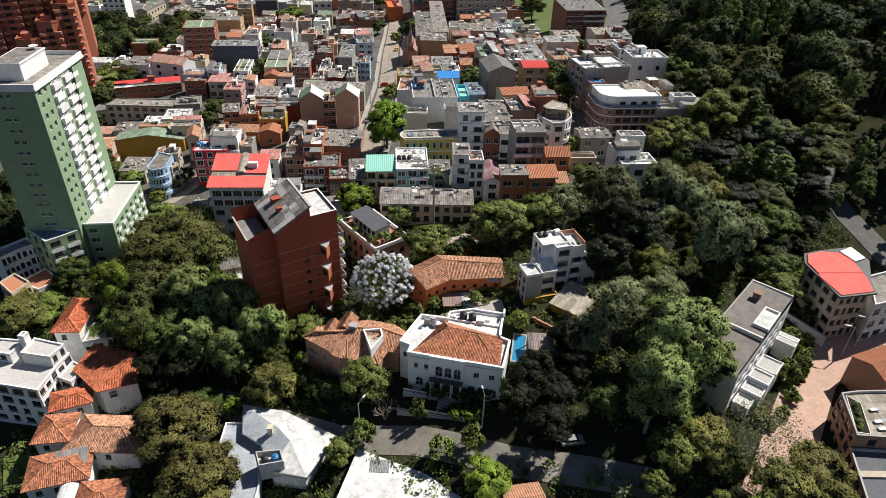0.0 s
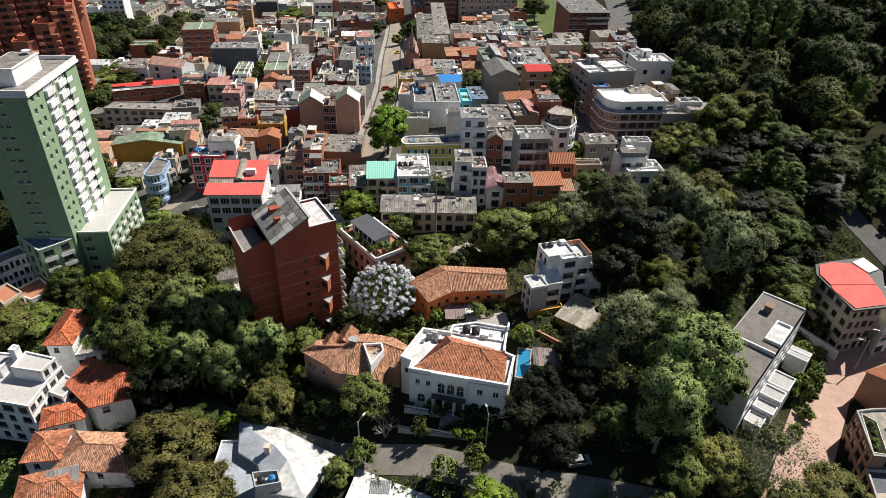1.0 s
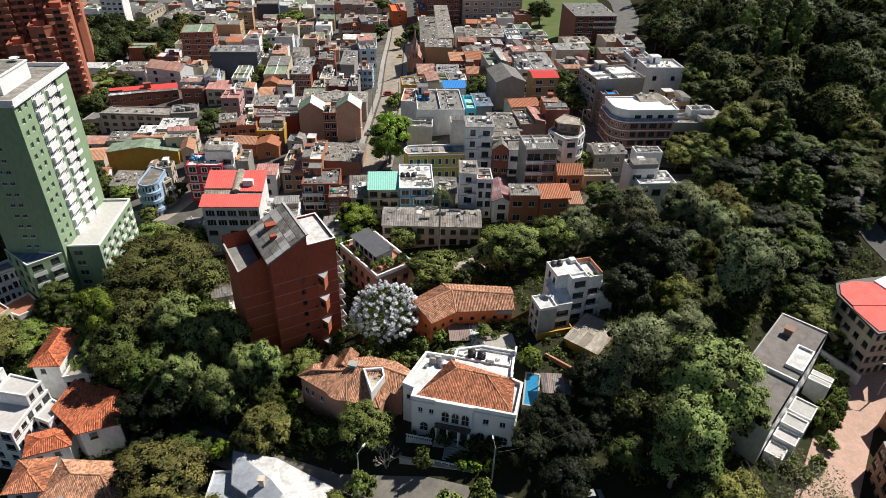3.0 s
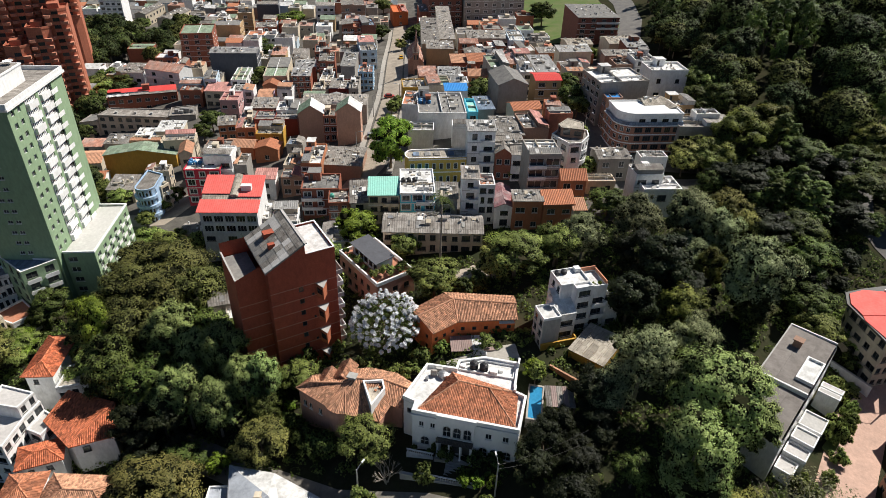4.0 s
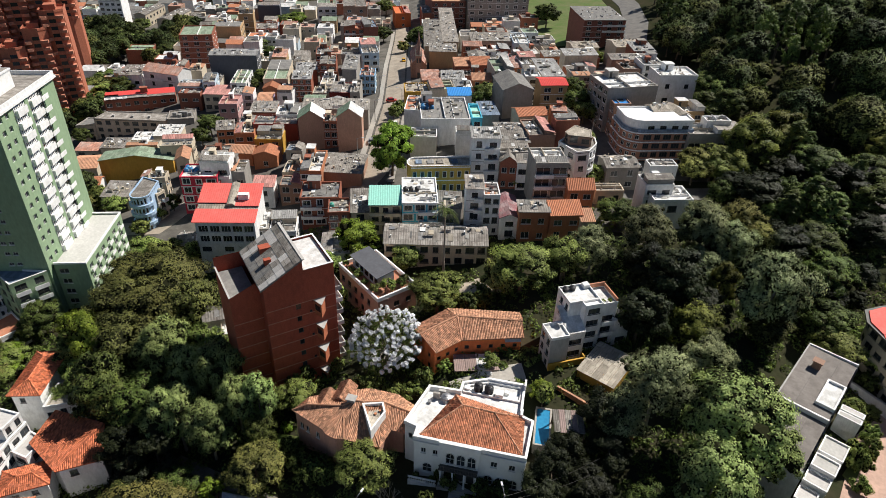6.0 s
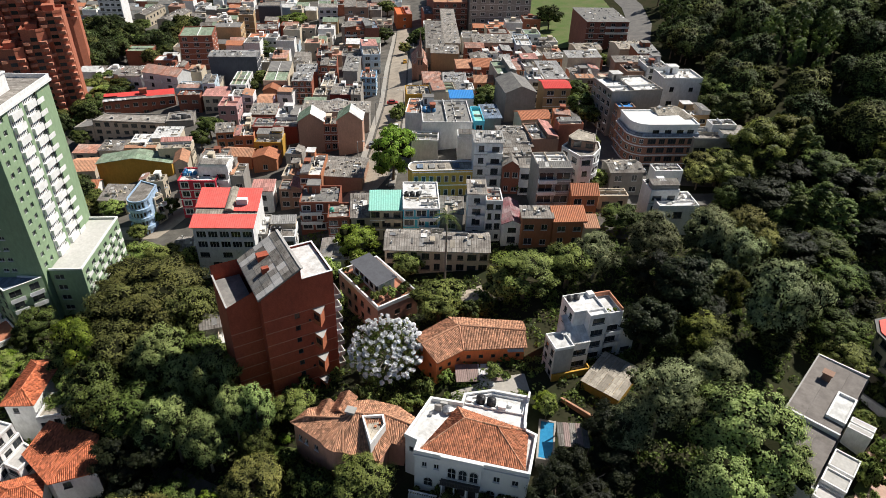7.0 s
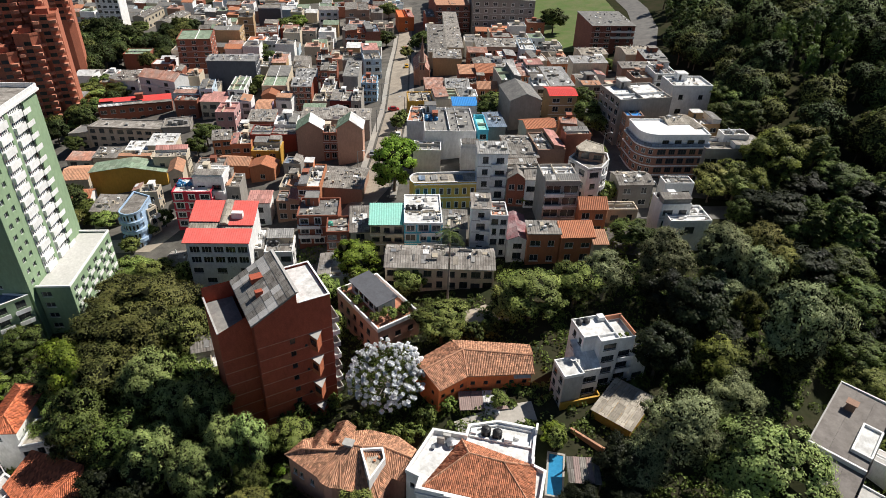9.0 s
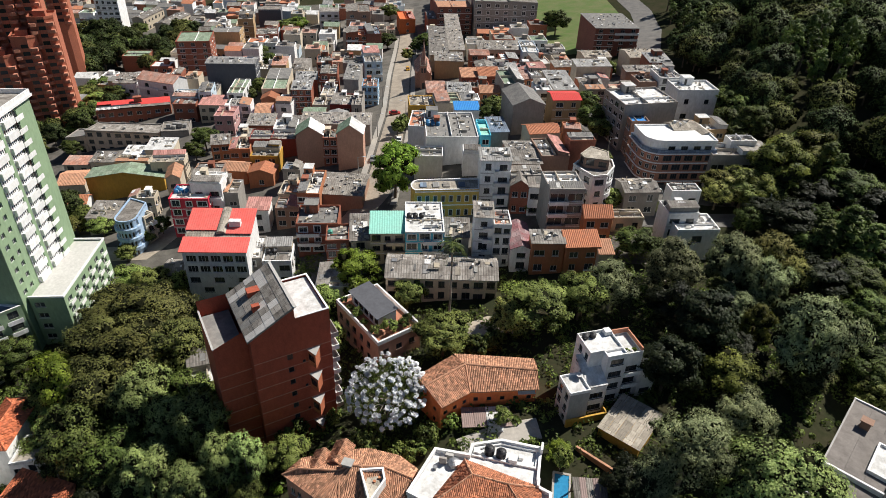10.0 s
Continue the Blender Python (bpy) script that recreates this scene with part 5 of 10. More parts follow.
house("blue_house", "pale blue house with flat roof", -37.5, 297.8, 11.6, 7.4, 19.3, -3.8, 9, wall=PALEBLUE, roof=GREYROOF, floors=3, bays=2, sides=3)
house("grey_house", "grey house with dark flat roof", -47.9, 304.7, 5.6, 9.2, 11.6, -5.7, 8, wall=GREYP, roof=TAR, floors=2, bays=1)
house("brick_house", "brick house with rooftop room", -59.8, 306.9, 7.5, 6.0, 12.4, -7.7, 9, wall=REDBRICK, roof=GREYROOF, floors=3, bays=2, box=1)
house("brick_house", "brown house with grey roof", -62.0, 408.2, 8.9, 13.9, 19.1, -12.1, 12, wall=BROWNWALL, roof=GREYROOF, floors=3, bays=2)
house("white_house", "white house with dull green roof", -79.5, 419.7, 9.6, 11.5, 19.5, -14.4, 11, wall=WHITE, roof=GREENROOF, floors=3, bays=3)
house("orange_house", "bright orange painted house", -30.4, 398.0, 10.1, 8.8, 18.4, -8.6, 8, wall=ORANGEW, roof=ORANGEW, floors=2, bays=1)
house("brick_block", "dark brick apartment block", -9.3, 386.3, 8.2, 18.8, 35.6, -5.8, 15, wall=DARKBRICK, roof=TAR, floors=5, bays=4)
house("brick_house", "brick house with grey roof", 29.8, 184.8, 7.9, 6.9, 4.2, 9.6, 12, wall=REDBRICK, roof=GREYROOF, floors=4, bays=0)

# ---- the green tower with its podium ----
def green_tower():
    root = thing("apartment_tower", "green and white apartment tower on a podium", "apartment building", pose(-87, 132.9, 3.5, 0, 0, 94))
    n, top, length, deep = 13, 34.8, 24.7, 12.5
    st = top / n
    s = Shape()
    side = []
    for k in range(n):
        z = k * st
        side += [(1.3, 2.6, z + 0.9, z + 2.1), (3.9, 5.1, z + 0.9, z + 2.1), (16.9, 19.0, z + 0.2, z + 2.3)]
    front = [(a, a + 1.1, k * st + 1.0, k * st + 1.8) for k in range(n) for a in (4.5, 6.2)]
    s.wall((0, 0), (length, 0), -16, top, side, 0.3)
    s.wall((length, 0), (length, deep), -16, top)
    s.wall((length, deep), (0, deep), -16, top)
    s.wall((0, deep), (0, 0), -16, top, front)
    part("wall", s, GREENT, root, "pale sage green facade")
    r = Shape()
    r.box(-0.5, -0.6, top, length + 0.5, deep + 0.5, top + 0.5)
    part("cornice", r, WHITE, root)
    q = Shape()
    for a in ((-0.3, -0.4, length + 0.3, -0.15), (-0.3, deep + 0.1, length + 0.3, deep + 0.35), (-0.3, -0.15, -0.05, deep + 0.1), (length + 0.05, -0.15, length + 0.3, deep + 0.1)):
        q.box(a[0], a[1], top + 0.5, a[2], a[3], top + 1.5)
    part("parapet", q, WHITE, root)
    q = Shape()
    q.box(-0.05, -0.15, top + 0.5, length + 0.05, deep + 0.1, top + 0.56)
    part("roof", q, GREYROOF, root)
    q = Shape()
    q.box(5, 4, top + 0.5, 17, 10, top + 4.2)
    q.box(4.8, 3.8, top + 4.2, 17.2, 10.2, top + 4.5)
    room = part("machine_room", q, WHITE, root)
    q = Shape()
    q.box(5.2, 4.2, top + 4.5, 16.8, 9.8, top + 4.56)
    part("room_roof", q, GREYROOF, room)
    q = Shape()
    q.lathe([(r, top + 5.0 + z) for r, z in ((0.0, 0.0), (0.6, 0.12), (1.05, 0.42), (1.0, 0.46), (0.55, 0.18), (0.0, 0.06))], 14, 15.4, 5.4)
    q.box(15.34, 5.34, top + 4.5, 15.46, 5.46, top + 5.02)
    part("dish", q, WHITE, room, "white satellite dish")
    for a, b in ((7.2, 11.0), (13.0, 16.7)):
        for k in range(n):
            z = k * st
            p = Shape()
            p.box(a, -0.75, z + 0.1, b, 0.0, z + 0.25)
            p.box(a, -0.75, z + 0.25, b, -0.62, z + 1.55)
            p.box(a, -0.62, z + 0.25, a + 0.1, 0.0, z + 1.55)
            p.box(b - 0.1, -0.62, z + 0.25, b, 0.0, z + 1.55)
            bal = part("balcony", p, WHITE, root, "white balcony panel")
            g = Shape()
            for i in range(6):
                x = a + 0.25 + i * (b - a - 0.5) / 5
                g.box(x - 0.1, -0.16, z + 1.65, x + 0.1, -0.12, z + st - 0.1)
            part("slot", g, GLASS, bal)
    for a, b in ((7.0, 11.2), (12.8, 16.75)):
        p = Shape()
        p.box(a, -0.12, 0, b, -0.002, top)
        part("white_strip", p, WHITE, root, "white vertical facade strip")
    for k in range(n):
        p = Shape()
        p.box(16.8, -0.9, k * st + 0.05, 19.6, 0.0, k * st + 0.2)
        p.box(16.8, -0.9, k * st + 0.2, 19.6, -0.8, k * st + 1.1)
        part("balcony", p, WHITE, root)
    q = Shape()
    q.box(11.4, -0.25, 0, 12.6, -0.002, top)
    part("green_pier", q, GREENT, root)
    for a, b, c, d in side:
        window(root, pose((a + b) / 2, 0.25, c), b - a, d - c)
    for a, b, c, d in front:
        window(root, pose(0.1, deep - (a + b) / 2, c, 0, 0, -90), b - a, d - c)
    return root


def podium():
    root = thing("podium_block", "green five-storey podium block with flat pale roof", "apartment building", pose(-79.9, 135.1, -11.0, 0, 0, 95.5))
    h, w, d = 14.5, 22.5, 7.0
    holes = [(1.2 + i * 3.6, 3.0 + i * 3.6, k * 2.8 + 1.0, k * 2.8 + 2.3) for i in range(6) for k in range(5)]
    s = Shape()
    s.wall((0, 0), (w, 0), -3, h + 0.4, holes, 0.3)
    s.wall((w, 0), (w, d), -3, h + 0.4)
    s.wall((w, d), (0, d), -3, h + 0.4)
    fr = [(0.8, 2.8, k * 2.8 + 1.0, k * 2.8 + 2.3) for k in range(5)]
    s.wall((0, d), (0, 0), -3, h + 0.4, fr, 0.3)
    part("wall", s, GREENT, root, "pale sage green facade")
    r = Shape()
    r.box(0.2, 0.2, h - 0.3, w - 0.2, d - 0.1, h)
    part("roof", r, PALEROOF, root)
    q = Shape()
    q.box(-0.1, -0.1, h + 0.2, w + 0.1, 0.25, h + 0.6)
    q.box(-0.1, 0.25, h + 0.2, 0.25, d, h + 0.6)
    q.box(w - 0.25, 0.25, h + 0.2, w + 0.1, d, h + 0.6)
    part("parapet", q, WHITE, root)
    for a, b, c, e in holes:
        window(root, pose((a + b) / 2, 0.2, c), b - a, e - c)
        p = Shape()
        p.box(a - 0.2, -0.6, c - 0.5, b + 0.2, -0.05, c - 0.38)
        p.box(a - 0.2, -0.6, c - 0.38, b + 0.2, -0.52, c + 0.35)
        part("balcony", p, WHITE, root)
    for a, b, c, e in fr:
        window(root, pose(0.2, d - (a + b) / 2, c, 0, 0, -90), b - a, e - c)
    return root


green_tower()
podium()
def tower_wings():
    root = block("podium_wing", "green wedge-shaped wing with white balconies below the tower", "apartment building", [(-92.4, 126.9), (-87.3, 132.4), (-101.2, 133.3)], -14.0, 17.4, GREENT, BLUEROOF, 6, (2, 0, 3), 0.4, WHITE)
    ux, uy = 5.1 / 7.5, 5.5 / 7.5
    for k in range(2, 6):
        for a, c in ((0.5, 3.3), (4.2, 7.0)):
            s = Shape()
            line = [(ux * a, uy * a), (ux * c, uy * c)]
            out = [(x + uy * 0.9, y - ux * 0.9) for x, y in line]
            s.prism([line[0], out[0], out[1], line[1]], k * 2.83 - 0.1, k * 2.83 + 0.05)
            edge = [(x + uy * 0.78, y - ux * 0.78) for x, y in line]
            s.prism([edge[0], out[0], out[1], edge[1]], k * 2.83 + 0.05, k * 2.83 + 0.9)
            part("balcony", s, WHITE, root)
    block("colonnade", "white curved colonnade with rows of dark openings", "apartment building", [(-104.1, 126.0), (-102.4, 129.0), (-100.8, 131.1), (-99.0, 132.5), (-103.0, 135.5), (-108.0, 128.5)], -10.0, 9.0, WHITE, GREYROOF, 3, (3, 2, 2, 0, 0, 0), 0.5)
    block("terrace_house", "white house with terracotta terrace below the tower", "house", [(-100.1, 123.1), (-93.7, 120.6), (-90.5, 124.6), (-96.5, 129.5)], -13.0, 7.0, WHITE, TERRACE, 2, (2, 2, 0, 0), 0.4)
    block("terrace_house", "cream house with wide windows and terracotta terrace", "house", [(-101.0, 119.0), (-95.7, 114.8), (-94.2, 119.6), (-99.5, 122.8)], -13.0, 10.0, CREAM, TERRACE, 3, (3, 2, 0, 0), 0.4)


tower_wings()


# ---- the red brick apartment house ----
def red_building():
    root = thing("brick_apartment_building", "tall dark red brick apartment house with sloped grey roof", "apartment building", pose(-30.5, 104.0, -5.0, 0, 0, 30.4))
    Z = 5.0
    s = Shape()
    w, e, a, f = 12.6, 22 + Z, 25.8 + Z, 23.5 + Z
    small = []
    for k in range(8):
        z = 1.7 + k * 2.7
        small += [(5.2, 6.1, z, z + 1.2)]
        if k % 2 == 0:
            small += [(7.6, 8.1, z + 1.2, z + 1.8)]
    s.wall((0, 0), (w, 0), -5, e, small, 0.2)
    s.poly([(0, 0, e), (7.1, 0, e), (7.1, 0, a)])
    s.poly([(7.1, 0, e), (w, 0, e), (w, 0, f), (7.1, 0, f)])
    s.poly([(7.1, 13, f - 0.6), (7.1, 0, f - 0.6), (7.1, 0, a), (7.1, 13, a)][::-1])
    right = [(1.2 + j * 3.0, 3.4 + j * 3.0, 0.3 + k * 2.7, 2.4 + k * 2.7) for k in range(9) for j in range(3)]
    s.wall((w, 0), (w, 10.5), -5, f, right, 0.3)
    s.wall((w, 10.5), (7.1, 10.5), -5, f)
    s.wall((7.1, 10.5), (7.1, 13), -5, a)
    s.wall((7.1, 13), (-5.2, 13), -5, e)
    s.poly([(7.1, 13, e), (0, 13, e), (7.1, 13, a)])
    s.wall((-5.2, 13), (-5.2, 2.5), -5, 20 + Z)
    s.wall((-5.2, 2.5), (0, 2.5), -5, 20 + Z)
    s.poly([(-5.2, 2.5, 20 + Z), (0, 2.5, 20 + Z), (0, 2.5, 22 + Z)])
    s.wall((0, 2.5), (0, 0), -5, e)
    part("wall", s, DEEPBRICK, root)
    for a0, b0, c0, d0 in small:
        window(root, pose((a0 + b0) / 2, 0.12, c0), b0 - a0, d0 - c0, DARKFRAME, 1, False)
    for a0, b0, c0, d0 in right:
        window(root, pose(w - 0.2, (a0 + b0) / 2, c0, 0, 0, 90), b0 - a0, d0 - c0)
    for k in range(9):
        z = k * 2.7 + 0.1
        b = Shape()
        b.box(0.0, -0.035, z, w, 0.0, z + 0.17)
        part("floor_band", b, CONCBAND, root)
        if k < 8:
            b = Shape()
            b.box(-5.2, 2.465, z, 0.0, 2.5, z + 0.17)
            part("floor_band", b, CONCBAND, root)
        p = Shape()
        p.box(w, 0.6, z + 0.05, w + 1.5, 4.2, z + 0.2)
        p.box(w + 1.38, 0.6, z + 0.2, w + 1.5, 4.2, z + 1.0)
        p.box(w, 0.6, z + 0.2, w + 1.38, 0.7, z + 1.0)
        part("balcony", p, WHITE if k % 2 else CONCRETE, root)
    for t in (16.6, 11.2, 5.7, 0.2):
        t += Z
        p = Shape()
        p.prism([(8.5, 0), (9.2, -1.8), (10.6, 0)], t - 3.0, t, 0, True, False)
        p.poly([(8.5, 0, t), (9.2, -1.8, t - 0.5), (10.6, 0, t)])
        bay = part("bay_window", p, BAYBRICK, root, "triangular orange brick bay window")
        q = Shape()
        q.slab([(8.4, 0.0, t + 0.12), (9.2, -2.0, t + 0.02), (10.75, 0.0, t + 0.12)], 0.1)
        part("cap", q, CONCRETE, bay)
        g = Shape()
        g.slab([(8.55, -0.22, t - 0.6), (8.58, -0.24, t - 2.0), (9.08, -1.52, t - 2.0), (9.05, -1.5, t - 0.8)], 0.02)
        part("pane", g, GLASS, bay)
    rng = random.Random(5)
    u, v = Vector((7.7, 0, 4.15)), Vector((0, 13.4, 0))
    o = Vector((-0.5, -0.25, 21.75 + Z))
    base = Shape()
    base.slab([o, o + u, o + u + v, o + v], 0.3)
    part("roof_deck", base, TAR, root)
    for i in range(5):
        for j in range(9):
            p0, p1 = (i + 0.02) / 5, (i + 1.06) / 5
            q0, q1 = (j + 0.01) / 9, (j + 0.99) / 9
            up = Vector((0, 0, 0.05))
            p = Shape()
            corner = [o + u * a0 + v * b0 + up + Vector((0, 0, 0.05 * c0)) for a0, b0, c0 in ((p0, q0, 1), (min(p1, 1), q0, 0), (min(p1, 1), q1, 0), (p0, q1, 1))]
            p.slab(corner, 0.03)
            p.ribs(corner, 0.35, 0.04)
            part("roof_sheet", p, rng.choice((GREYROOF, GREYROOF, GREYROOF, PALESHEET, PALESHEET, TAR)), root)
    for x, y, ww, dd in ((2.2, 8.2, 2.6, 1.6), (1.9, 4.6, 1.2, 0.9)):
        c = Shape()
        z = 22 + Z + x * 0.54
        c.box(x, y, z - 0.6, x + ww, y + dd, z + 1.2)
        part("roof_light", c, DEEPBRICK, root)
    c = Shape()
    c.box(7.0, -0.35, a + 0.02, 7.5, 13.2, a + 0.18)
    part("ridge_cap", c, CONCRETE, root)
    c = Shape()
    c.box(7.35, 0.25, f - 0.6, w - 0.25, 10.3, f - 0.4)
    part("flat_roof", c, WHITEROOF, root)
    c = Shape()
    c.box(7.5, -0.05, f, w + 0.05, 0.25, f + 0.12)
    c.box(w - 0.25, 0.25, f, w + 0.05, 10.55, f + 0.12)
    c.box(7.5, 10.25, f, w - 0.25, 10.55, f + 0.12)
    part("parapet_coping", c, WHITE, root)
    c = Shape()
    c.box(-5.0, 2.7, 18.6 + Z, -0.5, 12.8, 18.9 + Z)
    part("terrace", c, TAR, root)
    c = Shape()
    c.box(-5.3, 2.4, 20 + Z, -5.0, 13.1, 20.15 + Z)
    part("terrace_coping", c, CONCRETE, root)
    return root


CONCBAND = surface("brick_band", (0.48, 0.22, 0.15), (0.36, 0.17, 0.12), vary=0.02)
BAYBRICK = surface("orange_brick", (0.5, 0.16, 0.08), (0.42, 0.13, 0.07), kind="brick", vary=0.02)
PALESHEET = surface("pale_fibre_sheet", (0.5, 0.48, 0.46), (0.38, 0.36, 0.34), vary=0.1)
red_building()


# ---- roofs made of clay tiles ----
def tiled_hip(root, w, d, x0, y0, z, rise, mat, over=0.4, inset=None, pitch=0.3, course=0.45, seed=1, left=True, right=True, back=True):
    """A hipped tile roof over a rectangle, each slope a part of its own, with ridge tiles."""
    rng = random.Random(seed)
    x0, y0, x1, y1 = x0 - over, y0 - over, x0 + w + over, y0 + d + over
    r = inset if inset is not None else min(w, d) / 2 + over
    if w >= d:
        ym = (y0 + y1) / 2
        A, B = (x0 + (r if left else 0), ym, z + rise), (x1 - (r if right else 0), ym, z + rise)
    else:
        xm = (x0 + x1) / 2
        A, B = (xm, y0 + r, z + rise), (xm, y1 - (r if back else 0), z + rise)
    c = [(x0, y0, z), (x1, y0, z), (x1, y1, z), (x0, y1, z)]
    if w >= d:
        planes = [[c[0], c[1], B, A], [c[2], c[3], A, B], [c[3], c[0], A], [c[1], c[2], B]]
        seams = [(A, B), (c[0], A), (c[3], A), (c[1], B), (c[2], B)]
    else:
        planes = [[c[0], c[1], A], [c[1], c[2], B, A], [c[2], c[3], B], [c[3], c[0], A, B]]
        seams = [(A, B), (c[0], A), (c[1], A), (c[2], B), (c[3], B)]
    for p in planes:
        s = Shape()
        s.slab(p, 0.14)
        s.ribs([(a, b, e + 0.01) for a, b, e in p], pitch, 0.1, course, 0, None, 0.25, rng)
        tagged(part("roof_slope", s, mat, root), kind="stuff")
    for a, b in seams:
        s = Shape()
        n = max(1, int((Vector(b) - Vector(a)).length / 0.5))
        for i in range(n):
            p, q = Vector(a).lerp(Vector(b), i / n), Vector(a).lerp(Vector(b), (i + 1.05) / n)
            s.tube([p + Vector((0, 0, 0.04)), q + Vector((0, 0, 0.07))], [0.17, 0.14], 6)
        part("ridge_tiles", s, mat, root)


# ---- the white villa ----
def arched(root, x, z, w, h, y=0.0):
    """An arched window with a white surround and glazing bars."""
    s, g = Shape(), Shape()
    r = w / 2
    arc = [(x + r * math.cos(q), z + h - r + r * math.sin(q)) for q in (math.pi * i / 10 for i in range(11))]
    out = [(x + (r + 0.16) * math.cos(q), z + h - r + (r + 0.16) * math.sin(q)) for q in (math.pi * i / 10 for i in range(11))]
    inner, outer = [(x + r, z)] + arc + [(x - r, z)], [(x + r + 0.16, z)] + out + [(x - r - 0.16, z)]
    for a, b, c, d in zip(inner, inner[1:], outer[1:], outer):
        s.poly([(a[0], y - 0.07, a[1]), (b[0], y - 0.07, b[1]), (c[0], y - 0.07, c[1]), (d[0], y - 0.07, d[1])])
        s.poly([(d[0], y - 0.07, d[1]), (c[0], y - 0.07, c[1]), (c[0], y, c[1]), (d[0], y, d[1])])
    s.box(x - 0.03, y - 0.05, z, x + 0.03, y - 0.02, z + h - 0.02)
    s.box(x - r, y - 0.05, z + h * 0.5 - 0.03, x + r, y - 0.02, z + h * 0.5 + 0.03)
    s.box(x - r - 0.2, y - 0.2, z - 0.12, x + r + 0.2, y, z)
    g.poly([(a, y - 0.015, b) for a, b in inner[::-1]])
    ob = part("window", s, FRAME, root, "arched window with white surround")
    part("pane", g, GLASS, ob)


def rim(shape, pts, z0, z1, out=0.12, width=0.42):
    """A wall top of even width that follows the edges of a plan (corners anticlockwise)."""
    n, a, c = len(pts), [], []
    for i in range(n):
        p, q, r = Vector(pts[i - 1]), Vector(pts[i]), Vector(pts[(i + 1) % n])
        u, v = (q - p).normalized(), (r - q).normalized()
        m = Vector((-u.y, u.x)) + Vector((-v.y, v.x))
        m = m.normalized() / max(0.4, m.length / 2)
        a.append(tuple(q - m * out))
        c.append(tuple(q + m * (width - out)))
    for i in range(n):
        j = (i + 1) % n
        shape.poly([(*a[i], z1), (*a[j], z1), (*c[j], z1), (*c[i], z1)])
        shape.poly([(*a[i], z0), (*a[j], z0), (*a[j], z1), (*a[i], z1)])
        shape.poly([(*c[j], z0), (*c[i], z0), (*c[i], z1), (*c[j], z1)])


def white_villa():
    at = pose(-4.2, 85.6, 0.0, 0, 0, -12.1)
    root = thing("villa", "white two-storey villa with terracotta hip roof", "villa", at)
    h = 7.9
    plan = [(0, 0), (17.4, 0), (17.7, 7.5), (15.7, 8.2), (15.5, 15.2), (9.4, 15.2), (5.1, 13.2), (5.0, 11.2), (-0.2, 11.0), (-2.2, 2.6), (0, 2.0)]
    up = [(1.1, 1.9, 5.0, 6.2), (3.0, 3.8, 5.0, 6.2), (12.2, 13.2, 4.9, 6.2), (15.0, 16.0, 4.9, 6.2)]
    right = [(1.5, 2.5, 4.8, 6.2), (5.0, 6.0, 4.8, 6.2), (3.0, 4.2, 1.0, 2.6)]
    s = Shape()
    for i, (p, q) in enumerate(zip(plan, plan[1:] + plan[:1])):
        s.wall(p, q, -3.5, h, (up, right)[i] if i < 2 else ([(0.7, 1.4, 5.0, 6.2)] if i == 9 else ()), 0.25)
    part("wall", s, VILLAWHITE, root)
    for a, b, c, e in up:
        window(root, pose((a + b) / 2, 0.18, c), b - a, e - c, FRAME, 2)
    for a, b, c, e in right:
        window(root, pose(17.3, (a + b) / 2, c, 0, 0, 88), b - a, e - c, DARKFRAME, 2)
    for x in (5.9, 7.6, 9.3):
        arched(root, x, 4.3, 1.2, 2.3, -0.35)
    for x in (2.2, 12.0, 13.8, 15.9):
        arched(root, x, 0.9, 1.3, 1.9)
    c = Shape()
    c.wall((4.3, -0.35), (10.4, -0.35), -3.0, h, [(0.7, 2.0, 0.2, 2.9), (2.5, 3.8, 0.2, 3.0), (4.3, 5.5, 0.2, 2.9)], 0.3)
    c.wall((10.4, -0.35), (10.4, 0.0), -3.0, h)
    c.wall((4.3, 0.0), (4.3, -0.35), -3.0, h)
    bay = part("centre_bay", c, VILLAWHITE, root)
    for a, b, e in ((5.0, 6.3, 2.9), (6.8, 8.1, 3.0), (8.6, 9.8, 2.9)):
        c = Shape()
        c.box(a, -0.07, 0.2, b, -0.02, e)
        part("door", c, DARKFRAME, bay)
    c = Shape()
    rim(c, plan, h - 0.02, h + 0.75)
    part("parapet", c, VILLAWHITE, root, "thick white parapet")
    c = Shape()
    c.box(4.1, -0.55, h - 0.3, 10.6, -0.125, h + 1.0)
    part("raised_parapet", c, VILLAWHITE, root)
    c = Shape()
    c.box(15.4, 13.9, h + 0.75, 15.75, 15.4, h + 1.7)
    part("corner_post", c, VILLAWHITE, root)
    c = Shape()
    c.box(15.5, 7.9, h + 0.75, 15.9, 9.2, h + 1.2)
    part("corner_post", c, VILLAWHITE, root)
    for a, b in ((-0.2, 4.09), (10.61, 17.5)):
        c = Shape()
        c.box(a, -0.26, h - 0.4, b, -0.003, h - 0.15)
        part("cornice", c, VILLAWHITE, root)
    c = Shape()
    c.prism(plan, h - 0.4, h - 0.03)
    part("flat_roof", c, WHITEROOF, root)
    E = [(0.7, 0.75, h + 0.25), (16.7, 0.75, h + 0.25), (16.3, 8.3, h + 0.25), (4.5, 10.4, h + 0.25)]
    A, B = (6.3, 6.4, h + 2.4), (11.5, 6.1, h + 2.4)
    rng = random.Random(3)
    for p in ([E[0], E[1], B, A], [E[1], E[2], B], [E[2], E[3], A], [E[2], A, B], [E[3], E[0], A]):
        q = Shape()
        q.slab(p, 0.14)
        q.ribs([(a, b, e + 0.01) for a, b, e in p], 0.27, 0.1, 0.42, 0, None, 0.3, rng)
        tagged(part("roof_slope", q, TILE, root), kind="stuff")
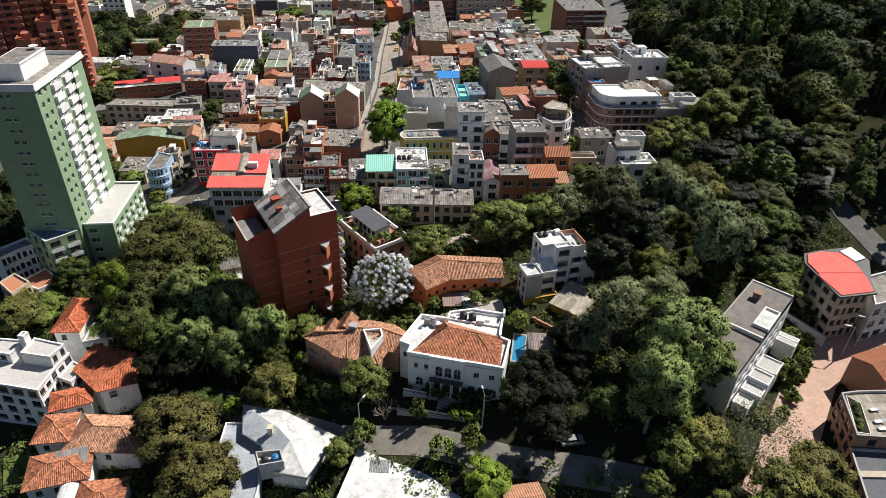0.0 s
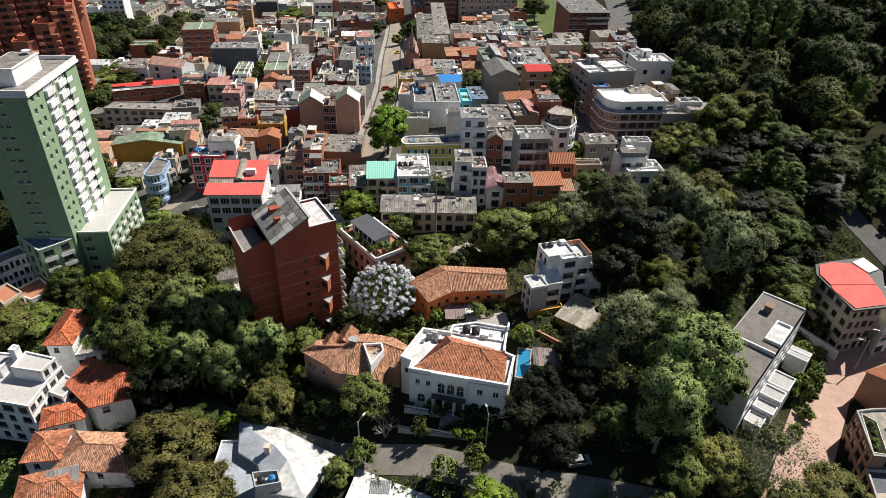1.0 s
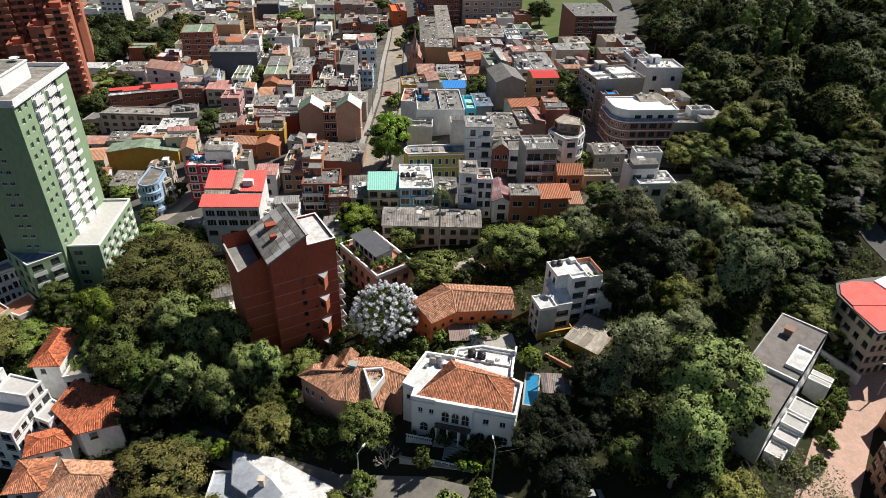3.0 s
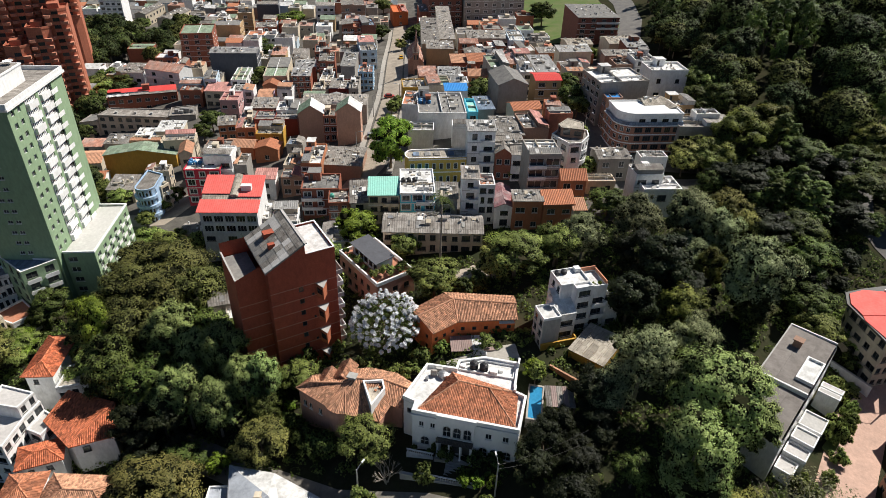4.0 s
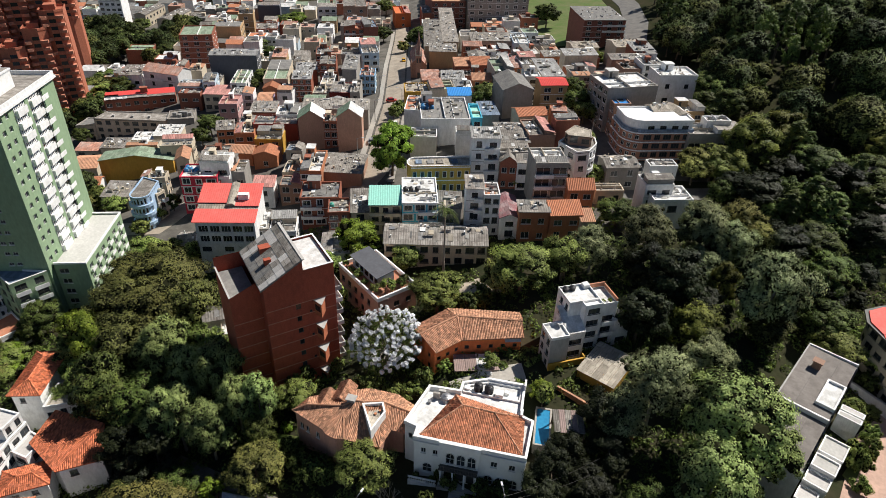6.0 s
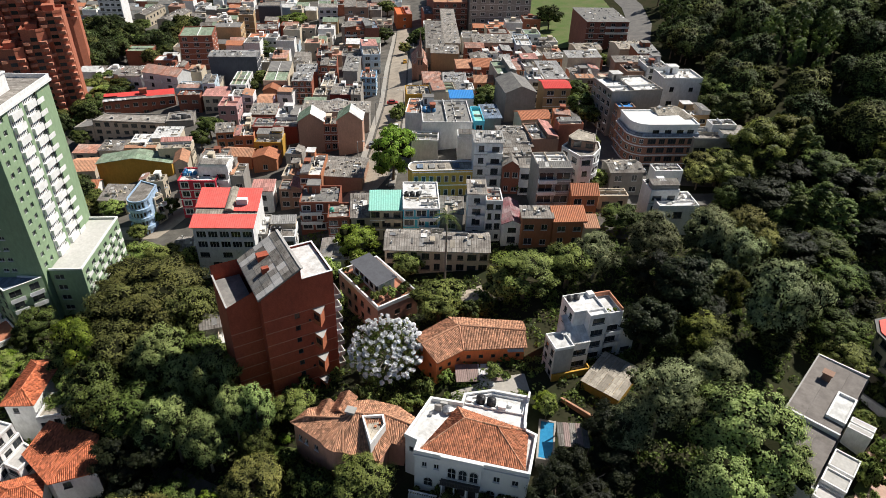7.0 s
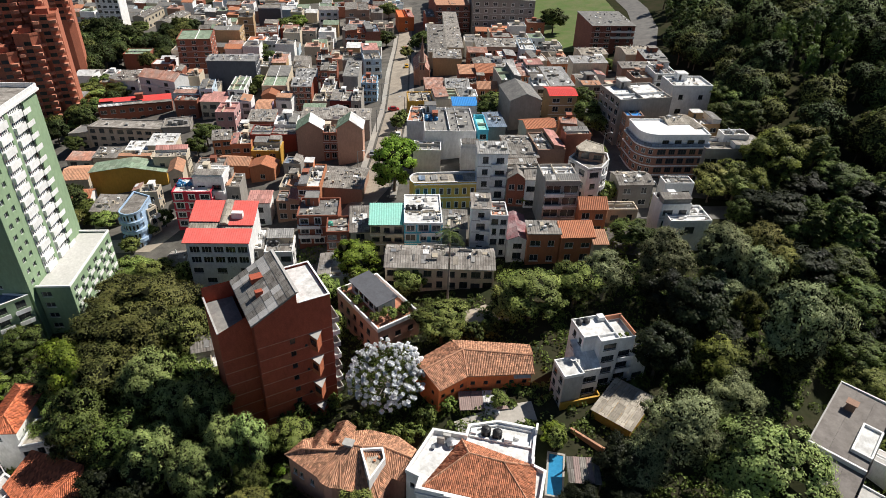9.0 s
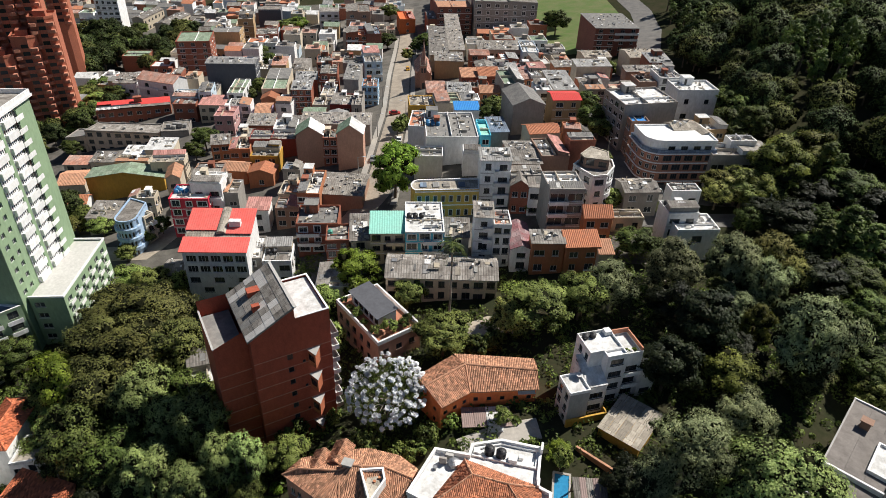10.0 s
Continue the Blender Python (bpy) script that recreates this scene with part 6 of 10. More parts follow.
    for a, b in ((A, B), (E[0], A), (E[3], A), (E[1], B), (E[2], B)):
        q = Shape()
        n = int((Vector(b) - Vector(a)).length / 0.45)
        for i in range(n):
            q.tube([Vector(a).lerp(Vector(b), i / n) + Vector((0, 0, 0.06)), Vector(a).lerp(Vector(b), (i + 1.05) / n) + Vector((0, 0, 0.1))], [0.16, 0.13], 6)
        tagged(part("ridge_tiles", q, OLDTILE, root), kind="stuff")
    q = Shape()
    rim(q, [(5.4, 11.4), (15.2, 11.4), (15.2, 14.9), (9.5, 14.9), (5.5, 12.9)], h - 0.03, h + 0.35, 0.0, 0.3)
    part("terrace_kerb", q, VILLAWHITE, root)
    c = Shape()
    c.box(4.3, -1.5, 3.6, 10.4, -0.35, 3.75)
    for i in range(25):
        x = 4.4 + i * 0.247
        c.box(x - 0.025, -1.45, 3.75, x + 0.025, -1.4, 4.6)
    c.box(4.3, -1.5, 4.6, 10.4, -1.36, 4.68)
    part("balcony", c, DARKFRAME, root, "dark iron balcony railing")
    for x in (4.6, 6.5, 8.4, 10.2):
        c = Shape()
        c.lathe([(0.22, 0.0), (0.22, 0.15), (0.16, 0.2), (0.14, 3.3), (0.22, 3.45), (0.22, 3.6)], 10, x, -1.2)
        part("column", c, VILLAWHITE, root)
    c = Shape()
    c.box(4.2, -1.9, -2.2, 10.6, -0.36, 0.0)
    part("porch", c, CONCRETE, root)
    c = Shape()
    for k in range(5):
        c.box(6.3, -3.9 + 0.4 * k, -2.2, 8.9, -3.5 + 0.4 * k, -0.9 + 0.17 * k)
    part("step_flight", c, CONCRETE, root)
    for x, y, w, d, e in ((10.9, 11.5, 1.3, 1.2, 0.9), (5.6, 11.8, 0.9, 0.8, 0.7), (12.4, 12.6, 0.7, 0.7, 0.5)):
        c = Shape()
        c.box(x, y, h - 0.03, x + w, y + d, h + e)
        part("roof_box", c, VILLAWHITE, root)
    for x, y in ((7.9, 12.6), (9.7, 12.5)):
        tank(at @ pose(x, y, h - 0.02), BLACKPLASTIC, 0.78, 1.5, "black round water tank on a white roof")
    tank(at @ pose(3.1, 9.2, h - 0.02), METAL, 0.85, 1.0, "low grey dome on the white roof")
    for x, y, w, d, e, m in ((0.9, 8.9, 1.1, 0.4, 1.3, GREYP), (1.6, 10.0, 1.2, 0.5, 0.9, CONCRETE), (0.3, 7.6, 0.5, 0.5, 0.5, METAL)):
        c = Shape()
        c.box(x, y, h - 0.03, x + w, y + d, h - 0.03 + e)
        part("roof_unit", c, m, root)
    return root


VILLAWHITE = surface("villa_white_plaster", (0.8, 0.8, 0.79), (0.7, 0.69, 0.66), amount=0.4, vary=0.0, mottle=0.25)
white_villa()


def villa_garden():
    wall = thing("garden_wall", "rendered retaining wall below the white villa", "garden wall", pose(-6, 80.5, -5.5, 0, 0, -12))
    s = Shape()
    s.box(0, 0, 0, 24, 0.35, 4.6)
    part("wall", s, CONCRETE, wall)
    s = Shape()
    s.box(-0.1, -0.1, 4.6, 24.1, 0.45, 4.75)
    part("coping", s, CONCRETE, wall)
    for i in range(22):
        s = Shape()
        s.lathe([(0.12, 4.75), (0.06, 4.85), (0.13, 5.05), (0.06, 5.35), (0.1, 5.5)], 7, 3 + i * 0.42, 0.17)
        part("baluster", s, CONCRETE, wall)
    s = Shape()
    s.box(2.8, 0.05, 5.5, 12.2, 0.3, 5.62)
    part("rail", s, WHITE, wall)
    pool = thing("swimming_pool", "narrow blue swimming pool beside the villa", "pool", pose(14.9, 88.2, 4.15, 0, 0, -10), kind="structure")
    s = Shape()
    s.box(0.3, 0.3, -0.6, 2.5, 7.9, 0.1)
    part("water", s, WATER, pool)
    s = Shape()
    for a in ((0, 0, 2.8, 0.3), (0, 7.9, 2.8, 8.3), (0, 0.3, 0.3, 7.9), (2.5, 0.3, 2.8, 7.9)):
        s.box(a[0], a[1], -4.5, a[2], a[3], 0.2)
    part("coping", s, PAVING, pool)
    sh = thing("pergola", "grey slatted roof of a garden shelter", "pergola", pose(18.2, 88.6, 4.0, 0, 0, -2))
    for x in (0.2, 4.8):
        for y in (0.2, 4.2):
            s = Shape()
            s.box(x - 0.1, y - 0.1, -3.5, x + 0.1, y + 0.1, 2.9)
            part("post", s, BARK, sh)
    for i in range(5):
        s = Shape()
        s.slab([(i * 1.0, 0, 2.9), (i * 1.0 + 0.95, 0, 2.9), (i * 1.0 + 0.95, 4.5, 3.3), (i * 1.0, 4.5, 3.3)], 0.08)
        s.ribs([(i * 1.0, 0, 2.91), (i * 1.0 + 0.95, 0, 2.91), (i * 1.0 + 0.95, 4.5, 3.31), (i * 1.0, 4.5, 3.31)], 0.24, 0.05)
        part("roof_sheet", s, (GREYROOF, BROWNSHEET, GREYROOF, BROWNSHEET, GREYROOF)[i], sh)
    at = pose(-4.2, 85.6, 0, 0, 0, -12.1)
    cover = thing("pool_cover", "taut blue pool cover below the villa terrace", "pool cover", at @ pose(-3.4, -1.8, -3.0))
    s = Shape()
    s.prism([(0.9, 0.0), (3.6, 0.2), (2.6, 3.4), (0, 3.2)], -0.4, 0.1)
    part("sheet", s, BLUECOVER, cover)
    s = Shape()
    rim(s, [(0.9, 0.0), (3.6, 0.2), (2.6, 3.4), (0, 3.2)], -0.4, 0.2, 0.35, 0.35)
    part("coping", s, PAVING, cover)
    rail = thing("balustrade", "white balustrade along the villa's front terrace", "balustrade", at @ pose(-0.6, -1.6, -2.2))
    s = Shape()
    s.box(0, 0, -1.0, 4.6, 0.3, 2.0)
    part("wall", s, WHITE, rail)
    for i in range(12):
        s = Shape()
        s.lathe([(0.1, 2.0), (0.06, 2.1), (0.12, 2.3), (0.06, 2.6), (0.09, 2.75)], 7, 0.25 + i * 0.37, 0.15)
        part("baluster", s, WHITE, rail)
    s = Shape()
    s.box(0, 0.02, 2.75, 4.6, 0.28, 2.87)
    part("rail", s, WHITE, rail)
    wall = thing("garden_wall", "low orange rendered garden wall between gardens", "garden wall", pose(20.5, 100.5, 2.0, 0, 0, -40))
    s = Shape()
    s.box(0, 0, -2, 15, 0.3, 3.0)
    part("wall", s, TERRA, wall)
    s = Shape()
    s.box(-0.05, -0.05, 3.0, 15.05, 0.35, 3.12)
    part("coping", s, OLDTILE, wall)


BROWNSHEET = surface("brown_grey_sheet", (0.3, 0.22, 0.2), (0.2, 0.16, 0.15))
BLUECOVER = surface("blue_cover_cloth", (0.06, 0.18, 0.36), (0.1, 0.22, 0.36))
villa_garden()


# ---- the terracotta house beside the villa ----
def tiled_villa():
    root = thing("tiled_villa", "salmon house with faceted clay tile roofs and triangular skylight", "house", pose(-24.4, 92.0, -4.0, 0, 0, -14))
    h = 8.4
    s = Shape()
    fr = [(0.8, 1.6, 4.8, 6.2), (2.2, 2.9, 4.8, 6.2), (5.0, 6.2, 5.0, 6.5), (6.5, 7.7, 5.0, 6.5), (10.5, 11.6, 4.8, 6.2)]
    foot = [(-0.6, 1.6), (5.8, -0.6), (6.5, -1.2), (8.0, -1.6), (9.5, -1.3), (15.2, -1.5), (15.7, 2.2), (18.3, 2.1), (17.9, 8.0), (14.5, 9.5), (9.7, 9.4), (5.7, 7.6), (0.9, 5.0)]
    for i, (p, q) in enumerate(zip(foot, foot[1:] + foot[:1])):
        s.wall(p, q, -3, h - 0.05, [(0.8, 1.6, 4.8, 6.2), (2.2, 2.9, 4.8, 6.2), (4.4, 5.2, 4.8, 6.2)] if i == 0 else (), 0.2)
    part("wall", s, SALMON, root)
    for x in (1.2, 2.55, 4.8):
        window(root, pose(-0.56 + x * 0.946, 1.71 + x * -0.325, 4.8, 0, 0, -19.0), 0.8, 1.4, FRAME, 2)
    rng = random.Random(2)
    E1, E2, B1, B2, B3, E4, E5, E6, K3, K2, K1, N2, N1, R0, R1, R2, S, T, W, A = (-1.1, 1.5, 8.4), (5.4, -0.9, 8.4), (6.2, -1.6, 8.4), (7.8, -2.1, 8.4), (9.5, -1.8, 8.4), (15.6, -1.8, 8.4), (16.2, 2.1, 8.4), (18.8, 2.0, 8.4), (18.3, 8.3, 8.4), (14.8, 9.9, 8.4), (9.7, 9.9, 8.4), (5.4, 8.0, 8.4), (0.4, 5.1, 8.4), (1.3, 2.4, 9.6), (7.4, 3.3, 10.2), (9.2, 4.3, 10.9), (10.6, 4.5, 10.9), (13.7, 5.6, 10.7), (18.4, 5.3, 10.0), (7.9, 2.3, 9.9)
    planes = [[E1, E2, R1], [E1, R1, R0], [E2, B1, A], [B1, B2, A], [B2, B3, A], [E2, A, R1], [B3, E4, S], [B3, S, R2], [B3, R2, A], [A, R2, R1], [E4, E5, T], [E4, T, S], [E5, E6, W], [E5, W, T], [E6, K3, W], [K3, K2, W], [K2, T, W], [K2, K1, T], [K1, S, T], [K1, R2, S], [K1, N2, R2], [N2, R1, R2], [N2, N1, R1], [N1, R0, R1], [N1, E1, R0]]
    for p in planes:
        q = Shape()
        q.slab(p, 0.14)
        q.ribs([(a, b, c + 0.01) for a, b, c in p], 0.28, 0.1, 0.45, 0, None, 0.3, rng)
        tagged(part("roof_slope", q, OLDTILE, root), kind="stuff")
    for a, b in ((R0, R1), (R1, R2), (R2, S), (S, T), (T, W), (E1, R0), (B1, A), (B2, A), (B3, A), (E4, S), (E5, T), (A, R2)):
        q = Shape()
        q.tube([Vector(a) + Vector((0, 0, 0.08)), Vector(b) + Vector((0, 0, 0.1))], [0.15, 0.15], 6)
        part("ridge_tiles", q, OLDTILE, root)
    for cx, cy, w, d, e in ((3.6, 4.9, 2.4, 3.4, 1.6), (6.2, 6.9, 2.6, 4.0, 2.0)):
        g = Shape()
        g.prism([(cx - w / 2, cy - d / 2), (cx + w / 2, cy - d / 2), (cx + w / 2, cy + d / 2), (cx - w / 2, cy + d / 2)], h - 3, h + e - 0.9)
        for y in (cy - d / 2, cy + d / 2):
            g.poly([(cx - w / 2, y, h + e - 0.9), (cx + w / 2, y, h + e - 0.9), (cx, y, h + e)])
        dorm = part("dormer", g, SALMON, root)
        for sg in (-1, 1):
            x = cx + sg * (w / 2 + 0.3)
            p = [(x, cy - d / 2 - 0.3, h + e - 1.1), (cx, cy - d / 2 - 0.3, h + e + 0.06), (cx, cy + d / 2 + 0.3, h + e + 0.06), (x, cy + d / 2 + 0.3, h + e - 1.1)]
            p = p if sg < 0 else p[::-1]
            q = Shape()
            q.slab(p, 0.12)
            q.ribs([(a, b, c + 0.01) for a, b, c in p], 0.28, 0.1, 0.45, 0, None, 0.3, rng)
            tagged(part("roof_slope", q, OLDTILE, dorm), kind="stuff")
    q = Shape()
    tri = [(13.9, -0.9), (14.8, 3.3), (13.8, 5.1), (10.7, 3.9)]
    rim(q, tri, h + 0.3, h + 2.75, 0.1, 0.3)
    sk = part("skylight", q, WHITE, root, "white walled triangular light well")
    q = Shape()
    q.prism(tri, h + 1.9, h + 2.0)
    part("floor", q, CREAMROOF, sk)
    for x, y, e in ((13.3, 2.9, 0.3), (13.8, 3.7, 0.35)):
        q = Shape()
        q.lathe([(0.18, h + 1.95), (0.24, h + 1.95 + e), (0.0, h + 1.95 + e)], 8, x, y)
        part("flower_pot", q, TERRA, sk)
    q = Shape()
    q.box(7.9, 3.8, h + 0.5, 9.2, 4.8, h + 2.9)
    q.box(7.7, 3.6, h + 2.9, 9.4, 5.0, h + 3.1)
    part("chimney", q, CONCRETE, root)
    return root


tiled_villa()


# ---- the orange house ----
def orange_house():
    """A gabled wing at the front and a longer wing beside it, under old tile roofs."""
    root = thing("orange_house", "orange rendered house with angled clay tile roof", "house", pose(0, 0, 2.0))
    rng = random.Random(8)
    h = 6.2
    a0, a1, b0, b1, c0, c1 = (-1.4, 105.2), (3.4, 109.0), (14.8, 110.2), (14.6, 116.8), (0.6, 117.0), (-5.6, 111.0)
    runs = [(a0, a1, 3), (a1, b0, 5), (b0, b1, 0), (b1, c0, 0), (c0, c1, 0), (c1, a0, 2)]
    s = Shape()
    for p, q, n in runs:
        d = math.hypot(q[0] - p[0], q[1] - p[1])
        holes = [((i + 0.5) * d / n - 0.4, (i + 0.5) * d / n + 0.4, 3.5, 4.4) for i in range(n)]
        holes += [((i + 0.5) * d / n - 0.4, (i + 0.5) * d / n + 0.4, 0.9, 2.1) for i in range(n)] if n in (2, 3) else [(3.0 * d / 5 + 0.6, 3.0 * d / 5 + 1.4, 0.2, 2.4)] if n else []
        s.wall(p, q, -2, h, holes, 0.25)
        ux, uy = (q[0] - p[0]) / d, (q[1] - p[1]) / d
        for a, b, c, f in holes:
            window(root, pose(p[0] + ux * (a + b) / 2 - uy * 0.14, p[1] + uy * (a + b) / 2 + ux * 0.14, c, 0, 0, math.degrees(math.atan2(uy, ux))), b - a, f - c, DARKFRAME, 1, False)
    A, B, C, D = (-3.9, 108.0, h + 1.8), (2.6, 113.2, h + 1.8), (14.6, 113.0, h + 1.3), (14.6, 116.9, h)
    s.poly([(*c1, h), (*a0, h), A])
    s.poly([(*b0, h), (*b1, h), C])
    part("wall", s, ORANGEH, root)
    planes = [[(-1.2, 104.7, h), (3.5, 108.4, h), B, (-4.2, 107.7, h + 1.8)], [(0.5, 117.4, h), (-6.0, 111.2, h), (-4.2, 107.7, h + 1.8), B], [(3.5, 108.4, h), (15.2, 109.7, h), (15.1, 113.0, h + 1.3), B], [(15.1, 117.2, h), (0.5, 117.4, h), B, (15.1, 113.0, h + 1.3)]]
    for p in planes:
        q = Shape()
        q.slab(p, 0.14)
        q.ribs([(a, b, c + 0.01) for a, b, c in p], 0.3, 0.1, 0.45, 0, None, 0.25, rng)
        tagged(part("roof_slope", q, OLDTILE, root), kind="stuff")
    for a, b in ((B, (15.1, 113.0, h + 1.3)), (B, (-4.2, 107.7, h + 1.8)), (B, (3.5, 108.4, h))):
        q = Shape()
        q.tube([Vector(a) + Vector((0, 0, 0.1)), Vector(b) + Vector((0, 0, 0.1))], [0.17, 0.17], 6)
        part("ridge_tiles", q, OLDTILE, root)
    q = Shape()
    q.prism([(2.0, 102.5), (14.0, 103.5), (14.6, 109.6), (3.6, 108.4), (1.6, 106.2)], -1.5, 0.15)
    part("terrace", q, TERRACE, root)
    q = Shape()
    q.slab([(11.6, 109.0, h - 0.6), (14.6, 109.3, h - 0.6), (14.5, 110.1, h - 0.1), (11.5, 109.8, h - 0.1)], 0.08)
    part("canopy", q, PALESHEET, root)
    q = Shape()
    q.slab([(6.6, 103.6, 2.2), (9.2, 103.8, 2.2), (9.1, 105.6, 2.5), (6.5, 105.4, 2.5)], 0.08)
    part("awning", q, WHITEROOF, root)
    return root


orange_house()


# ---- the white stepped block ----
def stepped_block():
    at = pose(19.8, 104.9, 4.7, 0, 0, 17)
    root = thing("apartment_house", "white stepped apartment house with roof terraces", "apartment building", at)
    # x0, y0, x1, y1, height, storeys with windows in front, windows on the side
    volumes = [(-0.4, 0.4, 3.2, 4.6, 7.4, 0, 3, CONCRETE), (3.2, 1.6, 7.0, 6.8, 6.3, 2, 0, WHITE), (4.6, 4.6, 10.6, 9.6, 11.3, 0, 2, WHITE), (7.0, 3.0, 10.6, 4.6, 11.3, 4, 0, WHITE), (10.6, 3.6, 14.0, 9.0, 10.6, 3, 0, WHITE), (14.0, 3.0, 17.2, 7.6, 6.8, 1, 0, WHITE)]
    for x0, y0, x1, y1, h, front, side, mat in volumes:
        fr = [(0.7, x1 - x0 - 0.5, k * 2.7 + 1.0, k * 2.7 + 2.3) for k in range(front)]
        lf = [(0.6 + j * 2.1, 1.6 + j * 2.1, h - 2.3 - k * 2.4, h - 1.0 - k * 2.4) for k in range(side) for j in range(2)]
        s = Shape()
        s.wall((x0, y0), (x1, y0), -4, h, fr, 0.2)
        s.wall((x1, y0), (x1, y1), -4, h)
        s.wall((x1, y1), (x0, y1), -4, h)
        s.wall((x0, y1), (x0, y0), -4, h, [(y1 - y0 - b, y1 - y0 - a, c, d) for a, b, c, d in lf], 0.2)
        w = part("wall", s, mat, root)
        for a, b, c, d in fr:
            window(root, pose(x0 + (a + b) / 2, y0 + 0.13, c), b - a, d - c, DARKFRAME, 3 if b - a > 1.6 else 2)
        for a, b, c, d in lf:
            window(root, pose(x0 + 0.13, y0 + (a + b) / 2, c, 0, 0, -90), b - a, d - c, DARKFRAME, 2)
        s = Shape()
        s.box(x0 + 0.15, y0 + 0.15, h - 0.6, x1 - 0.15, y1 - 0.15, h - 0.35)
        part("roof", s, WHITEROOF, w)
        s = Shape()
        for q in ((x0, y0, x1, y0 + 0.15), (x0, y1 - 0.15, x1, y1), (x0, y0 + 0.15, x0 + 0.15, y1 - 0.15), (x1 - 0.15, y0 + 0.15, x1, y1 - 0.15)):
            s.box(q[0] - 0.02, q[1] - 0.02, h - 0.5, q[2] + 0.02, q[3] + 0.02, h + 0.08)
        part("parapet", s, WHITE, w)
    p = [(3.3, 1.5, 6.6), (7.05, 1.5, 6.6), (7.05, 6.9, 9.2), (3.3, 6.9, 9.2)]
    s = Shape()
    s.slab(p, 0.15)
    s.ribs([(a, b, c + 0.01) for a, b, c in p], 0.45, 0.04)
    part("lean_to_roof", s, WHITEROOF, root)
    for a in (3.22, 6.86):
        s = Shape()
        for b, c in ((1.62, 6.45), (3.2, 7.2), (4.8, 7.95)):
            s.box(a, b, 6.0, a + 0.14, b + 1.6, c)
        part("cheek_wall", s, WHITE, root)
    s = Shape()
    s.box(-0.5, -0.1, -4, 7.0, 0.25, 1.6)
    s.box(6.85, 0.25, -4, 7.1, 2.9, 1.6)
    part("plinth", s, OCHREY, root, "ochre painted plinth wall")
    for k in (1, 2):
        s = Shape()
        s.box(11.0, 2.7, k * 2.7 + 0.7, 13.9, 3.5, k * 2.7 + 0.82)
        s.box(11.0, 2.7, k * 2.7 + 0.82, 13.9, 2.8, k * 2.7 + 1.5)
        part("balcony", s, WHITE, root)
    s = Shape()
    s.box(9.2, 8.2, 11.0, 10.4, 9.4, 11.8)
    part("stair_head", s, WHITE, root)
    s = Shape()
    s.box(10.7, 8.7, 10.6, 13.9, 8.95, 11.5)
    s.box(13.75, 3.7, 10.6, 13.98, 8.7, 11.3)
    part("terrace_wall", s, TERRACE, root)
    s = Shape()
    s.lathe([(0.0, 7.6), (0.35, 7.68), (0.62, 7.9), (0.58, 7.94), (0.0, 7.66)], 12, 2.6, 3.6)
    s.box(2.56, 3.56, 6.9, 2.64, 3.64, 7.62)
    part("dish", s, FRAME, root, "white satellite dish")
    for x in (5.6, 7.0):
        tank(at @ pose(x, 8.6, 10.95), BLACKPLASTIC, 0.6, 0.9)
    shed = thing("yard_shed", "low yard shed with pale corrugated roof", "shed", pose(24.2, 103.6, 3.3, 0, 0, -38))
    s = Shape()
    s.box(0.2, 0.2, -3, 7.2, 8.6, 3.2)
    part("wall", s, OCHREY, shed)
    for i in range(5):
        s = Shape()
        p = [(i * 1.5, -0.2, 3.3), (i * 1.5 + 1.46, -0.2, 3.3), (i * 1.5 + 1.46, 9.0, 3.9), (i * 1.5, 9.0, 3.9)]
        s.slab(p, 0.06)
        s.ribs([(a, b, c + 0.01) for a, b, c in p], 0.3, 0.05)
        part("roof_sheet", s, CREAMROOF, shed)


stepped_block()


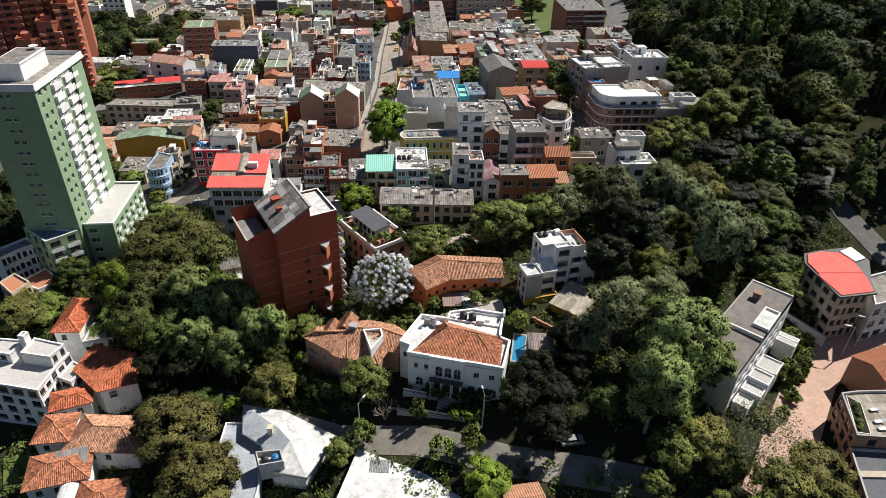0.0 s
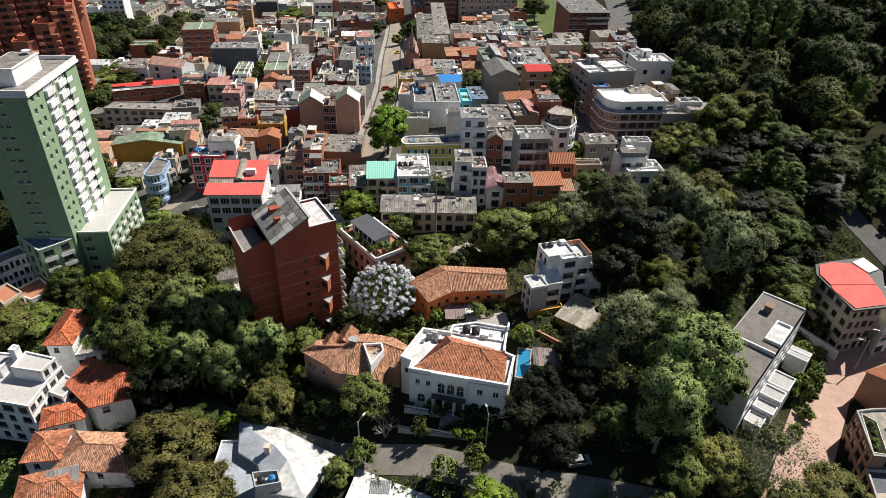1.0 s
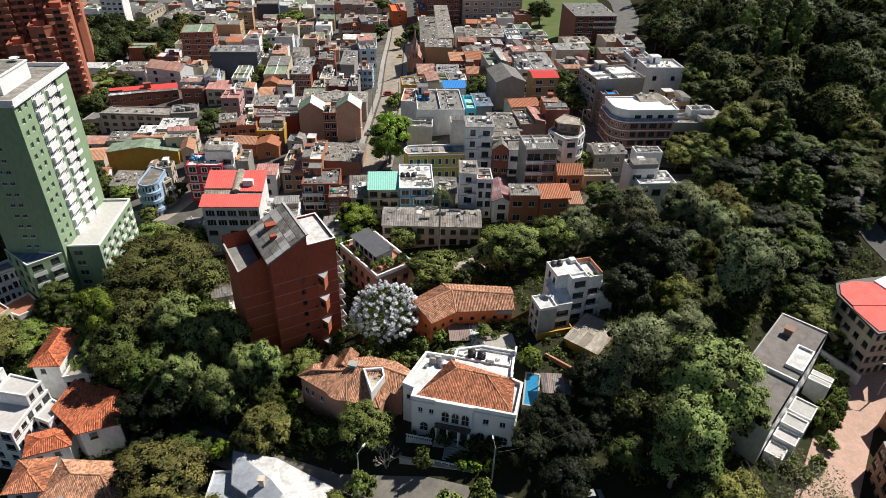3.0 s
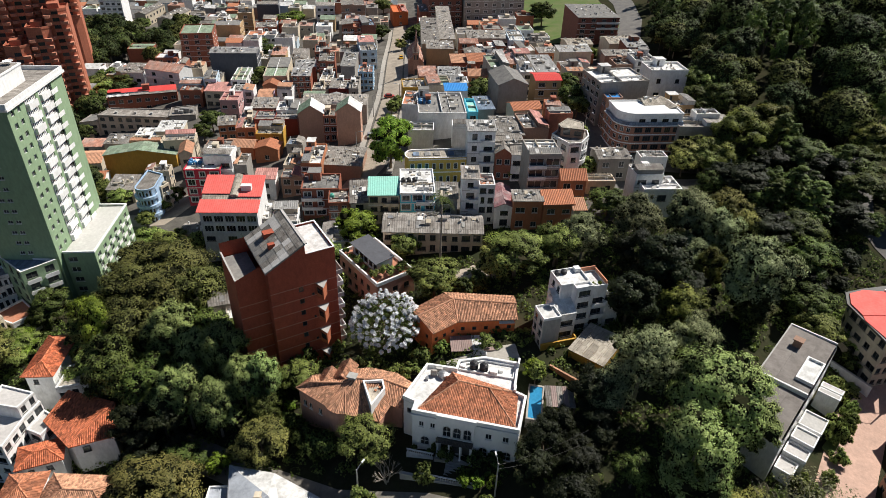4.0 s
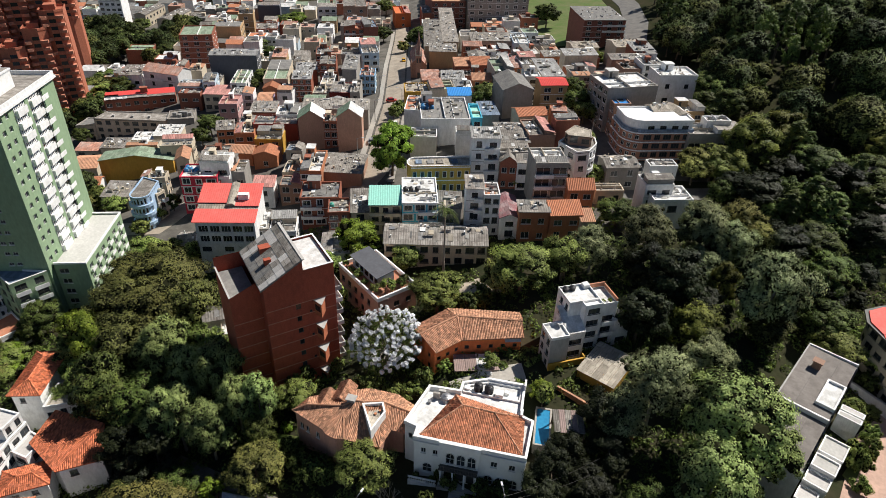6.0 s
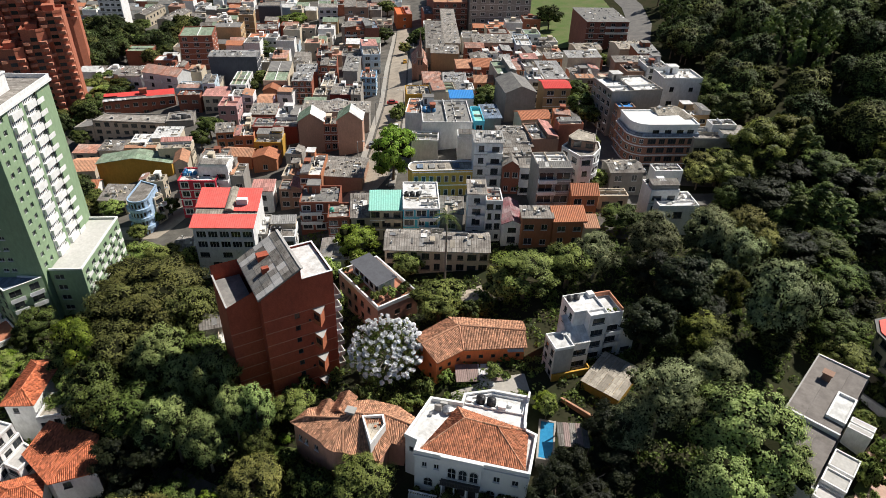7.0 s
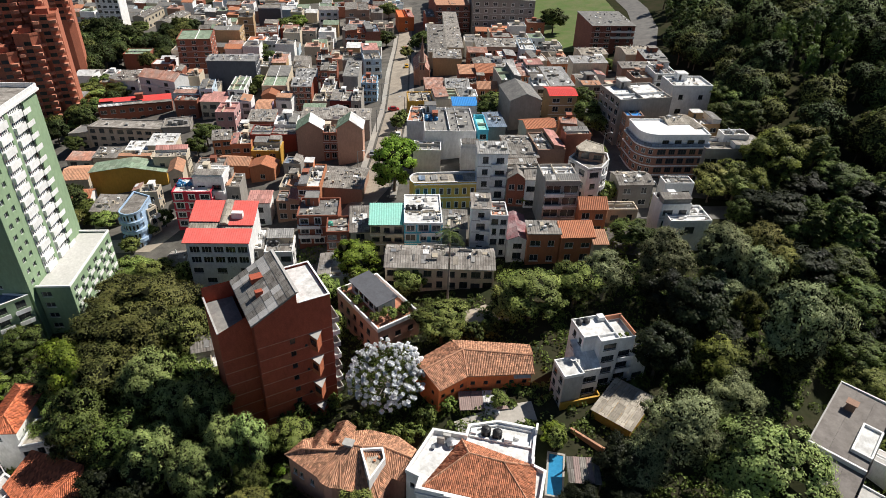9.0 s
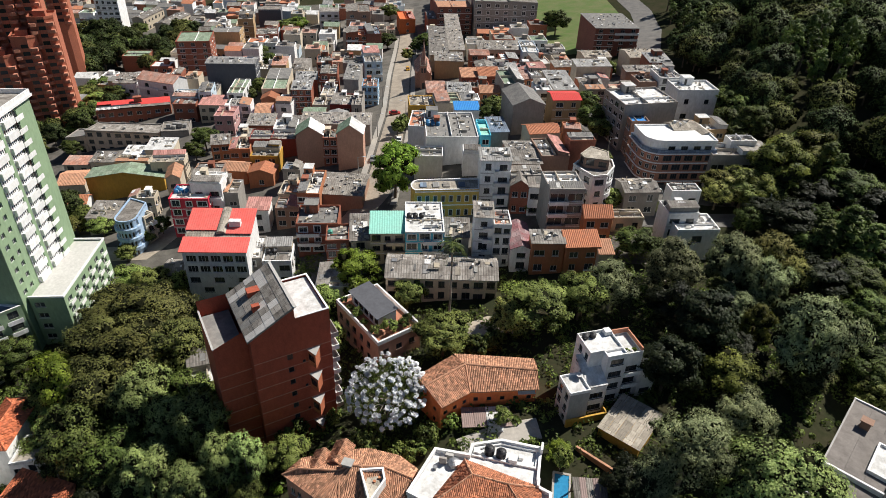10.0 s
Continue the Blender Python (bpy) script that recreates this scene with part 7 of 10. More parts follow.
# ---- other large neighbours ----
def pink_roof_block():
    root = thing("apartment_building", "white four-storey block with coral red lean-to roof", "apartment building", pose(-58.7, 146.3, -4.5, 0, 0, 3))
    w, d, h = 13.8, 12.0, 13.4
    s = Shape()
    fr = [(0.6 + i * 2.65, 2.8 + i * 2.65, 10.4 - k * 2.75, 12.1 - k * 2.75 - (k > 1) * 0.3) for i in range(5) for k in range(4) if k < 2 or i % 2 == k % 2 or i > 3]
    s.wall((0, 0), (w, 0), -4, h, fr, 0.3)
    s.wall((w, 0), (w, d), -4, h)
    s.poly([(w, 0, h), (w, d, h), (w, d, h + 3.5)])
    s.wall((w, d), (0, d), -4, h + 3.5)
    s.wall((0, d), (0, 0), -4, h)
    s.poly([(0, d, h), (0, 0, h), (0, d, h + 3.5)])
    part("wall", s, WHITE, root)
    for a, b, c, e in fr:
        window(root, pose((a + b) / 2, 0.2, c), b - a, e - c, FRAME if c > 7 else DARKFRAME, 3)
    for n, (x0, x1, y0, y1) in enumerate(((-0.5, w + 0.4, -0.8, 3.6), (-0.5, 6.6, 5.6, d + 0.3), (8.4, w + 0.4, 4.6, d + 0.3))):
        z = lambda y: h + 0.15 + (y + 0.8) * 3.5 / 12.8
        p = [(x0, y0, z(y0)), (x1, y0, z(y0)), (x1, y1, z(y1)), (x0, y1, z(y1))]
        q = Shape()
        q.slab(p, 0.15)
        q.ribs([(a, b, c + 0.01) for a, b, c in p], 0.5, 0.03)
        part("roof", q, CORALROOF, root, "coral red roof sheet")
    q = Shape()
    p = [(-0.3, 3.6, h + 0.9), (w + 0.2, 3.6, h + 0.9), (w + 0.2, 5.6, h + 1.6), (-0.3, 5.6, h + 1.6)]
    q.slab(p, 0.15)
    q.ribs([(a, b, c + 0.01) for a, b, c in p], 0.6, 0.05)
    part("roof_gutter", q, CREAMROOF, root)
    q = Shape()
    arc = [(7.5 + 1.1 * math.cos(a), 0.7 * math.sin(a)) for a in (math.pi * i / 8 for i in range(9))]
    for (x0, z0), (x1, z1) in zip(arc, arc[1:]):
        q.poly([(x0, 4.6, h + 1.5 + z0), (x0, d + 0.2, h + 3.5 + z0), (x1, d + 0.2, h + 3.5 + z1), (x1, 4.6, h + 1.5 + z1)][::-1])
    q.poly([(x, 4.6, h + 1.5 + z) for x, z in arc][::-1])
    q.poly([(x, d + 0.2, h + 3.5 + z) for x, z in arc])
    part("vaulted_gutter", q, CREAMROOF, root, "curved cream sheet between roof halves")
    q = Shape()
    q.box(9.0, 6.5, h + 2.0, 11.5, 7.8, h + 3.6)
    part("roof_light", q, WHITE, root)


pink_roof_block()


def brick_turrets():
    """Stepped brick towers with pointed balconies on every storey behind the green tower."""
    rng = random.Random(31)
    for x, y, h, low in ((-158.5, 280.0, 45.0, 0), (-164.0, 274.5, 39.0, 0), (-171.0, 268.5, 33.0, 2), (-165.5, 286.0, 56.0, 8), (-172.5, 281.0, 63.0, 7), (-179.5, 275.5, 72.0, 9), (-186.5, 270.0, 84.0, 10), (-184.0, 336.0, 80.0, 10)):
        root = thing("brick_tower", "orange brick residential tower with pointed stepped balconies", "apartment building", pose(x, y, -22.5, 0, 0, 22), "brick towers")
        s = Shape()
        s.prism([(-4.6, 0), (-1.4, -1.6), (1.2, -1.6), (4.2, 0.4), (4.2, 9), (-4.6, 9)], -4, h)
        part("shaft", s, TOWERBRICK, root)
        for k in range(low, int(h / 2.8)):
            z = k * 2.8 + 0.6
            for px, py, turn in ((-2.9, -1.0, -28), (2.3, -0.7, 38)):
                if px < 0 and k % 2 and rng.random() < 0.3:
                    continue
                b = Shape()
                c, d = math.cos(radians(turn)), math.sin(radians(turn))
                tip = [(-1.5, 0.3), (-1.1, -1.3), (0.4, -2.3), (1.5, -1.0), (1.5, 0.3)]
                b.prism([(px + u * c - v * d, py + u * d + v * c) for u, v in tip], z, z + 1.15)
                part("balcony", b, BALCONYBRICK, root)
            g = Shape()
            g.box(-1.3, -1.68, z + 1.2, 1.1, -1.62, z + 2.6)
            part("glazing", g, GLASS, root)
        c = Shape()
        c.box(-2.6, 1.5, h, 1.6, 5.5, h + 2.4)
        part("roof_room", c, TOWERBRICK, root)
        c = Shape()
        rim(c, [(-4.6, 0), (-1.4, -1.6), (1.2, -1.6), (4.2, 0.4), (4.2, 9), (-4.6, 9)], h - 0.02, h + 0.9, 0.15, 0.3)
        part("parapet", c, TOWERBRICK, root)


BALCONYBRICK = surface("balcony_pale_brick", (0.58, 0.25, 0.16), (0.46, 0.2, 0.13), kind="brick", vary=0.06)
TOWERBRICK = surface("tower_orange_brick", (0.5, 0.17, 0.1), (0.38, 0.14, 0.09), kind="brick", vary=0.05)
brick_turrets()


def round_block():
    root = thing("apartment_building", "brick apartment house with rounded corner and white top storey", "apartment building", pose(50.4, 186.6, 7.4, 0, 0, 6))
    w, d, r = 19.5, 12.0, 5.0

    def plan(off):
        pts = []
        for i in range(9):
            q = radians(180 + 90 * i / 8)
            pts.append((r + (r + off) * math.cos(q), r + (r + off) * math.sin(q)))
        return pts + [(w + off, -off), (w + off, d + off), (-off, d + off)]

    s = Shape()
    s.prism(plan(0), -4, 10.6, 0, False, True)
    body = part("wall", s, BRICKC, root)
    for k in range(4):
        b = Shape()
        b.prism(plan(0.3), 2.35 + k * 2.65, 2.62 + k * 2.65)
        part("floor_band", b, WHITE, body)
    t = Shape()
    t.prism(plan(-0.5), 10.6, 13.4)
    top = part("top_storey", t, WHITE, root)
    c = Shape()
    c.prism(plan(-0.3), 13.4, 13.7)
    part("roof", c, VILLAWHITE, root)
    c = Shape()
    rim(c, plan(-0.3), 13.7, 14.1, 0.0, 0.3)
    part("parapet", c, VILLAWHITE, root)
    c = Shape()
    rim(c, plan(0.0), 10.6, 11.5, 0.0, 0.12)
    part("glass_railing", c, BLUEROOF, root, "blue-grey terrace railing")

    for k in range(4):
        for i in range(5):
            window(root, pose(6.2 + i * 2.9, -0.06, 0.5 + k * 2.65), 2.3 if (i + k) % 2 else 1.7, 1.5, DARKFRAME, 3, False)
        for a in (205, 228, 250):
            q = radians(a)
            window(root, pose(r + (r + 0.05) * math.cos(q), r + (r + 0.05) * math.sin(q), 0.55 + k * 2.65, 0, 0, a - 270), 1.1, 1.3, FRAME, 2, False)
        for y in (6, 9.5):
            window(root, pose(-0.06, y, 0.55 + k * 2.65, 0, 0, -90), 1.2, 1.2, FRAME, 2, False)
    for x in (7.0, 10.5, 14, 17):
        window(root, pose(x, 0.44, 11.4), 1.8, 1.0, DARKFRAME, 3, False)


BRICKC = surface("brown_brick", (0.38, 0.19, 0.13), (0.3, 0.15, 0.1), kind="brick")
round_block()


def grey_flats():
    root = thing("terraced_flats", "long concrete flats with grey roof and white stepped terraces", "apartment building", pose(54.3, 81.1, -4.7, 0, 0, 48.0))
    s = Shape()
    w, d, h = 30.0, 8.0, 13.4
    s.wall((0, 0), (w, 0), -3, h, [(1 + i * 3.4, 3.6 + i * 3.4, k * 2.9 + 0.8, k * 2.9 + 2.3) for i in range(8) for k in range(1, 4)], 0.3)
    s.wall((w, 0), (w, d), -3, h)
    s.wall((w, d), (0, d), -3, h)
    s.wall((0, d), (0, 0), -3, h)
    part("wall", s, WHITE, root)
    for i in range(8):
        for k in range(1, 4):
            window(root, pose(2.3 + i * 3.4, 0.2, k * 2.9 + 0.8), 2.6, 1.5, DARKFRAME, 4, False)
    for x0, x1, z in ((-0.3, 12.6, h - 0.7), (12.95, w + 0.3, h)):
        for j in range(3):
            c = Shape()
            y0 = 0.3 + j * 2.7
            a = [(x0, y0, z + 0.3 + 0.06 * j), (x1, y0, z + 0.3 + 0.06 * j), (x1, y0 + 2.68, z + 0.36 + 0.06 * j), (x0, y0 + 2.68, z + 0.36 + 0.06 * j)]
            c.slab(a, 0.3)
            part("roof", c, FLATSROOF, root)
        c = Shape()
        c.box(x0, d + 0.35, z, x1, d + 0.6, z + 0.65)
        part("coping", c, CONCRETE, root)
    c = Shape()
    c.box(12.6, 0.2, h - 0.8, 12.95, d + 0.6, h + 0.5)
    part("fire_wall", c, WHITE, root, "white wall dividing the two roofs")
    c = Shape()
    c.box(-0.55, 0.2, h - 1.2, -0.3, d + 0.6, h + 0.0)
    part("end_coping", c, WHITE, root)
    c = Shape()
    c.box(w + 0.3, 0.2, h - 0.4, w + 0.55, d + 0.6, h + 0.7)
    part("end_coping", c, WHITE, root)
    c = Shape()
    c.box(24, 5, h + 0.3, 25.2, 6.4, h + 1.9)
    c.box(23.8, 4.8, h + 1.9, 25.4, 6.6, h + 2.05)
    part("chimney", c, BROWNWALL, root)
    c = Shape()
    rim(c, [(15.2, 0.2), (22.4, 0.2), (22.4, 3.2), (15.2, 3.2)], h, h + 1.0, 0.0, 0.3)
    court = part("roof_court", c, WHITE, root, "white walled court sunk into the roof")
    c = Shape()
    c.box(15.5, 0.5, h + 0.3, 22.1, 2.9, h + 0.56)
    part("floor", c, WHITEROOF, court)
    rng = random.Random(12)
    for x0, x1, y0, y1, z, e in ((2.0, 5.2, -3.2, -0.3, 5.4, 0.9), (5.6, 8.6, -3.9, -0.3, 6.2, 1.0), (8.8, 12.0, -4.0, -0.3, 7.0, 1.0), (12.9, 17.2, -4.1, -0.3, 6.9, 1.0), (24.4, 25.7, -4.2, -0.4, 6.7, 0.25), (26.2, 27.6, -4.2, -0.4, 6.7, 0.25)):
        c = Shape()
        c.box(x0, y0, 0, x1, y1, z)
        t = part("terrace_unit", c, WHITE, root, "white stepped terrace")
        c = Shape()
        rim(c, [(x0, y0), (x1, y0), (x1, y1), (x0, y1)], z - 0.02, z + e * 0.35, 0.05, 0.22)
        part("parapet", c, WHITE, t)
        c = Shape()
        c.box(x0 + 0.2, y0 + 0.2, z - 0.05, x1 - 0.2, y1 - 0.2, z + 0.05)
        part("floor", c, rng.choice((WHITEROOF, PALESHEET, CONCRETE)), t)


FLATSROOF = surface("brown_grey_roofing", (0.2, 0.18, 0.165), (0.13, 0.115, 0.105), stain=0.5, amount=0.9, vary=0.1)
grey_flats()


def coral_house():
    plan = [(85.2, 105.0), (92.0, 106.4), (93.6, 111.0), (96.8, 117.4), (96.2, 122.0), (88.9, 120.6), (85.6, 119.4), (84.0, 116.2)]
    root = block("villa", "white three-storey villa with bright coral roof", "villa", plan, -3.0, 11.8, CREAM, GREYROOF, 4, (4, 2, 2, 0, 0, 0, 1, 4), 0.1)
    out = [(84.3, 103.9), (93.0, 105.6), (94.4, 110.2), (98.4, 118.0), (97.2, 123.6), (88.7, 121.7), (84.6, 120.3), (82.9, 116.4)]
    ox, oy = plan[0]
    q = Shape()
    q.prism([(x - ox, y - oy) for x, y in out], 11.9, 12.3)
    roof = part("roof_slab", q, DARKFRAME, root, "dark roof edge")
    for n, p in enumerate(([(84.9, 104.5), (92.5, 106.1), (93.8, 110.6), (93.9, 112.7), (83.9, 112.3), (83.6, 111.0)], [(83.9, 112.4), (93.9, 112.8), (94.3, 116.8), (92.8, 120.6), (88.7, 121.0), (85.1, 119.7), (83.5, 116.2)])):
        q = Shape()
        q.prism([(x - ox, y - oy) for x, y in p], 12.3, 12.45 + 0.1 * n)
        part("roof_membrane", q, CORALROOF, roof, "coral red membrane")
    q = Shape()
    q.prism([(x - ox, y - oy) for x, y in ((94.5, 116.9), (97.6, 118.4), (96.7, 122.9), (93.1, 121.0))], 12.3, 12.75)
    part("roof_light", q, WHITE, roof)
    block("house", "white flat-roofed house beside the coral villa", "house", [(92.4, 104.0), (108, 109.5), (106, 118), (97.0, 114.6)], -3.0, 10.5, WHITE, GREYROOF, 3, (5, 0, 0, 0), 0.5)
    wall = thing("boundary_wall", "white boundary wall beside the paved street", "wall", pose(78.8, 111.6, -5.0, 0, 0, -60))
    s = Shape()
    s.box(0, 0, -2, 10.5, 0.3, 4.6)
    part("wall", s, WHITE, wall)
    s = Shape()
    s.box(-0.05, -0.05, 4.6, 10.55, 0.35, 4.72)
    part("coping", s, CONCRETE, wall)


coral_house()


def garden_house():
    root = thing("terrace_house", "pink and white house with planted roof terrace", "house", pose(-22.8, 132.2, 0.5, 0, 0, -52))
    w, d, h = 15.6, 9.5, 7.5
    s = Shape()
    fr = [(1 + i * 2.6, 2.2 + i * 2.6, k * 3 + 1.0, k * 3 + 2.4) for i in range(5) for k in range(2)]
    s.wall((0, 0), (w, 0), -4, h, fr, 0.2)
    rt = [(1 + i * 2.9, 2.3 + i * 2.9, 4.0, 5.3) for i in range(3)]
    s.wall((w, 0), (w, d), -4, h, rt, 0.2)
    s.wall((w, d), (0, d), -4, h)
    s.wall((0, d), (0, 0), -4, h)
    part("wall", s, SALMON, root)
    for a, b, c, e in fr:
        window(root, pose((a + b) / 2, 0.13, c), b - a, e - c, DARKFRAME, 2)
    for a, b, c, e in rt:
        window(root, pose(w - 0.13, (a + b) / 2, c, 0, 0, 90), b - a, e - c, DARKFRAME, 2)
    c = Shape()
    for q in ((0, 0, w, 0.25), (0, d - 0.25, w, d), (0, 0.25, 0.25, d - 0.25), (w - 0.25, 0.25, w, d - 0.25)):
        c.box(q[0] - 0.05, q[1] - 0.05, h - 0.6, q[2] + 0.05, q[3] + 0.05, h + 0.25)
    part("parapet", c, WHITE, root)
    c = Shape()
    c.box(0.25, 0.25, h - 0.9, w - 0.25, d - 0.25, h - 0.6)
    part("terrace", c, TERRACE, root)
    c = Shape()
    c.wall((1.5, 2.6), (11.5, 2.6), h - 0.6, h + 2.0, [(1 + i * 1.9, 2.5 + i * 1.9, h - 0.1, h + 1.6) for i in range(5)], 0.15)
    c.wall((11.5, 2.6), (11.5, 6.6), h - 0.6, h + 2.0)
    c.wall((11.5, 6.6), (1.5, 6.6), h - 0.6, h + 2.0)
    c.wall((1.5, 6.6), (1.5, 2.6), h - 0.6, h + 2.0)
    up = part("pavilion", c, WHITE, root)
    for i in range(5):
        g = Shape()
        g.box(2.5 + i * 1.9, 2.7, h - 0.1, 4.0 + i * 1.9, 2.72, h + 1.6)
        part("pane", g, GLASS, up)
    c = Shape()
    c.slab([(1.1, 2.1, h + 2.1), (11.9, 2.1, h + 2.1), (11.9, 7.0, h + 2.6), (1.1, 7.0, h + 2.6)], 0.12)
    part("roof", c, SLATE, up)
    return root


def yard_shelter():
    root = thing("yard_shelter", "grey-brown flat shelter roof in the orange house's yard", "shelter", pose(2.3, 104.2, 2.0, 0, 0, 5))
    for x, y in ((0.2, 0.2), (8.0, 0.2), (0.2, 3.4), (8.0, 3.4)):
        s = Shape()
        s.box(x - 0.08, y - 0.08, 0, x + 0.08, y + 0.08, 2.6)
        part("post", s, DARKFRAME, root)
    for i in range(4):
        s = Shape()
        p = [(i * 2.1, -0.2, 2.6), (i * 2.1 + 2.05, -0.2, 2.6), (i * 2.1 + 2.05, 3.8, 3.0), (i * 2.1, 3.8, 3.0)]
        s.slab(p, 0.08)
        s.ribs(p, 0.3, 0.04)
        part("roof_sheet", s, BROWNSHEET if i != 2 else WHITEROOF, root)


yard_shelter()
garden_house()
house("long_house", "long grey and cream house under one weathered corrugated roof", -13.6, 138.7, 0.8, 23.2, 8.4, 3.5, 6.0, wall=CREAM, roof=GREYROOF, kind="gable_x", floors=2, bays=9, rise=1.5)
house("white_house", "low white house with flat roof and round parapets", -29, 141.0, 4, 7.5, 9, -1, 5.5, wall=WHITE, roof=WHITEROOF, floors=2, bays=1, par=0.6)
house("white_house", "small white house behind the brick apartment house", -46.5, 112.5, 20, 5, 8, -6, 9, wall=WHITE, roof=WHITEROOF, floors=3, bays=2)
house("cream_shed", "low shed with pale pitched roof beside trees", -66, 150, 8, 9, 6, -5, 4.5, wall=CREAM, roof=GREYROOF, kind="gable_x", floors=1, bays=2, rise=1)


# ---- houses along the lower edge ----
def lower_houses():
    root = thing("white_roof_house", "house with folded white membrane roof and blue tank", "house", pose(-35.5, 64, -10, 0, 0, 0))
    W = [(0.8, 18.8, 7.0), (2.3, 12.2, 6.8), (6.3, 9.7, 7.0), (8.6, 4.4, 6.9), (15.3, 3.2, 7.0), (19.0, 11.9, 7.0), (8.6, 17.4, 7.2)]
    R1, R2 = (8.8, 12.4, 8.3), (11.4, 9.6, 8.4)
    s = Shape()
    s.prism([(1.4, 18.0), (2.9, 12.4), (6.9, 10.0), (9.0, 5.0), (14.9, 3.8), (18.3, 11.8), (8.6, 16.8)], -4, 6.8)
    part("wall", s, WHITE, root)
    for k, p in enumerate(([W[0], W[1], R1], [W[1], W[2], R1], [W[2], R2, R1], [W[2], W[3], R2], [W[3], W[4], R2], [W[4], W[5], R2], [W[5], W[6], R2], [W[6], R1, R2], [W[6], W[0], R1])):
        s = Shape()
        s.slab(p, 0.25)
        # Front-left facets, turned from the sun, get grey: their shade is in the colour.
        part("roof_facet", s, GREY_SHADE_ROOF if k in (0, 1, 2, 3) else WHITEROOF, root)
    s = Shape()
    rim(s, [(a, c) for a, c, _ in W], 6.6, 7.0, 0.1, 0.18)
    part("eaves_gutter", s, METAL, root)
    low = [(-1.8, 15.6), (-1.0, -8), (7.4, -8), (7.4, 2.4), (5.6, 11.2), (1.1, 15.8)]
    s = Shape()
    s.prism(low, -4, 5.2)
    wing = part("wing", s, WHITE, root)
    s = Shape()
    s.prism(low, 5.204, 5.4)
    part("lower_roof", s, GREY_SHADE_ROOF, wing, "pale blue-grey membrane roof")
    s = Shape()
    rim(s, low, 5.2, 5.75, 0.06, 0.2)
    part("kerb", s, WHITE, wing)
    stand = [(7.5, 3.7), (11.4, 4.7), (10.4, 7.1), (6.3, 6.5)]
    s = Shape()
    s.prism(stand, 5.4, 8.2)
    rim(s, stand, 8.2, 9.2, 0.0, 0.2)
    part("tank_stand", s, CONCRETE, root, "concrete tank stand")
    for a, c, m in ((8.0, 5.4, BLACKPLASTIC), (9.7, 5.7, BLUEPLASTIC)):
        tank(pose(-35.5 + a, 64 + c, -1.79), m, 0.62, 1.1, "round water tank in a concrete stand")
    s = Shape()
    s.box(7.2, 11.2, 7.6, 8.0, 12.0, 9.4)
    s.box(7.05, 11.05, 9.4, 8.15, 12.15, 9.55)
    part("chimney", s, CREAM, root)
    root = thing("white_roof_house", "house with broad white flat roof and metal grating", "house", pose(-16.9, 63.5, -10.5, 0, 0, -1.5))
    s = Shape()
    s.prism([(0.5, -9), (25, -9), (24.5, 1.8), (10, 7.6), (4.4, 9.8)], -4, 6.6)
    part("wall", s, WHITE, root)
    s = Shape()
    s.prism([(0, -9.5), (25.6, -9.5), (25, 2.2), (10.4, 8.0), (4.2, 10.4)], 6.6, 6.9)
    part("roof", s, WHITEROOF, root)
    s = Shape()
    for i in range(12):
        s.box(6.8 + i * 0.28, 5.6, 6.9, 6.95 + i * 0.28, 8.2, 7.05)
    part("grating", s, METAL, root)
    block("apartment_house", "white apartment house with stepped flat roofs and small windows", "apartment building", [(-92, 88.2), (-73.9, 85.0), (-73.7, 91.3), (-72.9, 95.4), (-80.2, 97.2), (-92, 97.6)], -13.2, 10.7, WHITE, PALESHEET, 4, (6, 3, 2, 0, 0, 0), 0.35)
    block("roof_flat", "white penthouse block on the apartment house", "apartment building", [(-80.4, 92.4), (-74.1, 91.4), (-73.2, 95.2), (-80.0, 96.9)], -2.85, 2.85, WHITE, PALESHEET, 1, (0, 2, 0, 0), 0.3)
    block("roof_flat", "low white roof room with a sloping side wall", "apartment building", [(-89.5, 93.6), (-82.6, 92.4), (-82.0, 96.6), (-89.0, 97.2)], -2.85, 2.4, WHITE, PALESHEET, 1, (2, 0, 0, 0), 0.3)
    block("chimney_block", "white stair and chimney block above the roof", "apartment building", [(-82.0, 95.3), (-80.7, 95.1), (-80.5, 96.6), (-81.8, 96.8)], -2.85, 4.6, WHITE, PALESHEET, 1, (), 0.2)
    block("apartment_house", "narrow white wing beside red tiled roofs", "apartment building", [(-73.6, 90.6), (-70.4, 89.4), (-69.4, 93.6), (-72.8, 95.3)], -13.2, 8.6, WHITE, PALESHEET, 3, (1, 1, 0, 0), 0.3)

    def tiled(name, label, x, y, z, rot, w, d, h, rise, mat, wall, **more):
        r = thing(name, label, "house", pose(x, y, z, 0, 0, rot))
        s = Shape()
        holes = [(1.2 + i * 2.8, 2.2 + i * 2.8, h - 2.2, h - 1.0) for i in range(max(1, int(w / 3.2)))]
        s.wall((0, 0), (w, 0), -4, h, holes, 0.2)
        s.wall((w, 0), (w, d), -4, h)
        s.wall((w, d), (0, d), -4, h)
        s.wall((0, d), (0, 0), -4, h)
        part("wall", s, wall, r)
        for a, b, c, e in holes:
            window(r, pose((a + b) / 2, 0.13, c), b - a, e - c, DARKFRAME, 2)
        tiled_hip(r, w, d, 0, 0, h + 0.1, rise, mat, 0.5, None, 0.29, 0.45, int(x * 7) % 97, **more)

    r = thing("tiled_house", "white house with red clay tile roof under trees", "house", pose(-64.3, 86.9, -13.0))
    s = Shape()
    s.prism([(0.3, 0.6), (6.4, 3.2), (4.3, 8.4), (-5.0, 11.0), (-6.3, 5.4)], -2, 8.0)
    part("wall", s, WHITE, r)
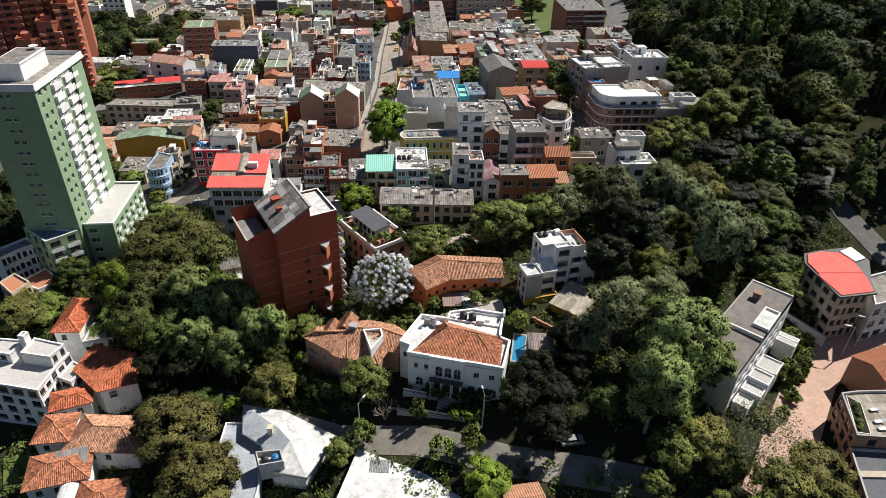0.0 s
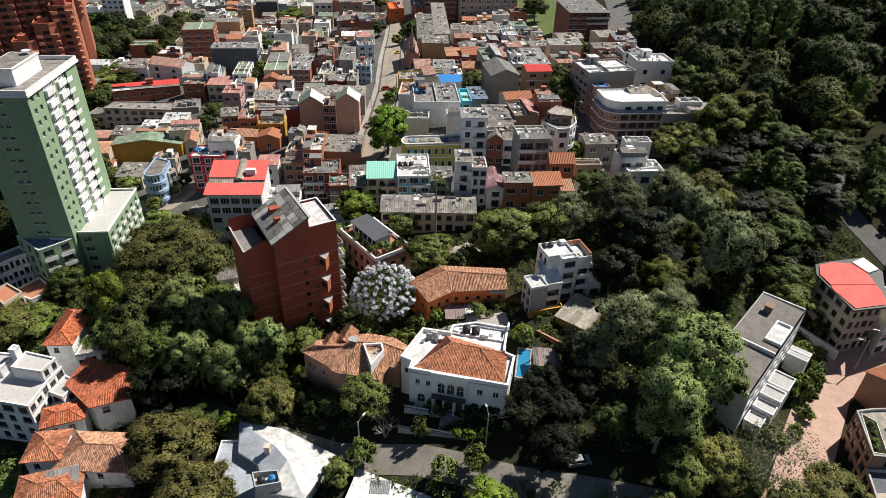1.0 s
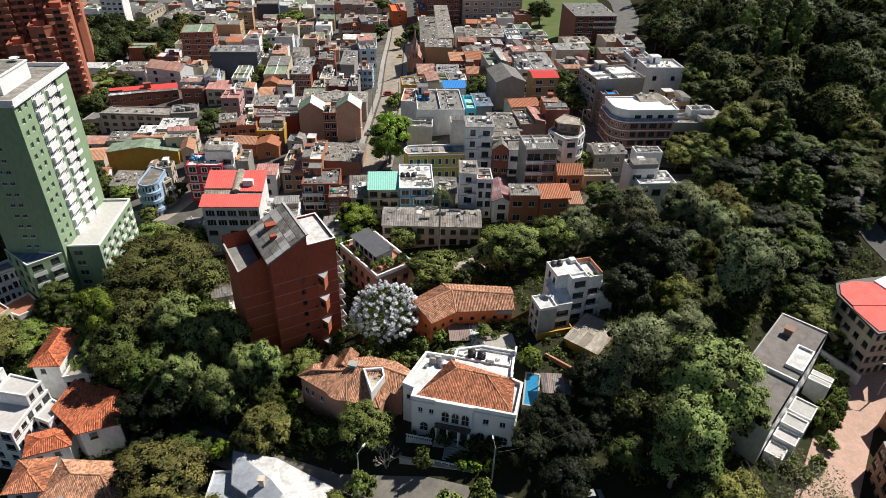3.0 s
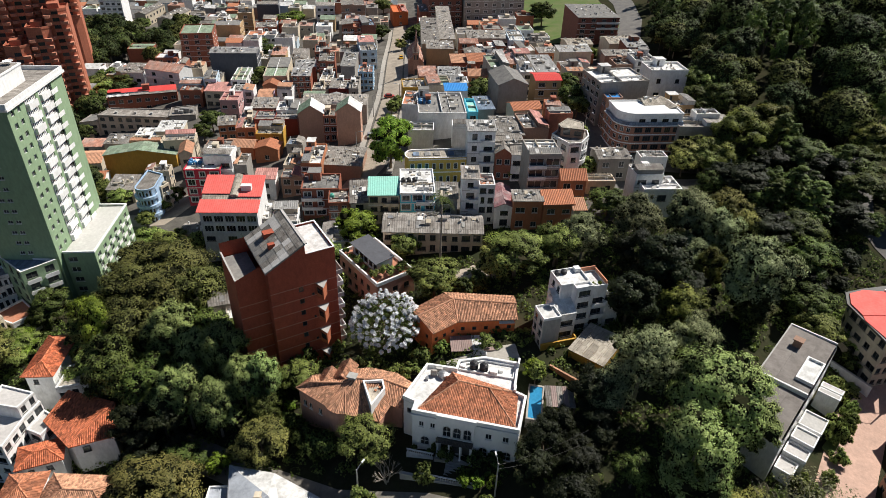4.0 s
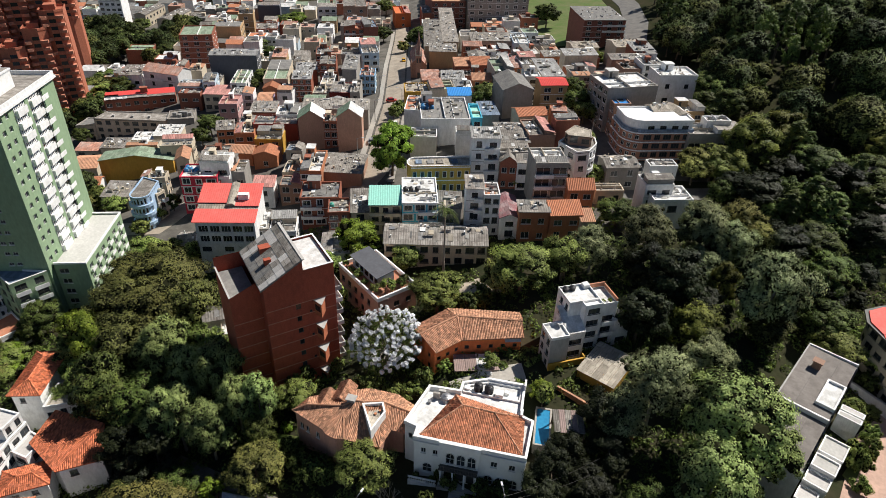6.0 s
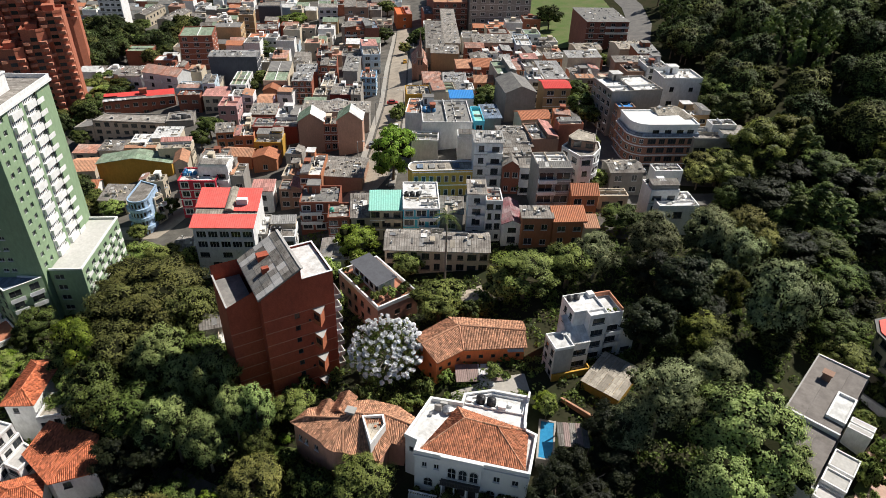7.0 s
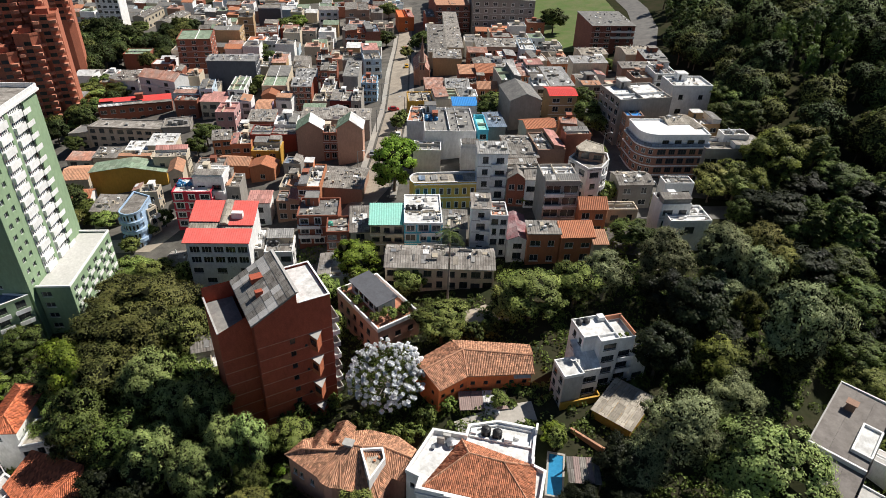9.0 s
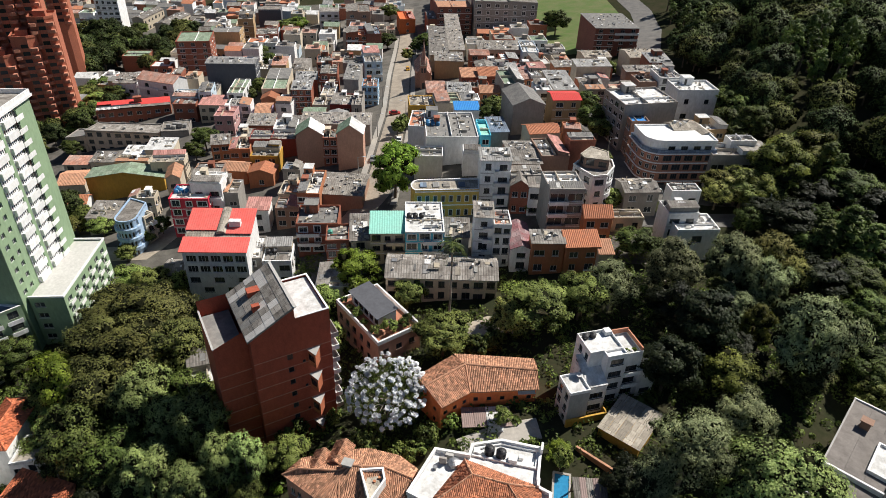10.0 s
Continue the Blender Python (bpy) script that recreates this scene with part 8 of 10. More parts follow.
    window(r, pose(2.2, 1.3, 6.0, 0, 0, 23), 1.2, 1.2, DARKFRAME, 2)
    rng = random.Random(6)
    A, B, C, D, E = (0.0, 0.0, 8.2), (7.1, 2.9, 8.2), (4.8, 9.0, 10.2), (-5.3, 11.7, 10.2), (-7.0, 5.3, 8.8)
    for p in ([A, B, C], [A, C, D], [A, D, E]):
        s = Shape()
        s.slab(p, 0.14)
        s.ribs([(a, b, c + 0.01) for a, b, c in p], 0.29, 0.1, 0.45, 0, None, 0.25, rng)
        tagged(part("roof_slope", s, REDTILE, r), kind="stuff")
    tiled("tiled_house", "low annex with red clay tile roof", -71.4, 83.2, -11.6, 22, 6.6, 4.4, 5.6, 0.8, REDTILE, WHITE)
    tiled("tiled_house", "house with weathered clay tile roof", -65.0, 75.0, -13, -1, 12.6, 7.6, 6.2, 1.9, OLDTILE, WHITE)
    tiled("tiled_house", "house with weathered clay tile gable", -71.0, 76.0, -13, 8, 5.6, 6.0, 6.6, 1.4, TILE, WHITE)
    tiled("tiled_house", "house with clay tiles and zinc skylights", -67.8, 66.8, -13, 18, 9.5, 6.6, 5.8, 1.5, TILE, WHITE)
    tiled("tiled_house", "low clay tile house beside a vaulted roof", -58.0, 62.5, -13, 8, 7, 6, 5.4, 1.3, TILE, WHITE)
    tiled("tiled_house", "white house with bright clay tile roof among trees", -79.2, 101.4, -9.5, 4, 5.0, 11.0, 7.2, 1.4, REDTILE, WHITE)
    block("house", "white flat-roofed annex of the tiled house", "house", [(-72.6, 99.4), (-66.4, 101.0), (-67.4, 106.4), (-73.0, 105.6)], -10, 6.8, WHITE, CREAMROOF, 2, (3, 1, 0, 0), 0.3)
    z = thing("skylight", "zinc and glass skylight panels on a tiled roof", "skylight", pose(-64.6, 70.6, -6.6, 0, 0, 20))
    for i in range(4):
        p = Shape()
        p.slab([(i * 1.3, 0, 0.0), (i * 1.3 + 1.22, 0, 0.0), (i * 1.3 + 1.22, 3.0, 0.9), (i * 1.3, 3.0, 0.9)], 0.1)
        part("panel", p, ZINC, z)
    v = thing("vaulted_roof", "white barrel-vaulted roof between tiled houses", "roof", pose(-61.6, 62.0, -8.2, 0, 0, 12))
    p = Shape()
    arc = [(1.7 + 1.7 * math.cos(q), 1.1 * math.sin(q)) for q in (math.pi * i / 10 for i in range(11))]
    for (a, c), (e, f) in zip(arc, arc[1:]):
        p.poly([(a, 0, c), (a, 7, c), (e, 7, f), (e, 0, f)])
    p.box(0, 0.1, -5, 3.4, 6.9, 0)
    part("vault", p, WHITEROOF, v)
    root = block("apartment_house", "modern brick and concrete house with roof terrace", "apartment building", [(73.3, 73.2), (92, 72), (92, 84.5), (79.2, 83.8), (75.9, 83.2)], -5.5, 8.4, BROWNWALL, CREAMROOF, 3, (3, 0, 0, 1, 4), 0.5, CONCRETE)
    p = Shape()
    p.prism([(0.6, 0.9), (2.7, 0.5), (4.9, 7.6), (3.3, 9.4)], 7.9, 8.15)
    bed = part("planter", p, SOIL, root)
    p = Shape()
    rim(p, [(0.6, 0.9), (2.7, 0.5), (4.9, 7.6), (3.3, 9.4)], 7.9, 8.25, 0.08, 0.1)
    part("kerb", p, WHITE, bed)
    for x, y, turn in ((80.0, 79.4, 5), (79.2, 76.6, 5), (79.0, 75.0, 5)):
        lounger = thing("sun_lounger", "white cushioned sun lounger on a roof terrace", "sun lounger", pose(x, y, 2.42, 0, 0, turn), "sun loungers on the roof terrace")
        p = Shape()
        p.box(-0.9, -0.33, 0.22, 0.5, 0.33, 0.36)
        part("mattress", p, WHITE, lounger)
        p = Shape()
        p.slab([(0.5, -0.33, 0.36), (1.1, -0.33, 0.75), (1.1, 0.33, 0.75), (0.5, 0.33, 0.36)], 0.12)
        part("backrest", p, WHITE, lounger)
        for a in (-0.8, 0.4):
            for c in (-0.28, 0.28):
                p = Shape()
                p.box(a - 0.03, c - 0.03, 0, a + 0.03, c + 0.03, 0.22)
                part("leg", p, METAL, lounger)
    root = block("apartment_house", "lower brick and concrete house with dark roof terrace", "apartment building", [(69.4, 60.0), (90, 58), (91.5, 71.9), (73.0, 72.9)], -5.5, 5.6, BROWNWALL, SLATE, 2, (4, 0, 0, 5), 0.5, CONCRETE)
    p = Shape()
    p.box(2.4, 7.0, 5.1, 20, 8.2, 5.5)
    part("terrace_wall", p, CREAM, root)
    house("tiled_house", "brown house with clay tile roof", 86.5, 86.0, 20, 9, 8, -5, 7.5, wall=BROWNWALL, roof=TILE, floors=2, bays=2, kind="gable_x", rise=1.5)
    house("garden_shed", "shed with corrugated clay-coloured roof by the lane", 12, 58.5, 10, 7, 6, -5, 3.6, wall=CREAM, roof=OLDTILE, floors=1, bays=1, kind="gable_x", rise=1)


# Grey of the lower roof, also the shaded copy of the white facets.
GREY_SHADE_ROOF = surface("grey_and_shaded_membrane", (0.42, 0.45, 0.5), (0.28, 0.3, 0.33), stain=0.4, amount=0.9)
lower_houses()


# ---- houses on curved plans ----
def curved_houses():
    bow = [(-81.2 + 2.7 * math.cos(radians(a)), 167.6 + 2.7 * math.sin(radians(a))) for a in range(185, 366, 20)]
    root = block("curved_house", "light blue plaster house with a rounded corner", "house", bow + [(-79.2, 175.1), (-84.4, 177.3)], -7.0, 11.0, BOWBLUE, GREYROOF, 4, (0, 1, 1, 1, 1, 1, 1, 0, 3, 0, 3), 0.3, BOWBLUE, FRAME)
    for k in range(1, 4):
        s = Shape()
        ring = [(bx - bow[0][0], by - bow[0][1]) for bx, by in bow]
        mid = (-81.2 - bow[0][0], 167.6 - bow[0][1])
        out = [(mid[0] + (px - mid[0]) * 1.2, mid[1] + (py - mid[1]) * 1.2) for px, py in ring]
        for p, q, r, t in zip(out, out[1:], ring[1:], ring):
            s.prism([p, q, r, t], k * 2.67 - 0.1, k * 2.67 + 0.75)
        part("balcony", s, BOWBLUE, root, "bowed pale blue balcony front")
    root = block("round_balcony_house", "white apartment house with rounded balconies", "apartment building", [(30.6, 170.4), (32.7, 167.0), (36.2, 167.9), (38.9, 172.7), (39.2, 176.5), (34.5, 181.1), (29.0, 173.4)], 8.0, 12.5, WHITE, GREYROOF, 4, (1, 1, 2, 1, 0, 0, 1), 0.4)
    for k in range(1, 4):
        s = Shape()
        arc = [(3.6 + 4.4 * math.cos(q), 1.6 + 4.4 * math.sin(q)) for q in (radians(a) for a in range(215, 351, 15))]
        inn = [(3.6 + 4.2 * math.cos(q), 1.6 + 4.2 * math.sin(q)) for q in (radians(a) for a in range(215, 351, 15))]
        z = k * 3.02
        for a, b, c, e in zip(arc, arc[1:], inn[1:], inn):
            s.prism([a, b, c, e], z, z + 0.95)
        s.prism([(3.6, 1.6)] + arc, z - 0.12, z + 0.02)
        part("balcony", s, WHITE, root, "rounded white balcony")
    block("roof_flat", "brick penthouse with pale slab on a rounded house", "apartment building", [(31.2, 172.4), (37.0, 171.2), (37.8, 176.4), (34.0, 179.4), (30.6, 174.6)], 20.1, 2.6, BROWNWALL, CREAMROOF, 1, (2, 1, 0, 0, 1), 0.1, CREAMROOF)
    plan = [(-10.4, 170.8), (-10.3, 169.4), (-9.9, 168.3), (-9.1, 167.4), (6.3, 169.3), (6.5, 175.3), (-8.7, 173.1), (-9.8, 172.3)]
    root = block("corner_house", "mustard yellow house with rounded end and white window surrounds", "house", plan, 6.6, 8.1, MUSTARD, CREAMROOF, 2, (0, 0, 0, 0, 2, 0, 0, 0), 0.4, WHITE, FRAME)
    ux, uy, ln = 15.4 / 15.52, 1.9 / 15.52, 15.52
    for i in range(8):
        for k in range(2):
            m, c = ln / 8 * (i + 0.5), k * 3.85 + 1.0
            window(root, pose(1.3 + ux * m + uy * 0.06, -3.4 + uy * m - ux * 0.06, c, 0, 0, math.degrees(math.atan2(uy, ux))), 0.8, 1.6, DARKFRAME, 2, False)
            s = Shape()
            for a, b, g, f in ((m - 0.55, m - 0.41, c - 0.1, c + 1.7), (m + 0.41, m + 0.55, c - 0.1, c + 1.7), (m - 0.41, m + 0.41, c + 1.6, c + 1.7), (m - 0.41, m + 0.41, c - 0.1, c)):
                s.prism([(1.3 + ux * q + uy * o, -3.4 + uy * q - ux * o) for q, o in ((a, 0.12), (b, 0.12), (b, 0.004), (a, 0.004))], g, f)
            part("window_surround", s, FRAME, root)
    for k, z in ((1, 3.75), (2, 7.5)):
        s = Shape()
        s.prism([(1.3 + ux * q + uy * o, -3.4 + uy * q - ux * o) for q, o in ((0, 0.14), (ln, 0.14), (ln, 0.004), (0, 0.004))], z, z + 0.25)
        part("cornice", s, WHITE, root)
    for i, x in enumerate((2.4, 5.5, 8.0, 11.8)):
        s = Shape()
        s.slab([(x, -1.6 + 0.12 * x, 7.95), (x + 1.6, -1.4 + 0.12 * x, 7.95), (x + 1.4, 0.6 + 0.12 * x, 8.15), (x - 0.2, 0.4 + 0.12 * x, 8.15)], 0.15)
        part("roof_light", s, (BLUEROOF, ZINC, GREYROOF, BLUEROOF)[i], root)


BOWBLUE = surface("bow_front_blue_plaster", (0.36, 0.5, 0.68), (0.32, 0.42, 0.54), vary=0.03)
curved_houses()


# ---- the church ----
def church():
    root = thing("church", "pink brick church with slender spire", "church", pose(-15.1, 279.0, 0.7, 0, 0, 4))
    root.scale = (0.74, 0.74, 0.74)
    RECTS.append((-18.5, 262.0, 0.0, 20.5, 31.0))
    s = Shape()
    s.wall((0, 4), (8.5, 4), -3, 7, [(3.4, 5.1, 0, 3.4)], 0.3)
    s.wall((8.5, 4), (8.5, 30), -3, 7, [(2 + i * 4, 3 + i * 4, 2, 5) for i in range(6)], 0.3)
    s.wall((8.5, 30), (0, 30), -3, 7)
    s.wall((0, 30), (0, 4), -3, 7)
    s.poly([(0, 4, 7), (8.5, 4, 7), (4.25, 4, 11.5)])
    s.poly([(8.5, 30, 7), (0, 30, 7), (4.25, 30, 11.5)])
    part("nave", s, PINKBRICK, root)
    for p in ([(-0.3, 3.8, 6.8), (4.25, 3.8, 11.7), (4.25, 30.2, 11.7), (-0.3, 30.2, 6.8)], [(4.25, 3.8, 11.7), (8.8, 3.8, 6.8), (8.8, 30.2, 6.8), (4.25, 30.2, 11.7)]):
        q = Shape()
        q.slab(p, 0.15)
        q.ribs(p, 0.4, 0.06)
        part("roof_slope", q, RUST, root)
    s = Shape()
    s.wall((2.6, 1.6), (5.9, 1.6), -3, 12.5, [(0.95, 2.35, 0, 3.2), (0.5, 1.3, 8.6, 11.2), (2.0, 2.8, 8.6, 11.2)], 0.4)
    s.wall((5.9, 1.6), (5.9, 4.8), -3, 12.5)
    s.wall((5.9, 4.8), (2.6, 4.8), -3, 12.5)
    s.wall((2.6, 4.8), (2.6, 1.6), -3, 12.5)
    tower = part("bell_tower", s, PINKBRICK, root)
    for a, b, c, e in ((0.95, 2.35, 0, 3.2), (0.5, 1.3, 8.6, 11.2), (2.0, 2.8, 8.6, 11.2)):
        g = Shape()
        g.box(2.6 + a, 1.9, c, 2.6 + b, 1.95, e)
        part("louvre", g, DARKFRAME, tower)
    s = Shape()
    s.box(2.4, 1.4, 12.5, 6.1, 5.0, 12.9)
    part("cornice", s, CREAM, tower)
    s = Shape()
    s.lathe([(1.9, 12.9), (1.2, 15.5), (0.62, 20.0), (0.0, 27.0)], 8, 4.25, 3.2)
    part("spire", s, RUST, tower)
    for x, y in ((2.6, 1.6), (5.9, 1.6), (2.6, 4.8), (5.9, 4.8)):
        s = Shape()
        s.lathe([(0.3, 12.9), (0.3, 14.2), (0.0, 16.2)], 6, x, y)
        part("pinnacle", s, CREAM, tower)
    for x in (0.2, 8.3):
        s = Shape()
        s.lathe([(0.35, 0), (0.35, 8.2), (0.0, 10.2)], 6, x, 4)
        part("buttress", s, PINKBRICK, root)


PINKBRICK = surface("pink_brick", (0.56, 0.29, 0.2), (0.46, 0.28, 0.2), kind="brick")
church()


# ---- trees ----
def tri_mesh(name, v, slots=None):
    """A mesh of loose triangles from an array of corners, three for each."""
    n = len(v) // 3
    me = bpy.data.meshes.new(name)
    me.vertices.add(3 * n)
    me.loops.add(3 * n)
    me.polygons.add(n)
    me.vertices.foreach_set("co", np.ascontiguousarray(v, dtype=np.float32).ravel())
    me.loops.foreach_set("vertex_index", np.arange(3 * n))
    me.polygons.foreach_set("loop_start", np.arange(0, 3 * n, 3))
    if slots is not None:
        me.polygons.foreach_set("material_index", slots)
    me.update(calc_edges=True)
    return me


def ball_corners():
    g = (1 + math.sqrt(5)) / 2
    p = np.array([(-1, g, 0), (1, g, 0), (-1, -g, 0), (1, -g, 0), (0, -1, g), (0, 1, g), (0, -1, -g), (0, 1, -g), (g, 0, -1), (g, 0, 1), (-g, 0, -1), (-g, 0, 1)]) / math.sqrt(1 + g * g)
    f = [(i, j, k) for i, j, k in itertools.combinations(range(12), 3) if max(np.linalg.norm(p[i] - p[j]), np.linalg.norm(p[j] - p[k]), np.linalg.norm(p[i] - p[k])) < 1.1]
    return np.array([[p[i] for i in q] for q in f]).reshape(-1, 3)


BALL = ball_corners()


def crown(seed, height, radius, foot, clumps, leaves, size, flat=0.8, spiky=False, airy=False, soft=False):
    """A crown of many leaves set round uneven clumps over added dark shade cores: the mesh and the clumps' middles."""
    rng = np.random.default_rng(seed)
    ch = height - foot
    mids, rad = [], []
    for i in range(clumps):
        q, up = 2.399963 * i + rng.uniform(-0.5, 0.5), -0.75 + 1.75 * (i + 0.5) / clumps
        up = min(0.98, up)
        out = math.sqrt(max(0.0, 1 - up * up)) * rng.uniform(0.45, 0.85)
        if spiky:
            out = (1 - (up + 0.75) / 1.75) * 0.75 + 0.08
        mids.append((out * math.cos(q) * radius, out * math.sin(q) * radius, foot + ch * (0.46 + up * 0.36 * rng.uniform(0.8, 1.1))))
        rad.append(radius * rng.uniform(0.24, 0.42) * (0.6 if spiky else 1))
    mids, rad = np.array(mids), np.array(rad)
    lumps, lrad = [], []
    for m, r in zip(mids, rad):
        k = 10
        d = rng.normal(size=(k, 3))
        d /= np.linalg.norm(d, axis=1)[:, None]
        d[:, 2] = np.where(d[:, 2] < -0.3, -d[:, 2], d[:, 2])
        lumps.append(m + d * r * np.array([1, 1, flat]) * 0.76)
        lrad.append(np.full(k, r) * rng.uniform(0.28, 0.5, k))
    lumps, lrad = np.concatenate(lumps), np.concatenate(lrad)
    n = leaves
    which = rng.choice(len(lumps), n, p=lrad**2 / (lrad**2).sum())
    d = rng.normal(size=(n, 3))
    d[:, 2] += 0.3
    d /= np.linalg.norm(d, axis=1)[:, None]
    r = lrad[which] * (0.62 + 0.75 * rng.random(n) ** 1.6)
    c = lumps[which] + d * r[:, None] * np.array([1, 1, flat])
    dome = (c - np.array([0, 0, foot + ch * 0.4])) / np.array([radius, radius, ch * 0.55])
    nrm = d * (0.25 if soft else 0.6) + dome * (0.3 if spiky else 1.1 if soft else 0.75) + rng.normal(size=(n, 3)) * 0.28
    nrm[:, 2] += 0.15
    nrm /= np.linalg.norm(nrm, axis=1)[:, None]
    t = np.cross(nrm, rng.normal(size=(n, 3)))
    t /= np.linalg.norm(t, axis=1)[:, None] + 1e-9
    b = np.cross(nrm, t)
    s = size * rng.uniform(0.6, 1.35, (n, 1))
    v = np.stack([c - t * s - b * s * 0.6, c + t * s - b * s * 0.6, c + b * s * 1.1 + nrm * s * 0.2], 1).reshape(-1, 3)
    # Dark cores added in the clumps stand for inner shade and block the sun.
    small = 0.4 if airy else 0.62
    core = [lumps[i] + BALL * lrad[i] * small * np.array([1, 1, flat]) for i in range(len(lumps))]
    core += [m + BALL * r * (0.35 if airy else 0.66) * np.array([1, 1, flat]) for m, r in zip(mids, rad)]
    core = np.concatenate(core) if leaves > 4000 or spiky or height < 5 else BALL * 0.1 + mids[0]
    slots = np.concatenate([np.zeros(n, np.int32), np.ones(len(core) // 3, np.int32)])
    return tri_mesh("crown", np.concatenate([v, core]), slots), mids


def trunk(seed, height, foot, radius, mids, thick=0.3, limbs=7):
    rng = random.Random(seed)
    s = Shape()
    lean = (rng.uniform(-0.4, 0.4), rng.uniform(-0.4, 0.4))
    line = [(lean[0] * k * k, lean[1] * k * k, -1.5 + k * (foot + (height - foot) * 0.6 + 1.5)) for k in (0, 0.25, 0.5, 0.75, 1)]
    s.tube(line, [thick * 1.3, thick, thick * 0.8, thick * 0.55, thick * 0.2], 7)
    for i in range(min(limbs, len(mids))):
        m = Vector(mids[i])
        k = rng.uniform(0.4, 0.8)
        a = Vector(line[2]).lerp(Vector(line[4]), k - 0.35)
        mid = a.lerp(m, 0.5) + Vector((0, 0, -0.1 * (m - a).length))
        s.tube([a, mid, m], [thick * 0.4, thick * 0.26, thick * 0.08], 5)
    return s


MODELS = {}


def model(kind, n):
    """One of a few grown trees of a kind, in unit sizes that are then scaled: (crown mesh, trunk mesh, height, radius)."""
    key = (kind, n)
    if key not in MODELS:
        spec = {
            "dark": (13, 5.0, 2.0, 22, 16000, 0.118, 0.8, LEAF_DARK, BARK),
            "bronze": (13, 5.0, 2.0, 26, 17000, 0.105, 0.8, LEAF_BRONZE, BARK),
            "mid": (11, 4.6, 2.0, 22, 16000, 0.115, 0.8, LEAF_MID, BARK),
            "blue": (14, 5.4, 2.0, 24, 21000, 0.122, 0.75, LEAF_BLUE, PALEBARK),
            "light": (10, 4.4, 0.6, 20, 16000, 0.125, 0.8, LEAF_LIGHT, BARK),
            "olive": (11, 4.8, 1.6, 24, 18000, 0.11, 0.8, LEAF_OLIVE, BARK),
            "wood": (16, 6.4, 3.0, 30, 11000, 0.145, 1.0, LEAF_WOOD, BARK),
            "woodmid": (15, 6.6, 3.0, 30, 11000, 0.145, 0.9, LEAF_WOODDARK, BARK),
            "woodolive": (14, 6.6, 3.0, 32, 11000, 0.145, 0.9, LEAF_WOODGOLD, BARK),
            "cypress": (18, 3.0, 1.8, 22, 3500, 0.19, 1.4, LEAF_DARK, BARK),
            "pine": (19, 3.8, 1.8, 26, 4500, 0.18, 0.9, LEAF_WOOD, BARK),
            "black": (13, 5.0, 1.0, 17, 9000, 0.16, 0.8, LEAF_SHADE, BARK),
            "green": (14, 5.4, 2.0, 26, 23000, 0.115, 0.8, LEAF_GREEN, PALEBARK),
            "ash": (13, 5.0, 2.0, 24, 14000, 0.105, 0.9, LEAF_ASH, PALEBARK),
            "yew": (11, 4.6, 1.0, 20, 15000, 0.115, 0.8, LEAF_YEW, BARK),
            "conifer": (18, 4.6, 1.0, 30, 9000, 0.16, 0.8, LEAF_DARK, BARK),
            "thin": (13, 6.0, 3.0, 26, 2600, 0.12, 0.8, LEAF_ASH, PALEBARK),
            "shrub": (2.4, 1.7, 0.2, 12, 1500, 0.11, 0.8, LEAF_MID, BARK),
            "gold": (2.4, 1.7, 0.2, 12, 1500, 0.11, 0.8, LEAF_LIGHT, BARK),
            "bush": (3.0, 1.9, 0.3, 14, 1500, 0.12, 0.8, LEAF_DARK, BARK),
        }[kind]
        h, r, foot, cl, lv, size, flat, leaf, bark = spec
        seed = sum(map(ord, kind)) * 10 + n
        me, mids = crown(seed, h, r, foot, cl, lv, size, flat, kind in ("pine", "conifer"), kind in ("ash", "thin"), kind.startswith("wood"))
        me.materials.append(leaf)
        me.materials.append(CROWN_SHADE)
        MODELS[key] = me, trunk(seed, h, foot, r, mids, 0.28 if h > 5 else 0.06, 0 if kind in ("pine", "conifer") else 7).mesh("trunk", bark), h, r
    return MODELS[key]


WORDS = {
    "dark": "dense dark green broadleaf tree", "bronze": "tall bronze-green tree with fine dark foliage", "mid": "mid-green garden tree with rounded crown", "blue": "large tree with bluish green billowing crown",
    "light": "bright light green street tree", "olive": "olive-yellow tree with rounded crown", "wood": "dark woodland tree on the hillside", "woodmid": "green woodland tree on the hillside", "pine": "tall dark conifer on the hillside",
    "black": "very dark broadleaf tree with deep shade put into its leaf colour", "green": "large green tree with billowing dense crown", "ash": "tall grey-olive tree with airy fine foliage", "yew": "yellowish green tree with layered crown", "conifer": "tall dark spreading conifer",
    "thin": "sparse twiggy tree with few pale leaves", "shrub": "leafy green garden shrub", "gold": "yellow-green clipped garden shrub", "bush": "dark green garden bush",
}
COUNT = 0


def tree(kind, x, y, height, radius, z=None, n=None):
    global COUNT
    COUNT += 1
    me, tr, h, r = model(kind, COUNT % 4 if n is None else n)
    z = float(lie(x, y)) if z is None else z
    root = thing({"shrub": "shrub", "gold": "shrub", "bush": "shrub", "pine": "conifer", "conifer": "conifer"}.get(kind, "tree"), WORDS[kind], "shrub" if kind in ("shrub", "gold", "bush") else "tree", pose(x, y, z, 0, 0, (COUNT * 137.5) % 360), "trees")
    root.scale = (radius / r, radius / r, height / h)
    part("trunk", tr, None, root)
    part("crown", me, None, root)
    return root


